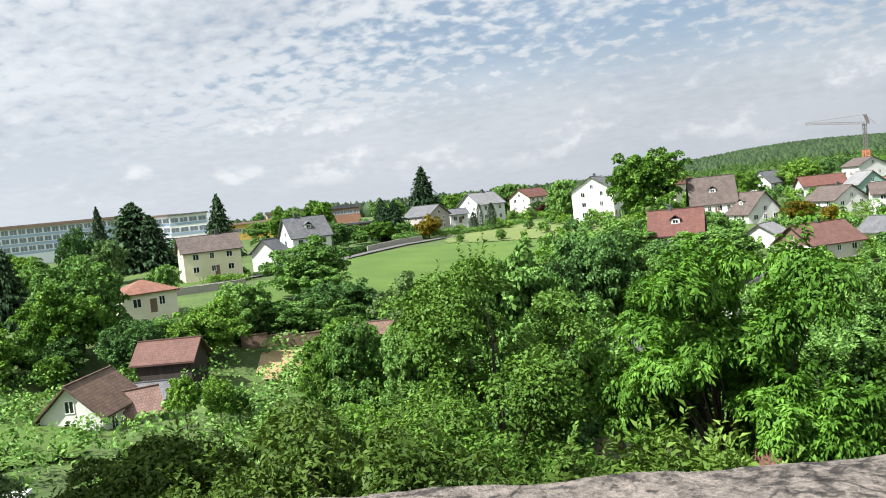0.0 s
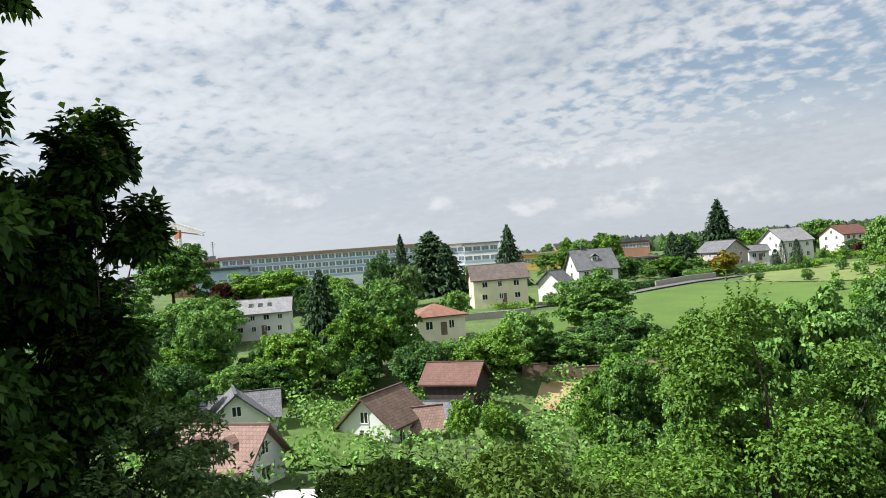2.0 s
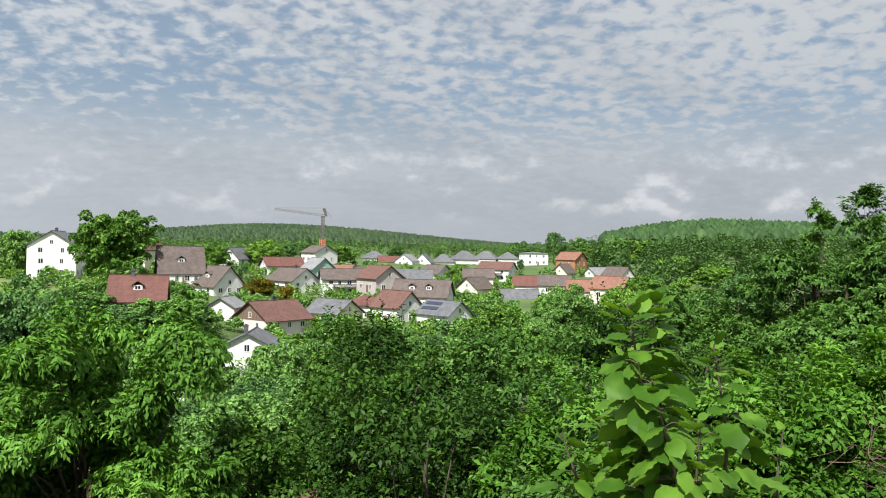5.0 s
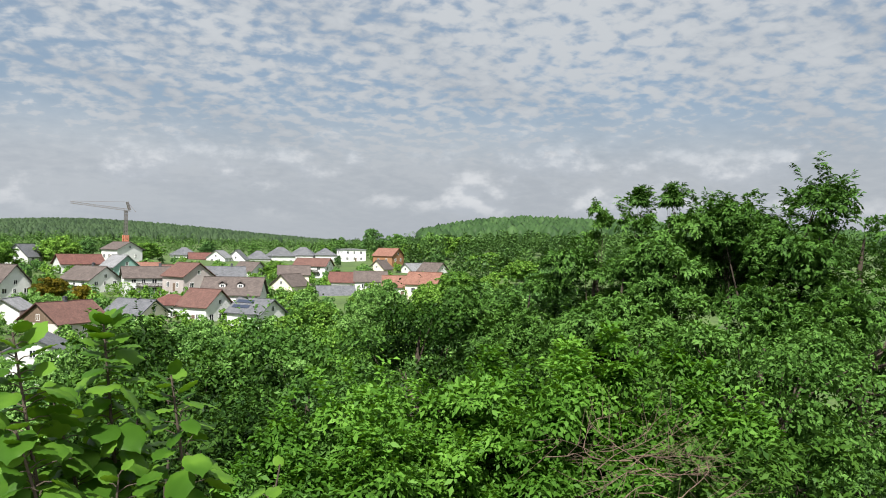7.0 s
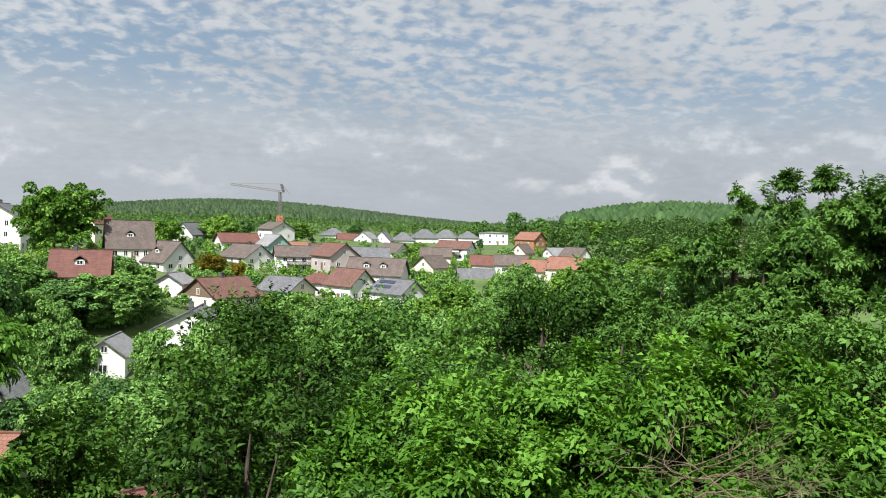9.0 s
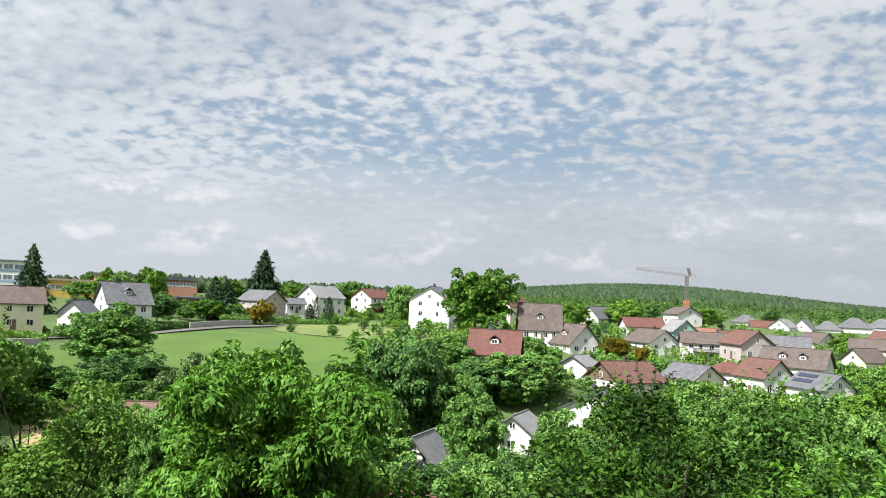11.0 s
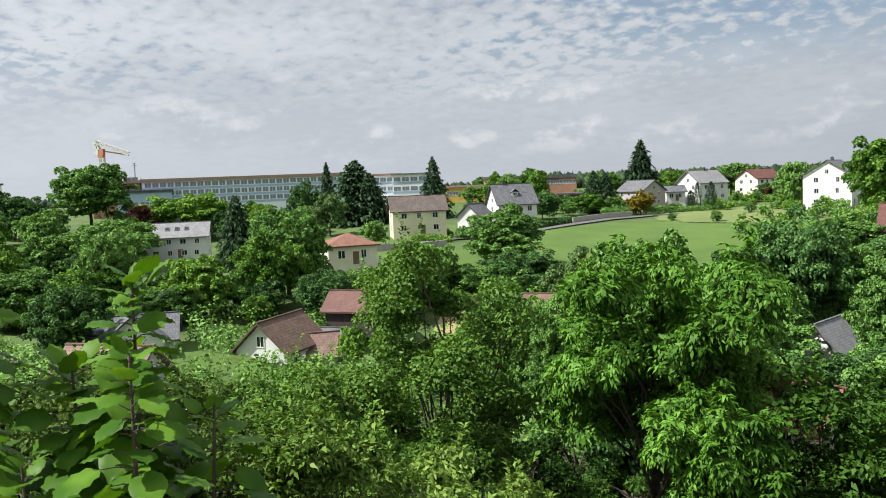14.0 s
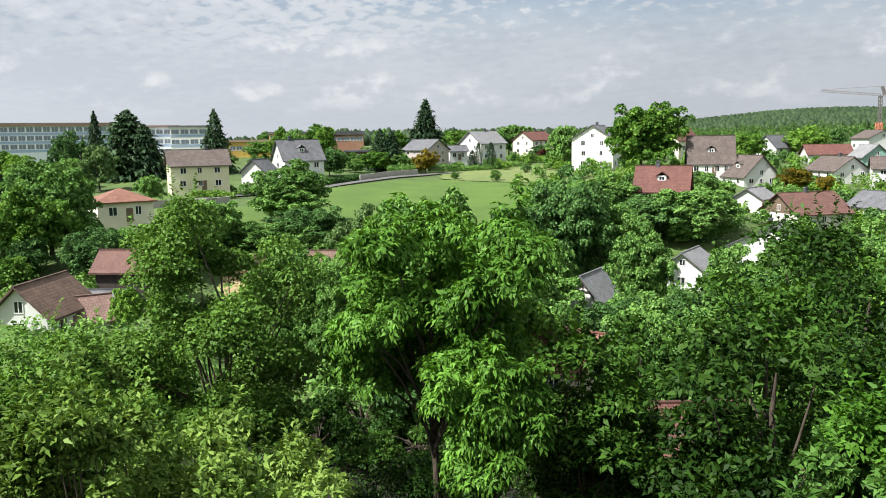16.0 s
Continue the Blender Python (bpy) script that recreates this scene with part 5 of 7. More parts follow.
tree('broad', 43.8, 114.1, -10.6, 8.7, 'mid')
tree('broad', 83.2, 125.2, -17.4, 6.4, 'lime')
tree('broad', 50.9, 130.6, -11.0, 7.0, 'mid')
tree('broad', 55.8, 128.6, -10.5, 8.9, 'mid')
tree('broad', 61.2, 128.4, -11.0, 7.1, 'dark')
tree('broad', -43.5, 67.3, -7.5, 6.8, 'dark')
tree('broad', -13.3, 70.8, -13.1, 2.9, 'lime')
tree('broad', -15.7, 68.2, -12.0, 2.8, 'lime')
tree('broad', -12.1, 73.0, -14.6, 2.4, 'mid')


def fill_wood(b0, b1, r0, r1, count, low, high, tones, seed):
    """More trees of the same wood, standing between those above."""
    rng = np.random.default_rng(seed)
    for _ in range(count):
        b, r = radians(rng.uniform(b0, b1)), rng.uniform(r0, r1)
        x, y = r * math.sin(b), r * math.cos(b)
        h = rng.uniform(low, high)
        # trees that would hide a house from the camera are left out
        if hides_house(x, y, floor_at(x, y) + h):
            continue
        tree("broad", x, y, floor_at(x, y) + h, h * rng.uniform(0.8, 1.15), tones[int(rng.integers(0, len(tones)))])


fill_wood(-47, -31, 88, 150, 26, 4, 6.5, ("mid", "lime", "dark"), 1)
fill_wood(-31, -16.5, 94, 114, 20, 3.5, 5.4, ("mid", "lime", "dark"), 2)
fill_wood(-44, -14, 184, 236, 24, 6, 9, ("mid", "lime", "dark"), 3)
fill_wood(-12, 12, 105, 114, 24, 3, 5, ("mid", "dark", "mid"), 4)
fill_wood(-2, 14, 44, 82, 20, 7, 11, ("mid", "dark", "lime"), 5)
fill_wood(14, 34, 52, 100, 22, 7, 11, ("mid", "dark"), 6)
fill_wood(14, 22, 118, 148, 10, 5, 8, ("mid", "dark"), 7)
fill_wood(34, 62, 46, 120, 34, 7, 11, ("mid", "dark", "lime"), 8)
fill_wood(44, 62, 130, 230, 24, 5, 8, ("mid", "lime"), 9)
fill_wood(16, 58, 300, 460, 46, 5, 9, ("mid", "lime", "dark"), 10)
fill_wood(-8, 16, 300, 420, 20, 7, 11, ("mid", "lime"), 11)


def shrubbery(name, label, b0, b1, r0, r1, count, low, high, tone, seed):
    """Garden shrubs and small trees between the houses, too many to tell apart."""
    rng = np.random.default_rng(seed)
    v0, q0 = clump_crown(rng, 22, 20, 0.135, (0.14, 0.26), lobes=7, core=10)
    vs, qs = [], []
    for _ in range(count):
        b, r = radians(rng.uniform(b0, b1)), rng.uniform(r0, r1)
        x, y = r * math.sin(b), r * math.cos(b)
        h = rng.uniform(low, high)
        z = floor_at(x, y)
        if hides_house(x, y, z + h * 0.75):
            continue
        a, w = rng.uniform(0, 6.28), h * rng.uniform(0.8, 1.3)
        turn = np.array([[math.cos(a) * w, -math.sin(a) * w, 0], [math.sin(a) * w, math.cos(a) * w, 0], [0, 0, h * 1.1]])
        qs.append(q0 + len(vs) * len(v0))
        vs.append(v0 @ turn.T + [x, y, z - 0.15 * h])
    tagged(finish(name, array_mesh(name, np.concatenate(vs), np.concatenate(qs)), LEAF[tone]), label, "shrubs", kind="stuff")


shrubbery("shrubbery", "green garden shrubs between the houses", 12, 54, 150, 345, 300, 2.2, 5.0, "mid", 21)
shrubbery("shrubbery", "yellow-green garden shrubs between the houses", 12, 54, 150, 345, 220, 2.0, 4.6, "lime", 22)
shrubbery("shrubbery", "dark garden shrubs between the houses", 12, 54, 150, 345, 120, 2.0, 5.0, "dark", 23)
shrubbery("shrubbery", "garden shrubs round a yellow house", -14, -4, 165, 300, 40, 2.0, 3.8, "mid", 24)
shrubbery("shrubbery", "garden shrubs on the upper slope", -3, 13, 248, 320, 60, 2.0, 4.0, "mid", 25)
shrubbery("shrubbery", "light garden shrubs on the upper slope", -3, 13, 248, 320, 40, 1.6, 3.4, "lime", 26)


# ---- school and other large buildings ----
def window_grid(root, length, y, rows, first, storey, bays, w, h, x0=None):
    x0 = -length / 2 if x0 is None else x0
    for r in range(rows):
        for b in range(bays):
            window(root, x0 + (b + 0.5) * length / bays, y, first + r * storey, 0, w, h, PALE_GLASS)


def block(kind, x, y, z, rz, L, W, H, wall, label, rows=3, bays=12, roofmat=None, fascia=0.7, panel=None, first=1.0, wh=1.7):
    root = empty(kind, x, y, z, rz)
    tagged(root, label, "building")
    bm = bmesh.new()
    box(bm, -L / 2, L / 2, -W / 2, W / 2, -5, H)
    part("wall", bm, wall, root)
    bm = bmesh.new()
    box(bm, -L / 2 - 0.5, L / 2 + 0.5, -W / 2 - 0.6, W / 2 + 0.6, H, H + fascia)
    part("roof", bm, roofmat or SCHOOL_ROOF, root)
    storey = H / rows
    window_grid(root, L * 0.98, -W / 2, rows, first, storey, bays, L / bays * 0.84, wh)
    for sx, pr in ((-L / 2, -90), (L / 2, 90)):
        for r in range(rows):
            for k in (-1, 1):
                window(root, sx, k * W * 0.22, first + r * storey, pr, 1.6, wh, PALE_GLASS)
    if panel:
        for r in range(rows):
            bm = bmesh.new()
            box(bm, -L / 2 + 0.2, L / 2 - 0.2, -W / 2 - 0.05, -W / 2 + 0.02, first + r * storey - 0.95, first + r * storey - 0.12)
            part("spandrel", bm, panel, root, "blue spandrel panel band")
    return root


block("school_building", -108.0, 270.5, -2.9, 27, 74, 14, 8.1, SCHOOL_WALL, "long white school building with blue window bands", rows=3, bays=30, panel=PANEL, fascia=1.1, first=0.85, wh=1.65)
block("school_wing", -148.0, 250.0, -2.9, 27, 15, 14, 8.0, BRICK_RED, "brick faced end of a long school", rows=2, bays=3, first=4.6, wh=1.4, fascia=0.9)
block("school_tower", -57.0, 300.0, -5.8, 12, 13, 12, 10.6, BRIGHT_WHITE, "white stair tower with large windows", rows=3, bays=4, panel=PANEL, fascia=0.5, roofmat=ROOF_GREY)
block("school_wing", -70.0, 305.0, -5.5, 14, 16, 12, 10.4, SCHOOL_WALL, "white school wing with brown roof edge", rows=3, bays=6, panel=PANEL)
block("low_hall", -36.0, 310.0, -5.2, 8, 17, 10, 4.4, OCHRE, "low ochre school hall", rows=1, bays=7, first=1.2)
block("pavilion", -24.0, 338.0, -3.6, 6, 17, 14, 5.6, OCHRE, "ochre and white pavilion with pale roof", rows=2, bays=6, first=0.9, wh=1.3, roofmat=ROOF_GREY, fascia=0.9)
block("pavilion", -5.0, 345.0, -3.4, 2, 22, 14, 4.8, BRICK_RED, "brown school pavilion with flat roof", rows=1, bays=8, first=2.2, fascia=1.4, roofmat=ROOF_SLATE)
block("low_hall", 6.0, 262.0, -7.4, -2, 12, 8, 3.0, BROWN_WOOD, "low dark building behind hedges", rows=1, bays=5, first=1.0, wh=1.2, roofmat=ROOF_SLATE, fascia=0.5)
block("college_building", -196.0, 232.0, -4.2, 52, 26, 14, 10.4, SCHOOL_WALL, "pale flat roofed college building", rows=3, bays=8, fascia=0.6, roofmat=ROOF_SLATE)
block("sports_hall", -136.0, 246.0, -3.4, 27, 17, 9, 5.2, PANEL, "low dark blue hall", rows=1, bays=5, first=1.2, wh=1.0, roofmat=ROOF_SLATE, fascia=0.8)


def long_wall(name, label, line, height, mat, thick=0.3, lift=0.0):
    """A free-standing wall along points (bearing, distance), stepping with the land."""
    pts = [(r * math.sin(radians(b)), r * math.cos(radians(b))) for b, r in line]
    root = empty(name, *pts[0], floor_at(*pts[0]))
    tagged(root, label, "wall")
    for (ax, ay), (bx, by) in zip(pts[:-1], pts[1:]):
        n = max(2, int(math.hypot(bx - ax, by - ay) / 3))
        for k in range(n):
            p, q = (ax + (bx - ax) * k / n, ay + (by - ay) * k / n), (ax + (bx - ax) * (k + 1) / n, ay + (by - ay) * (k + 1) / n)
            d = math.hypot(q[0] - p[0], q[1] - p[1])
            bm = bmesh.new()
            z = floor_at((p[0] + q[0]) / 2, (p[1] + q[1]) / 2) + lift
            box(bm, -d / 2 + 0.02, d / 2 - 0.02, -thick / 2, thick / 2, -1.0, height)
            box(bm, -d / 2, d / 2, -thick / 2 - 0.05, thick / 2 + 0.05, height, height + 0.08)
            s = part("panel", bm, mat, root)
            s.matrix_basis = pose((p[0] + q[0]) / 2 - pts[0][0], (p[1] + q[1]) / 2 - pts[0][1], z - floor_at(*pts[0]), 0, 0, math.degrees(math.atan2(q[1] - p[1], q[0] - p[0])))


long_wall("garden_wall", "pale concrete retaining wall beside the lane", ((1.2, 205), (3.6, 221), (5.2, 230)), 1.5, CONCRETE)
long_wall("garden_wall", "grey concrete boundary wall below a yellow house", ((-13.5, 150), (-9.5, 154), (-7.6, 160)), 1.2, CONCRETE)
long_wall("garden_wall", "reddish timber fence behind the yard", ((-8.5, 105), (-3.0, 104.5)), 1.7, BROWN_WOOD)


def hedge(line, height, wide, tone, label, seed):
    rng = np.random.default_rng(seed)
    pts = np.array([(r * math.sin(radians(b)), r * math.cos(radians(b))) for b, r in line])
    seg = np.linalg.norm(np.diff(pts, axis=0), axis=1)
    n = int(seg.sum() * 150)
    s = rng.uniform(0, seg.sum(), n)
    cum = np.r_[0, seg.cumsum()]
    x, y = np.interp(s, cum, pts[:, 0]), np.interp(s, cum, pts[:, 1])
    off = rng.normal(0, wide / 3, (n, 2))
    z = ground(x, y) + height * rng.uniform(0, 1, n) ** 0.6 * (0.85 + 0.2 * np.sin(s * 1.7))
    at_ = np.column_stack([x + off[:, 0], y + off[:, 1], z])
    d = unit_rows(rng, n)
    v, q = blades(at_, d, d[::-1] + [0, 0, 0.8], 0.4, 0.26)
    tagged(finish("hedge", array_mesh("hedge", v, q), LEAF[tone]), label, "hedge", kind="stuff")


hedge(((3.2, 226), (5.2, 236), (8.2, 246)), 2.6, 2.0, "mid", "clipped green garden hedge", 1)
hedge(((-2.2, 189), (0.6, 205), (2.2, 214)), 1.6, 1.8, "dark", "dark hedge along the lane", 2)
hedge(((7.5, 244), (10.5, 250), (12.5, 262)), 1.8, 2.4, "mid", "garden shrubs before white houses", 3)
hedge(((12, 282), (15, 268), (16.5, 250)), 2.4, 3.0, "lime", "rounded garden shrubs on the hill", 4)
hedge(((-10, 166), (-7.5, 168)), 1.6, 2.4, "lime", "garden bushes before a yellow house", 5)
hedge(((-27, 148), (-24.5, 150)), 2.0, 2.6, "lime", "garden bushes before a white house", 6)
hedge(((18, 138), (26, 140), (28, 150)), 2.4, 3.5, "mid", "bushes below a red roofed house", 7)


def antenna_mast(x, y, z, high):
    root = empty("antenna_mast", x, y, z)
    tagged(root, "thin grey antenna mast on a school roof", "antenna")
    bm = bmesh.new()
    bar(bm, (0, 0, -1.0), (0, 0, high), 0.12)
    part("pole", bm, METAL, root)
    for k, w in ((0.98, 0.5), (0.8, 0.9), (0.62, 0.6)):
        bm = bmesh.new()
        bar(bm, (-w, 0, high * k), (w, 0, high * k), 0.07)
        part("crossbar", bm, METAL, root)


antenna_mast(-140.3, 248.2, 7.5, 4.4)



# ---- cranes ----
def lattice(bm, a, b, half, bays, r=0.09):
    a, b = Vector(a), Vector(b)
    d = (b - a).normalized()
    s = d.cross(Vector((0, 0, 1)) if abs(d.z) < 0.9 else Vector((0, 1, 0))).normalized() * half
    u = d.cross(s).normalized() * half
    for i, j in ((-1, -1), (1, -1), (1, 1), (-1, 1)):
        bar(bm, a + i * s + j * u, b + i * s + j * u, r)
    ring = [(-1, -1), (1, -1), (1, 1), (-1, 1)]
    for k in range(bays):
        p, q = a.lerp(b, k / bays), a.lerp(b, (k + 1) / bays)
        for n in range(4):
            (i, j), (m, l) = ring[n], ring[(n + 1) % 4]
            bar(bm, p + i * s + j * u, q + m * s + l * u, r * 0.6)


def build_cranes():
    root = empty("tower_crane", 188.0, 268.0, -8.0)
    tagged(root, "tower crane with orange mast base above the houses", "crane")
    bm = bmesh.new()
    lattice(bm, (0, 0, -2), (0, 0, 10.5), 0.7, 7, 0.2)
    part("mast_base", bm, CRANE_ORANGE, root, "orange mast base")
    bm = bmesh.new()
    lattice(bm, (0, 0, 10.5), (0, 0, 20.0), 0.45, 7, 0.08)
    part("mast", bm, METAL, root)
    bm = bmesh.new()
    lattice(bm, (1.5, -1, 20.0), (-16.0, 11.0, 22.4), 0.34, 14, 0.07)
    part("jib", bm, METAL, root)
    bm = bmesh.new()
    lattice(bm, (1.0, -0.7, 20.2), (0.3, -0.2, 23.2), 0.3, 3, 0.1)
    bar(bm, (0.3, -0.2, 23.2), (-15.5, 10.6, 22.8), 0.06)
    bar(bm, (0.3, -0.2, 23.2), (3.0, -2.0, 19.4), 0.08)
    part("tie_bar", bm, METAL, root)
    root = empty("luffing_crane", -239.0, 387.0, -6.0)
    tagged(root, "orange and white crane head rising behind a tree", "crane")
    bm = bmesh.new()
    lattice(bm, (0, 0, -2), (0, 0, 28.0), 1.1, 14, 0.22)
    part("mast", bm, CRANE_PALE, root)
    bm = bmesh.new()
    box(bm, -1.5, 1.3, -1.3, 1.3, 28.0, 29.4)
    box(bm, -0.6, 1.6, -1.1, 1.1, 29.4, 32.6)
    part("machine_deck", bm, CRANE_ORANGE, root, "orange machine deck")
    bm = bmesh.new()
    box(bm, -3.6, -1.2, -1.2, 1.2, 29.6, 31.6)
    part("counterweight", bm, CRANE_PALE, root, "pale grey counterweight")
    bm = bmesh.new()
    lattice(bm, (-2.6, 0, 36.4), (14.5, 2.0, 29.6), 0.85, 9, 0.26)
    part("jib", bm, CRANE_PALE, root)
    bm = bmesh.new()
    bar(bm, (0.5, 0.6, 31.6), (14.0, 2.0, 28.9), 0.34)
    part("jib_stay", bm, CRANE_ORANGE, root, "orange stay under the jib")
    bm = bmesh.new()
    lattice(bm, (-0.4, 0, 30.0), (-3.4, 0, 36.8), 0.7, 4, 0.28)
    part("a_frame", bm, CRANE_PALE, root)


build_cranes()


# ---- far woods ----
def woods(name, label, b0, b1, r0, r1, count, height, blades_per, tone, seed, conifer=0.6):
    rng = np.random.default_rng(seed)
    b = np.radians(rng.uniform(b0, b1, count))
    r = np.sqrt(rng.uniform(r0 * r0, r1 * r1, count))
    x, y = r * np.sin(b), r * np.cos(b)
    z = ground(x, y)
    h = height * rng.uniform(0.65, 1.2, count)
    n = blades_per
    k = np.repeat(np.arange(count), n)
    cone = (rng.uniform(size=count) < conifer)[k]
    u = rng.uniform(0, 1, len(k))
    a = rng.uniform(0, 2 * np.pi, len(k))
    wide = np.where(cone, 0.19 * (1 - u) + 0.015, 0.30 * np.sqrt(np.clip(1 - (2 * u - 1) ** 2, 0, 1)) + 0.02) * h[k]
    rad = wide * rng.uniform(0.6, 1.0, len(k))
    at_ = np.stack([x[k] + np.cos(a) * rad, y[k] + np.sin(a) * rad, z[k] + h[k] * (0.15 + 0.83 * u)], 1)
    along = np.stack([np.cos(a), np.sin(a), np.where(cone, -0.3, 0.4)], 1) + rng.normal(size=(len(k), 3)) * 0.4
    face = np.array([0, 0, 1.0]) + np.stack([np.cos(a), np.sin(a), 0 * a], 1) * 0.7 + rng.normal(size=(len(k), 3)) * 0.15
    ln = h[k] * np.where(cone, 0.11, 0.115) * rng.uniform(0.7, 1.2, len(k))
    free = ~hides_house(at_[:, 0], at_[:, 1], at_[:, 2])
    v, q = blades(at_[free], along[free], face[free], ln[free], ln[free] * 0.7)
    tagged(finish(name, array_mesh(name, v, q), LEAF[tone]), label, "woods", kind="stuff")


def far_forest(name, label, b0, b1, r0, r1, count, height, tone, seed, spires=0.6):
    """Far trees as small uneven spires and domes, one closed form each."""
    rng = np.random.default_rng(seed)
    b = np.radians(rng.uniform(b0, b1, count))
    r = np.sqrt(rng.uniform(r0 * r0, r1 * r1, count))
    x, y = r * np.sin(b), r * np.cos(b)
    z = ground(x, y)
    h = height * rng.uniform(0.65, 1.25, count)
    cone = rng.uniform(size=count) < spires
    sides = 6
    a = np.linspace(0, 2 * np.pi, sides, endpoint=False)
    rings = []
    for up, spire, dome in ((-0.1, 0.26, 0.30), (0.35, 0.22, 0.44), (0.68, 0.12, 0.36), (1.0, 0.015, 0.06)):
        rad = np.where(cone, spire, dome)[:, None] * h[:, None] * rng.uniform(0.75, 1.25, (count, sides))
        zz = (z + h * up)[:, None] + rng.normal(0, 0.04, (count, sides)) * h[:, None]
        turn = a + rng.uniform(0, 1, (count, 1))
        rings.append(np.stack([x[:, None] + np.cos(turn) * rad, y[:, None] + np.sin(turn) * rad, zz], -1))
    v = np.concatenate(rings, 1)
    q = [(l * sides + k, l * sides + (k + 1) % sides, (l + 1) * sides + (k + 1) % sides, (l + 1) * sides + k) for l in range(3) for k in range(sides)]
    q.append((3 * sides, 3 * sides + 1, 3 * sides + 3, 3 * sides + 4))
    q = (np.arange(count)[:, None, None] * (4 * sides) + np.array(q)[None]).reshape(-1, 4)
    tagged(finish(name, array_mesh(name, v.reshape(-1, 3), q), LEAF[tone], smooth=True), label, "woods", kind="stuff")


far_forest("forest", "distant mixed forest on a low hill", 12, 58, 850, 1500, 24000, 8.5, "forest", 1, 0.25)
woods("woodland", "hedgerow trees beyond the last houses", 12, 56, 440, 860, 700, 9, 100, "hillside", 8, 0.2)
far_forest("forest", "wooded hill beyond the town", 55, 86, 560, 960, 5200, 11, "hillwood", 2, 0.2)
far_forest("forest", "far tree line behind the school", -48, -2, 560, 800, 1000, 7, "forest", 3, 0.3)
far_forest("forest", "far tree line above the upper gardens", -2, 16, 560, 800, 900, 10, "forest", 13, 0.6)
woods("woodland", "bright green woodland at the edge of town", 54, 84, 240, 560, 420, 10, 300, "hillside", 4, 0.05)
woods("thicket", "thicket of small trees between the houses", 20, 58, 110, 300, 90, 5, 220, "lime", 5, 0.05)


def undergrowth(name, label, b0, b1, r0, r1, count, per, size, leaf, tone, seed):
    """Low clumps of leaves that cover the slope."""
    rng = np.random.default_rng(seed)
    b = np.radians(rng.uniform(b0, b1, count))
    r = np.sqrt(rng.uniform(r0 * r0, r1 * r1, count))
    s = size * rng.uniform(0.6, 1.3, count)
    cen = np.stack([r * np.sin(b), r * np.cos(b), ground(r * np.sin(b), r * np.cos(b)) + s * 0.25], 1)
    k = np.repeat(np.arange(count), per)
    d = unit_rows(rng, len(k))
    d[:, 2] = np.abs(d[:, 2])
    at_ = cen[k] + d * s[k, None] * rng.uniform(0.8, 1.0, (len(k), 1)) * [1, 1, 0.8]
    ln = leaf * rng.uniform(0.7, 1.3, len(k))
    along = np.cross(d, unit_rows(rng, len(k))) + d * 0.3
    face = d + [0, 0, 0.3] + rng.normal(size=d.shape) * 0.5
    free = ~hides_house(at_[:, 0], at_[:, 1], at_[:, 2])
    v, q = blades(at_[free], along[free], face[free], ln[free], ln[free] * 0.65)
    tagged(finish(name, array_mesh(name, v, q), LEAF[tone]), label, "undergrowth", kind="stuff")


# leaves coloured dark to put shade into the gaps between crowns
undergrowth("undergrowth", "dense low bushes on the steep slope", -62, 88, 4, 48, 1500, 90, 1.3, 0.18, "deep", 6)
undergrowth("undergrowth", "bushes along the valley floor", -62, 60, 48, 118, 620, 110, 2.4, 0.42, "mid", 7)


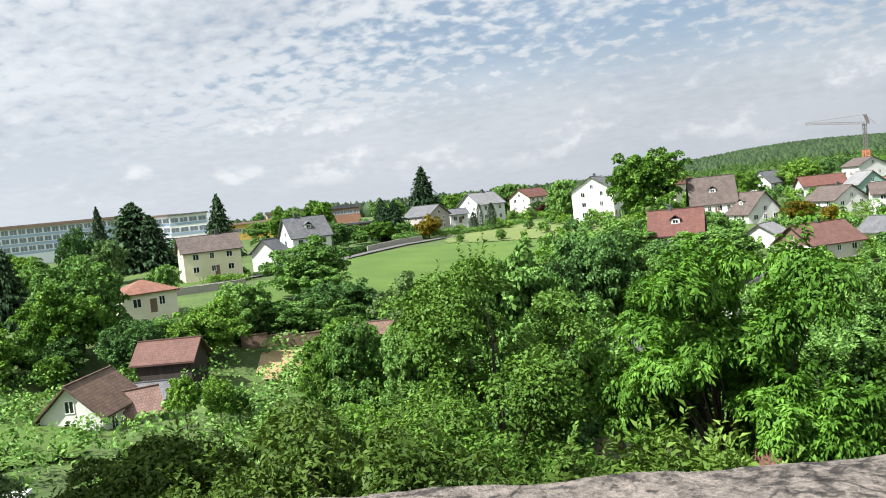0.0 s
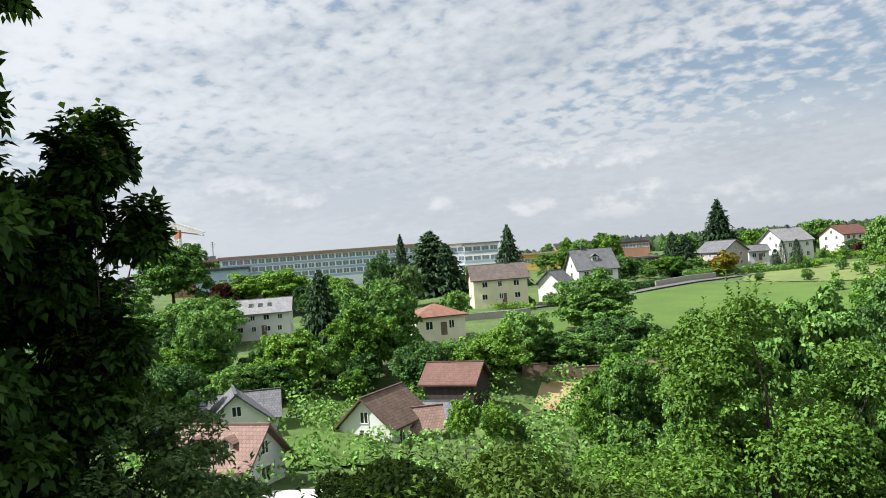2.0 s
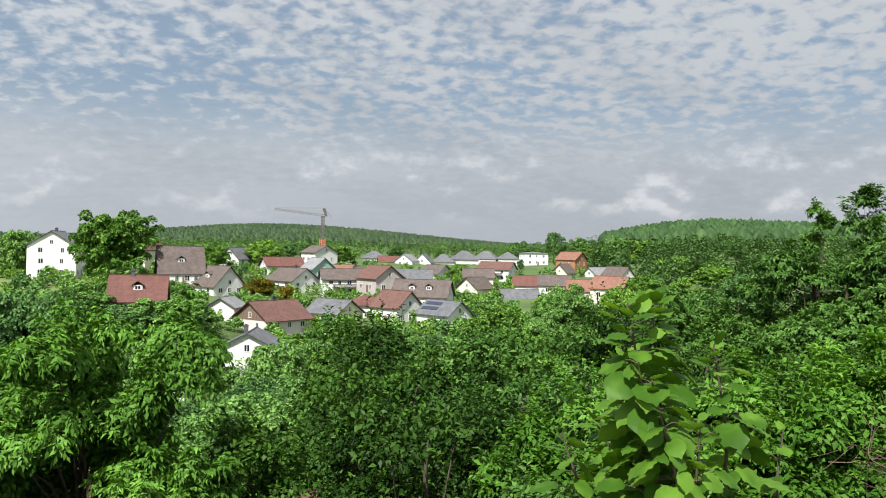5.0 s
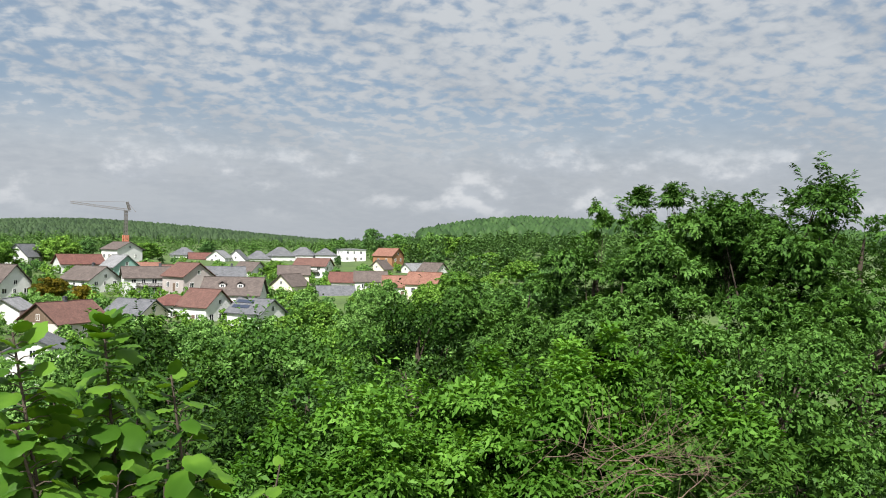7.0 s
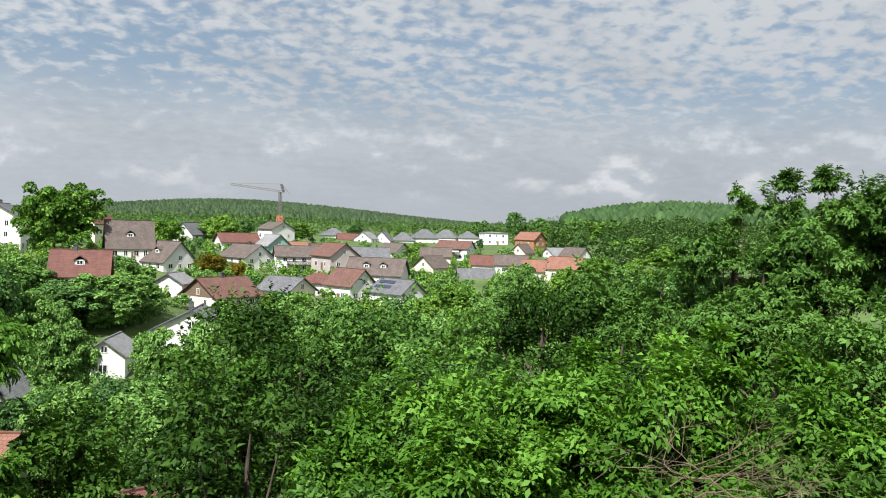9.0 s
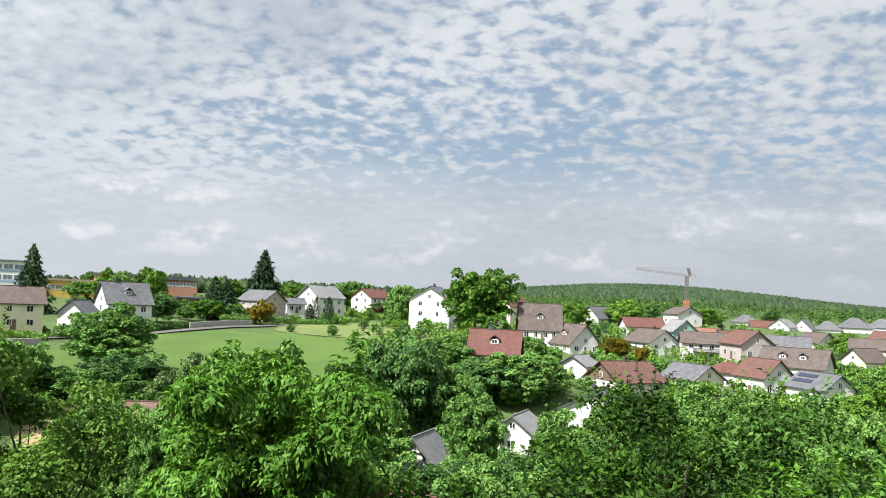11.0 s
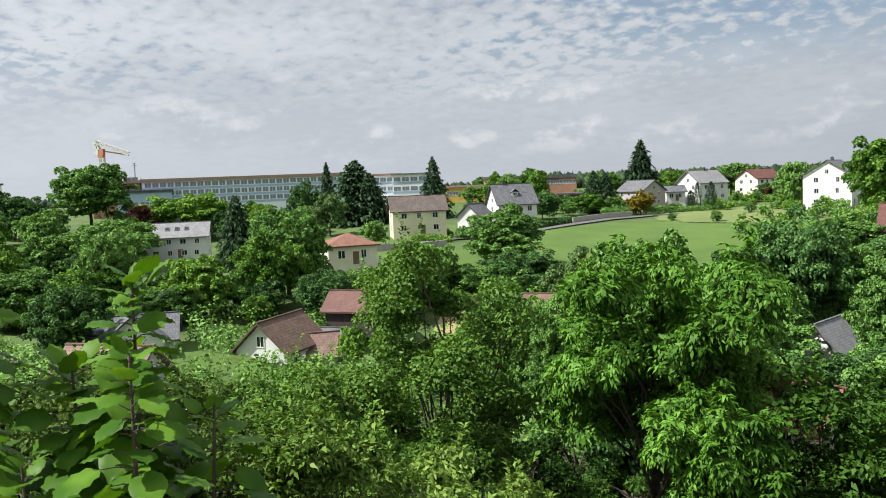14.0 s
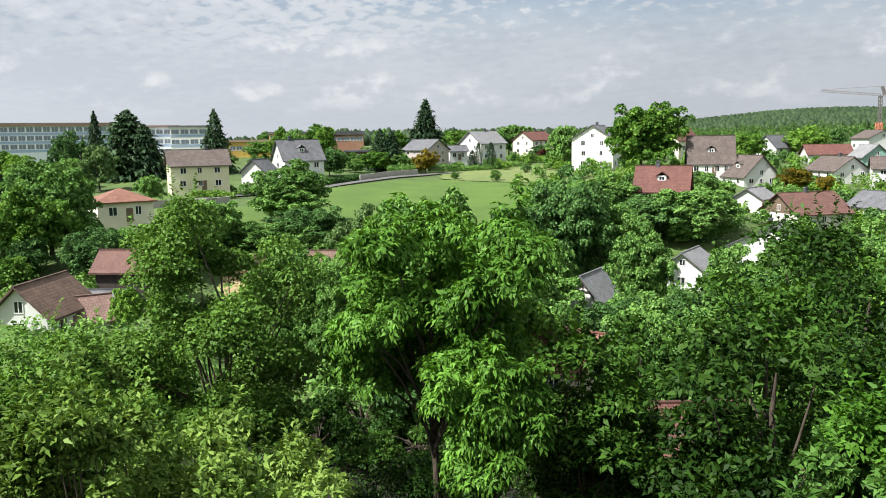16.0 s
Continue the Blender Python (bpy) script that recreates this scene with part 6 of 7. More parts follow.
# ---- plants near the terrace ----
def near_crown(name, label, x, y, top, width, deep, tone, count, leaf, ratio=0.5, clumps=70, seed=1, droop=0.2, cluster=1, spread=0.0, radius=(0.15, 0.30), category="tree", lobes=16, limbs=9, sprigs=70, core=140):
    """A tree or bush near the terrace. cluster: leaflets on each leaf stalk, drooping by spread."""
    rng = np.random.default_rng(seed)
    z = floor_at(x, y) - 0.2
    root = empty(name, x, y, z)
    tagged(root, label, category)
    h = top - z
    clumps = int(clumps * 1.5)
    cen, size, mid_, big = lobed_clumps(rng, lobes, clumps, (width / 2, width / 2, deep / 2), radius, (0.45, 0.88), (0.22, 0.42))
    cen[:, 2] += h - deep / 2
    mid_[:, 2] += h - deep / 2
    k = rng.choice(clumps, count, p=size**2 / (size**2).sum())
    at_, along, face = dome_leaves(rng, cen, size, k, 0.4, droop)
    along = along + (at_ - cen[k]) / size[k, None] * 0.4
    along /= np.linalg.norm(along, axis=1, keepdims=True)
    if sprigs:
        # upright shoots that stand out of the clumps
        m = rng.choice(clumps, sprigs)
        sd = unit_rows(rng, sprigs) * [0.6, 0.6, 0] + [0, 0, 1]
        start = cen[m] + unit_rows(rng, sprigs) * size[m, None] * [0.6, 0.6, 0.3]
        j = np.repeat(np.arange(sprigs), 16)
        f = np.tile(np.linspace(0.2, 1, 16), sprigs)[:, None]
        reach = (size[m] * 1.25 + leaf * 2)[j, None]
        at2 = start[j] + sd[j] * reach * f
        al2 = sd[j] * 0.6 + unit_rows(rng, len(j)) * [1, 1, 0.3]
        at_, along = np.concatenate([at_, at2]), np.concatenate([along, al2 / np.linalg.norm(al2, axis=1, keepdims=True)])
        face = np.concatenate([face, unit_rows(rng, len(j)) * 0.4 + [0, 0, 1]])
    d = along
    if cluster > 1:
        stalk = leaf * 1.6
        side = np.cross(along, face)
        side /= np.linalg.norm(side, axis=1, keepdims=True) + 1e-9
        parts_, faces_, dirs_ = [], [], []
        for c in range(cluster):
            f = (c // 2 + 0.6) / (cluster / 2 + 0.4)
            sgn = 0 if c == cluster - 1 else (1 if c % 2 else -1)
            parts_.append(at_ + along * stalk * f - np.array([0, 0, 1]) * stalk * spread * f * f)
            dirs_.append(along * 0.6 + side * sgn * 0.9 - np.array([0, 0, spread]) + rng.normal(size=d.shape) * 0.12)
            faces_.append(face + side * sgn * 0.3)
        at_, along, face = np.concatenate(parts_), np.concatenate(dirs_), np.concatenate(faces_)
    ln = leaf * 1.22 * rng.uniform(0.6, 1.3, len(at_))
    v, q = blades(at_, along, face, ln, ln * ratio, 0.18, 0.22)
    if core:
        v, q = join((v, q), core_blades(rng, mid_, big, core))
    c = finish("crown", array_mesh("crown", v, q), LEAF[tone], root)
    tagged(c, kind="stuff")
    paths = [[((0, 0, -0.3), width * 0.028), ((width * 0.02, 0, h * 0.35), width * 0.022), ((0, width * 0.02, h * 0.7), width * 0.012), ((0, 0, h * 0.8), width * 0.004)]]
    pick = rng.choice(clumps, min(limbs + 16, clumps), replace=False)
    for n_, i in enumerate(pick):
        s = rng.uniform(0.3, 0.75)
        base = np.array([0, 0, max(h - deep, 0) * 0.8 + s * (h - max(h - deep, 0)) * 0.6])
        tip = cen[i]
        mid = (base + tip) / 2 + rng.normal(0, 0.03, 3) * width + [0, 0, 0.04 * width]
        paths.append([(base, width * 0.010), (mid, width * 0.006), (tip, width * 0.002)])
    finish("trunk", array_mesh("trunk", *tubes(paths)), BARK, root, smooth=True)
    return root


near_crown('walnut_tree', 'walnut tree with drooping bright green leaflets', 5.70, 13.30, -0.78, 3.8, 5.2, 'walnut', 9800, 0.108, 0.38, 60, 11, 0.35, 7, 0.55, category='tree')
near_crown('walnut_tree', 'lower walnut limb with drooping leaflets', 6.50, 11.25, -3.15, 1.6, 3.4, 'walnut', 3300, 0.104, 0.38, 22, 12, 0.4, 7, 0.6, category='tree')
near_crown('tree', 'young tree with small yellowish leaves', 1.78, 14.21, -0.35, 3.7, 7.4, 'olive', 46000, 0.072, 0.6, 120, 13, 0.2, 1, 0, category='tree')
near_crown('plum_bush', 'plum bush with narrow glossy leaves', -0.77, 12.39, -3.05, 4.4, 4.4, 'lime', 29000, 0.086, 0.45, 46, 15, 0.2, 1, 0, category='shrub')
near_crown('plum_bush', 'plum bush with narrow glossy leaves', -0.71, 6.87, -1.75, 3.0, 3.4, 'plum', 20300, 0.065, 0.45, 40, 56, 0.2, 1, 0, category='shrub')
near_crown('plum_bush', 'plum bush with narrow glossy leaves', -3.88, 10.64, -2.45, 2.6, 4.4, 'plum', 27550, 0.079, 0.45, 46, 16, 0.2, 1, 0, category='shrub')
near_crown('plum_bush', 'plum bush with upright shoots', -0.45, 10.13, -2.62, 3.4, 3.8, 'plum', 26100, 0.079, 0.45, 46, 17, 0.2, 1, 0, category='shrub')
near_crown('plum_bush', 'plum bush with upright shoots', -2.80, 9.89, -2.39, 3.4, 3.8, 'plum', 26100, 0.079, 0.45, 46, 18, 0.2, 1, 0, category='shrub')
near_crown('plum_bush', 'plum bush with upright shoots', 0.76, 9.04, -2.25, 3.0, 3.4, 'olive', 20300, 0.072, 0.45, 36, 46, 0.2, 1, 0, category='shrub')
near_crown('shrub', 'light green shrub behind the parapet', 2.07, 5.69, -1.98, 1.7, 2.6, 'lit_plum', 8200, 0.075, 0.42, 26, 19, 0.2, 1, 0, category='shrub')
near_crown('shrub', 'light green shrub behind the parapet', 1.28, 5.97, -2.09, 1.3, 2.4, 'plum', 6700, 0.075, 0.45, 26, 20, 0.2, 1, 0, category='shrub')
near_crown('shrub', 'leafy shrub behind the parapet', -1.26, 6.80, -2.14, 2.4, 2.6, 'plum', 13050, 0.065, 0.45, 30, 21, 0.2, 1, 0, category='shrub')
near_crown('shrub', 'leafy shrub behind the parapet', -2.28, 6.82, -2.10, 1.8, 2.6, 'plum', 13050, 0.065, 0.45, 30, 47, 0.2, 1, 0, category='shrub')
near_crown('shrub', 'bright shrub below the terrace', 3.17, 7.15, -2.64, 2.3, 3.4, 'lit_plum', 13500, 0.076, 0.45, 34, 22, 0.2, 1, 0, category='shrub')
near_crown('shrub', 'bright shrub below the terrace', 2.28, 6.55, -2.82, 2.2, 3.0, 'lit_plum', 11500, 0.076, 0.45, 34, 48, 0.2, 1, 0, category='shrub')
near_crown('shrub', 'leafy shrub below the terrace', 0.33, 9.04, -2.71, 3.0, 3.6, 'lime', 17400, 0.079, 0.45, 34, 49, 0.2, 1, 0, category='shrub')
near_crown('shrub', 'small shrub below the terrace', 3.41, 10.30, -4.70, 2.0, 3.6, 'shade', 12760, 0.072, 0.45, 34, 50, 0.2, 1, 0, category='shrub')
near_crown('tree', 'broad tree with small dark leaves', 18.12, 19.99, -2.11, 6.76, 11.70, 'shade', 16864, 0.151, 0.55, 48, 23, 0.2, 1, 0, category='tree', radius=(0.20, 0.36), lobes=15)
near_crown('tree', 'young tree below the terrace with dark-coloured leaves', 8.78, 12.18, -3.98, 2.6, 5.0, 'deep', 15000, 0.095, 0.5, 40, 24, 0.2, 1, 0, category='tree')
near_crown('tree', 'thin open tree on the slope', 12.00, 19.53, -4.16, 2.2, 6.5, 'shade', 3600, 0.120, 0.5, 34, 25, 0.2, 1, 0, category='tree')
near_crown('tree', 'bright tree at the edge of the slope', 9.42, 5.77, -2.86, 1.8, 3.6, 'ash', 9000, 0.086, 0.5, 30, 51, 0.2, 1, 0, category='tree')
near_crown('hornbeam', 'bright yellow-green spreading hornbeam shrub', 12.12, 7.07, -2.65, 3.27, 3.6, 'hornbeam', 5200, 0.115, 0.5, 34, 29, 0.1, 3, 0.15, category='shrub')
near_crown('hornbeam', 'bright yellow-green spreading hornbeam shrub', 13.68, 6.32, -2.29, 3.61, 4.2, 'hornbeam', 5600, 0.115, 0.5, 34, 30, 0.1, 3, 0.15, category='shrub')
near_crown('hornbeam', 'bright yellow-green spreading hornbeam shrub', 14.77, 5.04, -1.94, 3.62, 4.6, 'hornbeam', 5600, 0.115, 0.5, 34, 31, 0.1, 3, 0.15, category='shrub')
near_crown('hornbeam', 'bright yellow-green spreading hornbeam shrub', 15.68, 3.81, -2.07, 3.40, 4.6, 'hornbeam', 5000, 0.115, 0.5, 34, 52, 0.1, 3, 0.15, category='shrub')
near_crown('hornbeam', 'bright yellow-green spreading hornbeam shrub', 15.99, 2.39, -2.30, 2.94, 4.4, 'hornbeam', 4200, 0.115, 0.5, 34, 27, 0.1, 3, 0.15, category='shrub')
near_crown('hornbeam', 'bright yellow-green spreading hornbeam shrub', 13.51, 7.17, -3.44, 3.98, 3.4, 'ash', 5200, 0.115, 0.5, 34, 28, 0.1, 3, 0.15, category='shrub')
near_crown('hornbeam', 'bright yellow-green spreading hornbeam shrub', 14.67, 5.36, -3.38, 4.28, 3.4, 'hornbeam', 5200, 0.115, 0.5, 34, 62, 0.1, 3, 0.15, category='shrub')
near_crown('hornbeam', 'bright yellow-green spreading hornbeam shrub', 12.33, 8.55, -3.54, 2.81, 3.0, 'ash', 3600, 0.115, 0.5, 34, 63, 0.1, 3, 0.15, category='shrub')
near_crown('hornbeam', 'slender upright hornbeam shoot with bright leaves', 15.25, 4.56, -1.49, 0.69, 2.4, 'hornbeam', 330, 0.115, 0.5, 34, 70, 0.1, 3, 0.15, category='shrub', lobes=7, sprigs=20, core=0, limbs=4)
near_crown('hornbeam', 'slender upright hornbeam shoot with bright leaves', 15.53, 3.58, -1.38, 0.69, 2.4, 'hornbeam', 330, 0.115, 0.5, 34, 71, 0.1, 3, 0.15, category='shrub', lobes=7, sprigs=20, core=0, limbs=4)
near_crown('hornbeam', 'slender upright hornbeam shoot with bright leaves', 15.79, 2.38, -1.63, 0.69, 2.4, 'hornbeam', 330, 0.115, 0.5, 34, 72, 0.1, 3, 0.15, category='shrub', lobes=7, sprigs=20, core=0, limbs=4)
near_crown('hornbeam', 'slender upright hornbeam shoot with bright leaves', 14.81, 5.76, -1.91, 0.69, 2.4, 'hornbeam', 330, 0.115, 0.5, 34, 73, 0.1, 3, 0.15, category='shrub', lobes=7, sprigs=20, core=0, limbs=4)
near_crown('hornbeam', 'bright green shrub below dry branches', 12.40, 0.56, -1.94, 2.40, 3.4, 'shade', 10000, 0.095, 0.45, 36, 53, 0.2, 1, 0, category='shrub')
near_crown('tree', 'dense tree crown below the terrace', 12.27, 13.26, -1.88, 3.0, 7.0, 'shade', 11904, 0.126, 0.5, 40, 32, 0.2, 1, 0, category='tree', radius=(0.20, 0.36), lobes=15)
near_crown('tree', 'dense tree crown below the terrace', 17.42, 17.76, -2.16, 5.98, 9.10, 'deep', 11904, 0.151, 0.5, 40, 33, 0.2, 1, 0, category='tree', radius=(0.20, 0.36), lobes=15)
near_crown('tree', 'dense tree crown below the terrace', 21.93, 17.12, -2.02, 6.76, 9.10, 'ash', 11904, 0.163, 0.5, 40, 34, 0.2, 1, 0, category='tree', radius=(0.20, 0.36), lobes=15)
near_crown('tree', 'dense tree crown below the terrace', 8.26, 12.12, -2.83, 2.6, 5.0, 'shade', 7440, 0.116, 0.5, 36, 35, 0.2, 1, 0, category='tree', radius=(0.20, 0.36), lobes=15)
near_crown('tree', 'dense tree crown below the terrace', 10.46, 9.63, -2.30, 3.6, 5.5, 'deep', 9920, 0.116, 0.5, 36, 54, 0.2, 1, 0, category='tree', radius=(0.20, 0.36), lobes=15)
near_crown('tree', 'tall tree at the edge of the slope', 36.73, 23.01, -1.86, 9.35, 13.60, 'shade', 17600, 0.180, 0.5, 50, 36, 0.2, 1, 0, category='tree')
near_crown('ash_tree', 'ash tree with feathery leaf sprays', 42.59, 19.53, 0.35, 8.0, 21.60, 'ash', 8000, 0.209, 0.38, 72, 37, 0, 9, 0.25, category='tree')
near_crown('ash_tree', 'ash tree with feathery leaf sprays', 41.20, 20.60, -0.60, 8.40, 19.00, 'ash', 8000, 0.200, 0.38, 72, 64, 0, 9, 0.25, category='tree')
near_crown('ash_tree', 'ash tree with feathery leaf sprays', 40.60, 13.20, 1.60, 9.00, 20.00, 'ash', 8000, 0.200, 0.38, 72, 65, 0, 9, 0.25, category='tree')
near_crown('ash_tree', 'ash tree with feathery leaf sprays', 41.96, 15.25, 2.51, 8.16, 21.60, 'ash', 7360, 0.190, 0.38, 68, 38, 0, 9, 0.25, category='tree')
near_crown('ash_tree', 'ash tree with feathery leaf sprays', 43.45, 11.32, 4.79, 8.64, 21.60, 'ash', 8000, 0.190, 0.38, 72, 39, 0, 9, 0.25, category='tree')
near_crown('ash_tree', 'ash tree with feathery leaf sprays', 44.63, 6.78, 5.63, 10.56, 22.80, 'ash', 8640, 0.190, 0.38, 80, 40, 0, 9, 0.25, category='tree')
near_crown('ash_tree', 'ash tree with feathery leaf sprays', 45.25, 2.82, 4.31, 10.56, 22.80, 'ash', 8640, 0.190, 0.38, 80, 55, 0, 9, 0.25, category='tree')
near_crown('ash_tree', 'slender ash shoot with feathery leaf sprays', 41.31, 14.87, 3.37, 1.20, 6.24, 'ash', 500, 0.162, 0.38, 14, 75, 0, 9, 0.25, category='tree', lobes=7, sprigs=20, core=0)
near_crown('ash_tree', 'slender ash shoot with feathery leaf sprays', 42.01, 12.74, 3.32, 1.32, 6.24, 'ash', 500, 0.162, 0.38, 14, 74, 0, 9, 0.25, category='tree', lobes=7, sprigs=20, core=0)
near_crown('ash_tree', 'slender ash shoot with feathery leaf sprays', 43.40, 11.41, 3.43, 2.16, 6.24, 'ash', 500, 0.162, 0.38, 14, 74, 0, 9, 0.25, category='tree', lobes=7, sprigs=20, core=0)
near_crown('ash_tree', 'slender ash shoot with feathery leaf sprays', 44.58, 9.04, 3.21, 2.40, 6.24, 'ash', 500, 0.162, 0.38, 14, 70, 0, 9, 0.25, category='tree', lobes=7, sprigs=20, core=0)
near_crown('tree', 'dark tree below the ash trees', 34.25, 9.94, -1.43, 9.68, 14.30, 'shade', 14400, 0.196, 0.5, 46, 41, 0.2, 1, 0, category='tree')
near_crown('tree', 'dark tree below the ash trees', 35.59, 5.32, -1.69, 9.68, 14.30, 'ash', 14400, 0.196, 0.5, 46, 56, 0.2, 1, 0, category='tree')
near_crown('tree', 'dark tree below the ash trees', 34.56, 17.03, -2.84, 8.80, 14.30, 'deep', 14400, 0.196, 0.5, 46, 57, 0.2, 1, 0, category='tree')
# shrubs added to fill a pale gap, their leaves coloured for deep shade
near_crown('shrub', 'added shrub under a walnut tree, leaves coloured dark for shade', 5.48, 14.32, -6.22, 3.2, 3.6, 'shade', 13050, 0.072, 0.45, 36, 61, 0.2, 1, 0, category='shrub')
near_crown('shrub', 'added wide shrub on the wooded slope, leaves coloured dark for shade', 4.06, 46.13, -15.39, 7.0, 5.0, 'deep', 9000, 0.20, 0.5, 40, 80, 0.2, 1, 0, category='shrub')
near_crown('shrub', 'added wide shrub on the wooded slope, leaves coloured dark for shade', 7.27, 42.32, -15.41, 7.0, 5.0, 'deep', 9000, 0.20, 0.5, 40, 81, 0.2, 1, 0, category='shrub')
near_crown('shrub', 'added wide shrub on the wooded slope, leaves coloured dark for shade', 1.60, 41.31, -14.31, 7.0, 5.0, 'deep', 9000, 0.20, 0.5, 40, 82, 0.2, 1, 0, category='shrub')
near_crown('elder_bush', 'elder bush with pale spiky shoots', -6.21, 9.39, -1.49, 2.4, 4.0, 'pale', 8000, 0.080, 0.4, 26, 43, 0.2, 1, 0, category='shrub')
near_crown('elder_bush', 'grey-green bush below the chestnut', -7.57, 9.62, -1.26, 3.0, 4.4, 'pale', 9000, 0.080, 0.4, 30, 44, 0.2, 1, 0, category='shrub')
near_crown('chestnut_tree', 'horse chestnut with palmate leaves coloured dark for backlight', -9.45, 7.49, 5.0, 5.8, 9.8, 'chestnut', 16000, 0.150, 0.5, 110, 42, 0.0, 5, 0.25, radius=(0.10, 0.2), lobes=30)
# bough and lower crown of the same chestnut, built as separate trees
near_crown('chestnut_tree', 'bough of the large horse chestnut, built as a separate slender tree', -7.39, 9.76, 2.41, 1.5, 4.2, 'chestnut', 5400, 0.140, 0.5, 44, 58, 0.0, 5, 0.25, radius=(0.16, 0.28), lobes=7)
near_crown('chestnut_tree', 'lower crown of the large horse chestnut, built as a separate tree', -8.36, 9.47, 0.97, 3.7, 6.5, 'chestnut', 11000, 0.150, 0.5, 60, 59, 0.0, 5, 0.25, radius=(0.12, 0.22), lobes=16)


def flower_candles(tree_, count, seed):
    """Upright pale flower spikes on the outside of a chestnut crown."""
    rng = np.random.default_rng(seed)
    crown = next(c for c in tree_.children if c.name.startswith("crown"))
    co = np.empty(len(crown.data.vertices) * 3, np.float32)
    crown.data.vertices.foreach_get("co", co)
    co = co.reshape(-1, 3)
    mid = co.mean(0)
    out = (co - mid) / (co.std(0) + 1e-6)
    towards = -np.array(tree_.matrix_basis.translation[:2])
    towards = towards / np.linalg.norm(towards)
    pool = np.nonzero((np.linalg.norm(out, axis=1) > 1.75) & (out[:, :2] @ towards > -0.3))[0]
    n, turns = 9, 7
    shape_v, shape_q = [], []
    for ring in range(n):
        f = ring / (n - 1)
        at_ = np.array([0, 0, 0.17 * f])
        for k in range(turns):
            a = k * 6.283 / turns + ring * 0.5
            d = np.array([math.cos(a), math.sin(a), 0.45])
            v, q = blades(at_[None], d[None], np.array([[0, 0, 1.0]]), 0.042 * (1.15 - f), 0.03 * (1.15 - f))
            shape_q.append(q + 4 * len(shape_v)), shape_v.append(v)
    me = array_mesh("flower_candle", np.concatenate(shape_v), np.concatenate(shape_q))
    me.materials.append(FLOWER)
    for i in rng.choice(pool, count, replace=False):
        ob = new("flower_candle", me)
        ob.parent = tree_
        ob.matrix_basis = Matrix.LocRotScale(Vector(co[i]), Euler((rng.normal(0, 0.2), rng.normal(0, 0.2), rng.uniform(0, 6))), None)


chestnuts = [o for o in scene.collection.objects if o.name.startswith("chestnut_tree") and not o.parent]
for k_, o_ in enumerate(chestnuts):
    flower_candles(o_, (60, 10, 26)[k_], k_ + 3)


def broad_leaf():
    """One large rounded leaf with a drawn-out tip, its root at the origin and its tip along x, pleated along the side veins."""
    outline = [(0.0, 0.0), (-0.05, 0.14), (0.02, 0.28), (0.14, 0.37), (0.27, 0.43), (0.40, 0.445), (0.53, 0.44), (0.65, 0.40), (0.75, 0.32), (0.83, 0.20), (0.90, 0.09), (1.0, 0.0)]
    bm = bmesh.new()
    rib = [bm.verts.new((x, 0, -0.30 * x * x)) for x, _ in outline]
    for s in (-1, 1):
        rim, mid = [], []
        for i, (x, y) in enumerate(outline):
            pleat = 0.022 * (-1) ** i
            rim.append(bm.verts.new((x + pleat * 0.6, s * y, 0.30 * y - 0.75 * y * y - 0.32 * x * x + pleat)) if y else rib[i])
            mid.append(bm.verts.new((x, s * y * 0.55, 0.19 * y - 0.22 * y * y - 0.31 * x * x + pleat * 0.6)) if y else rib[i])
        for inner, outer in ((rib, mid), (mid, rim)):
            for i in range(len(outline) - 1):
                ring = [inner[i], inner[i + 1], outer[i + 1], outer[i]]
                ring = [v for k, v in enumerate(ring) if v not in ring[:k]]
                if len(ring) > 2:
                    bm.faces.new(ring if s > 0 else ring[::-1])
    me = bpy.data.meshes.new("leaf")
    bm.to_mesh(me)
    bm.free()
    me.polygons.foreach_set("use_smooth", [True] * len(me.polygons))
    return me


def shoots(name, label, stems, seed):
    """Upright stems with large leaves on short stalks, each leaf a piece of its own; a stem is (foot, tip, leaves, leaf length)."""
    rng = np.random.default_rng(seed)
    root = empty(name, 0, 0, 0)
    tagged(root, label, "shrub")
    me = broad_leaf()
    me.materials.append(LEAF["young"])
    for foot, tip, per, leaf in stems:
        foot, tip = np.array(foot), np.array(tip)
        low = np.array([*(foot[:2] + (foot - tip)[:2] * 2.0), floor_at(foot[0], foot[1]) - 0.1])
        mid = (foot + tip) / 2 + rng.normal(0, 0.035, 3)
        paths = [[(low, 0.016), (foot, 0.0085), (foot * 0.25 + mid * 0.5 + tip * 0.25, 0.006), (tip, 0.0028)]]
        for k in range(per):
            f = ((k + rng.uniform(0, 0.7)) / per) ** 0.85
            p = foot * (1 - f) ** 2 + 2 * mid * f * (1 - f) + tip * f * f
            a = k * 2.4 + rng.uniform(-0.6, 0.6)
            size = leaf * rng.uniform(0.7, 1.2) * (1.12 - 0.5 * f ** 3)
            reach = rng.uniform(0.015, 0.17) * (1.1 - 0.85 * f)
            spot = p + np.array([math.cos(a) * reach, math.sin(a) * reach, rng.uniform(0.1, 0.5) * reach])
            dip = rng.uniform(-0.1, 0.62) - 1.3 * max(0.0, f - 0.72) / 0.28
            paths.append([(p, 0.002), ((p + spot) / 2 + [0, 0, 0.006], 0.0016), (spot, 0.0013)])
            ob = new("leaf", me)
            ob.parent = root
            ob.matrix_basis = Matrix.LocRotScale(spot, Euler((rng.normal(0, 0.32), dip, a)), (size, size * rng.uniform(0.85, 1.1), size))
        finish("stem", array_mesh("stem", *tubes(paths, 5)), BARK, root, smooth=True)


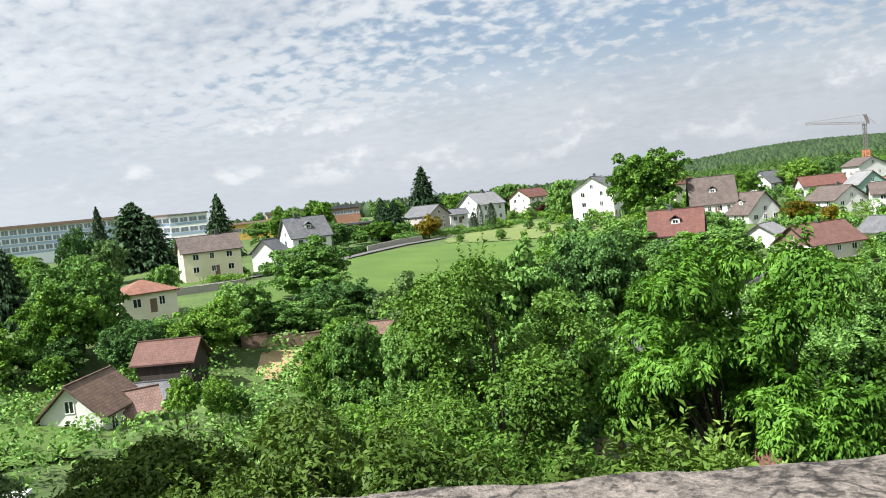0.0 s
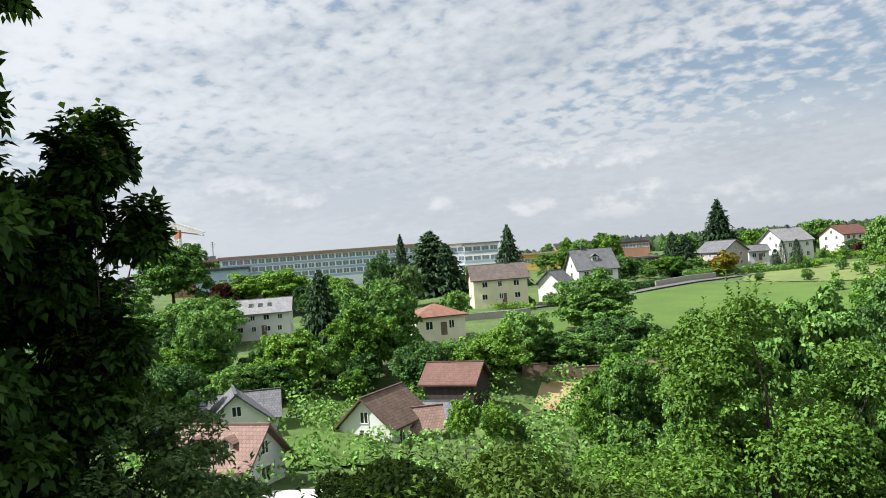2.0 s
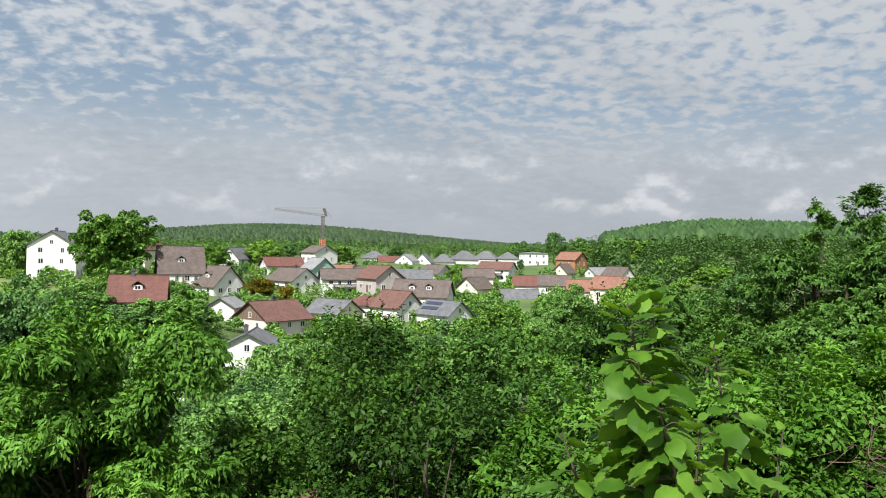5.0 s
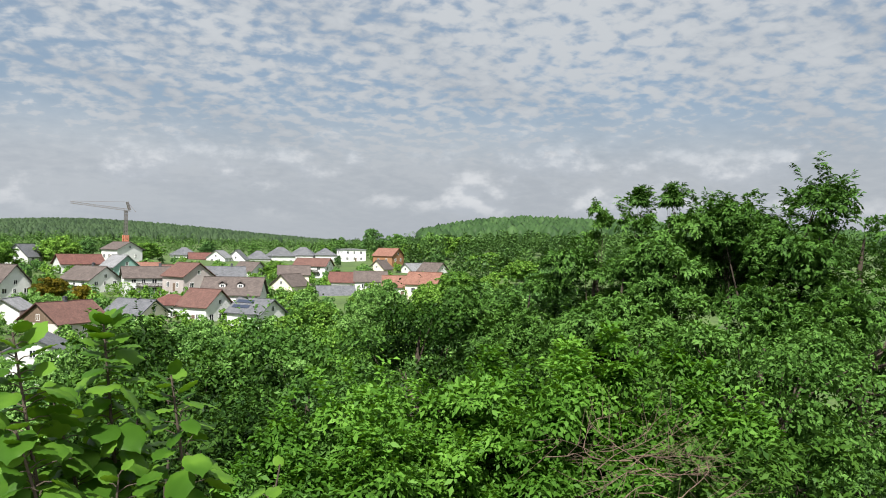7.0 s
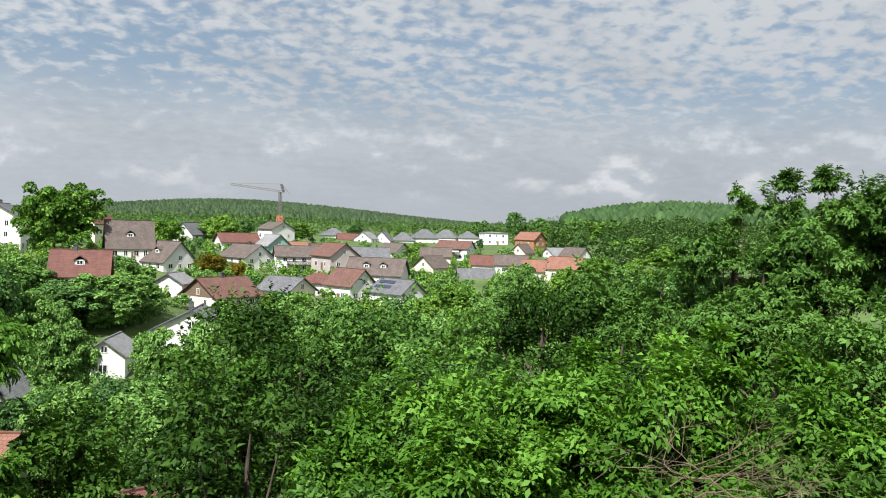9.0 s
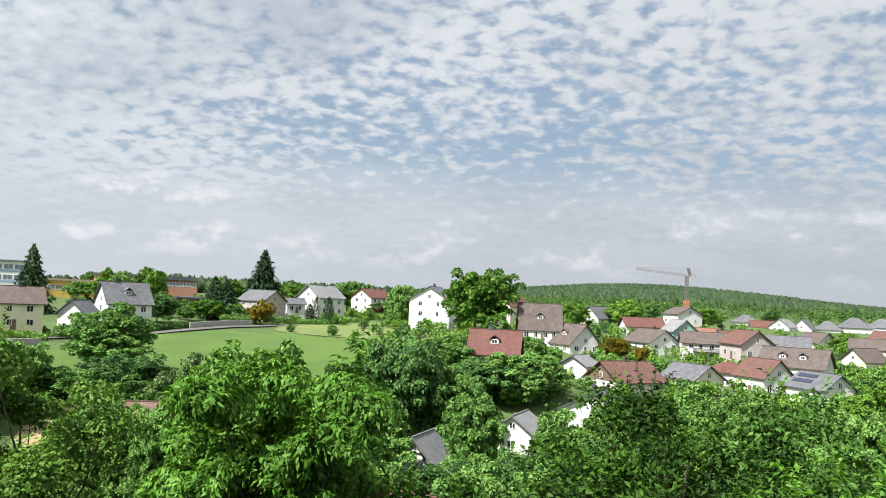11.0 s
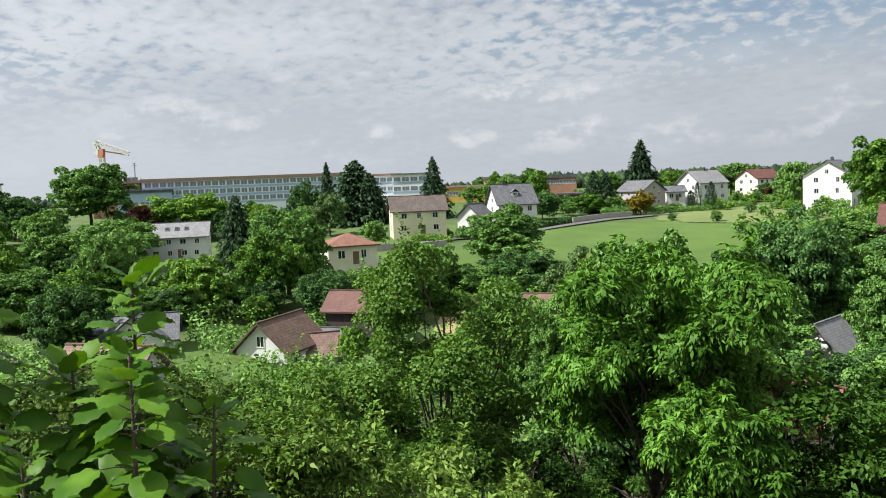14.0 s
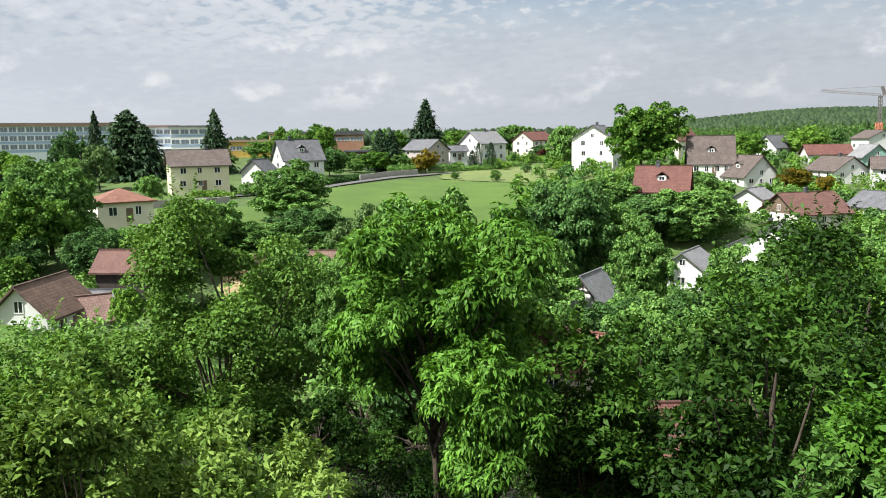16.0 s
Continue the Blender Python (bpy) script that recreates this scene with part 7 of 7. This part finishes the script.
LEAF["young"] = leafy("leaf_young", (0.024, 0.070, 0.008), (0.052, 0.130, 0.014), (0.125, 0.250, 0.030), patch=9.0, through_=0.32, rough=0.42)
shoots("hazel_shrub", "young hazel shoots with large pleated leaves", (
    ((3.02, 0.38, -1.02), (2.92, 0.49, -0.18), 77, 0.102),
    ((3.18, 0.48, -1.04), (3.10, 0.60, -0.40), 55, 0.102),
    ((3.30, 0.52, -1.02), (3.27, 0.62, -0.18), 82, 0.102),
    ((3.38, 0.38, -1.06), (3.37, 0.42, -0.34), 50, 0.092),
    ((2.96, 0.30, -1.06), (2.86, 0.36, -0.40), 42, 0.088),
    ((3.12, 0.36, -1.10), (3.14, 0.34, -0.58), 35, 0.092),
    ((3.42, 0.58, -1.10), (3.44, 0.68, -0.52), 37, 0.092),
    ((3.22, 0.62, -1.12), (3.12, 0.74, -0.62), 35, 0.088),
    ((2.90, 0.52, -1.12), (2.80, 0.66, -0.62), 32, 0.088),
    ((3.72, 0.30, -1.10), (3.74, 0.32, -0.68), 9, 0.088)), 51)


def dead_branches():
    rng = np.random.default_rng(8)
    root = empty("dead_branches", 10.9, 1.6, 0)
    tagged(root, "heap of dry brown branches over the shrubs", "branches")
    for k in range(15):
        a = rng.uniform(-0.7, 0.7) + (math.pi if k % 3 == 0 else 0) - 0.9
        p = np.array([rng.normal(0, 0.4), rng.normal(0, 0.4), -2.5 + rng.uniform(-0.2, 0.15)])
        path = []
        d = np.array([math.cos(a), math.sin(a), rng.uniform(-0.05, 0.3)])
        n = 9
        paths = []
        for i in range(n):
            path.append((p.copy(), 0.006 * (1 - i / n) + 0.0015))
            d = d + rng.normal(0, 0.22, 3) * [1, 1, 0.7]
            d /= np.linalg.norm(d)
            if i > 1:
                t = d + rng.normal(0, 0.8, 3)
                for _ in range(2):
                    t2 = t + rng.normal(0, 0.5, 3)
                    paths.append([(p.copy(), 0.003), (p + t2 * 0.12, 0.002), (p + t2 * 0.22 + [0, 0, 0.03], 0.0012)])
            p = p + d * 0.14
        tagged(finish("branch", array_mesh("branch", *tubes([path] + paths, 5)), TWIG, root), kind="stuff")


dead_branches()
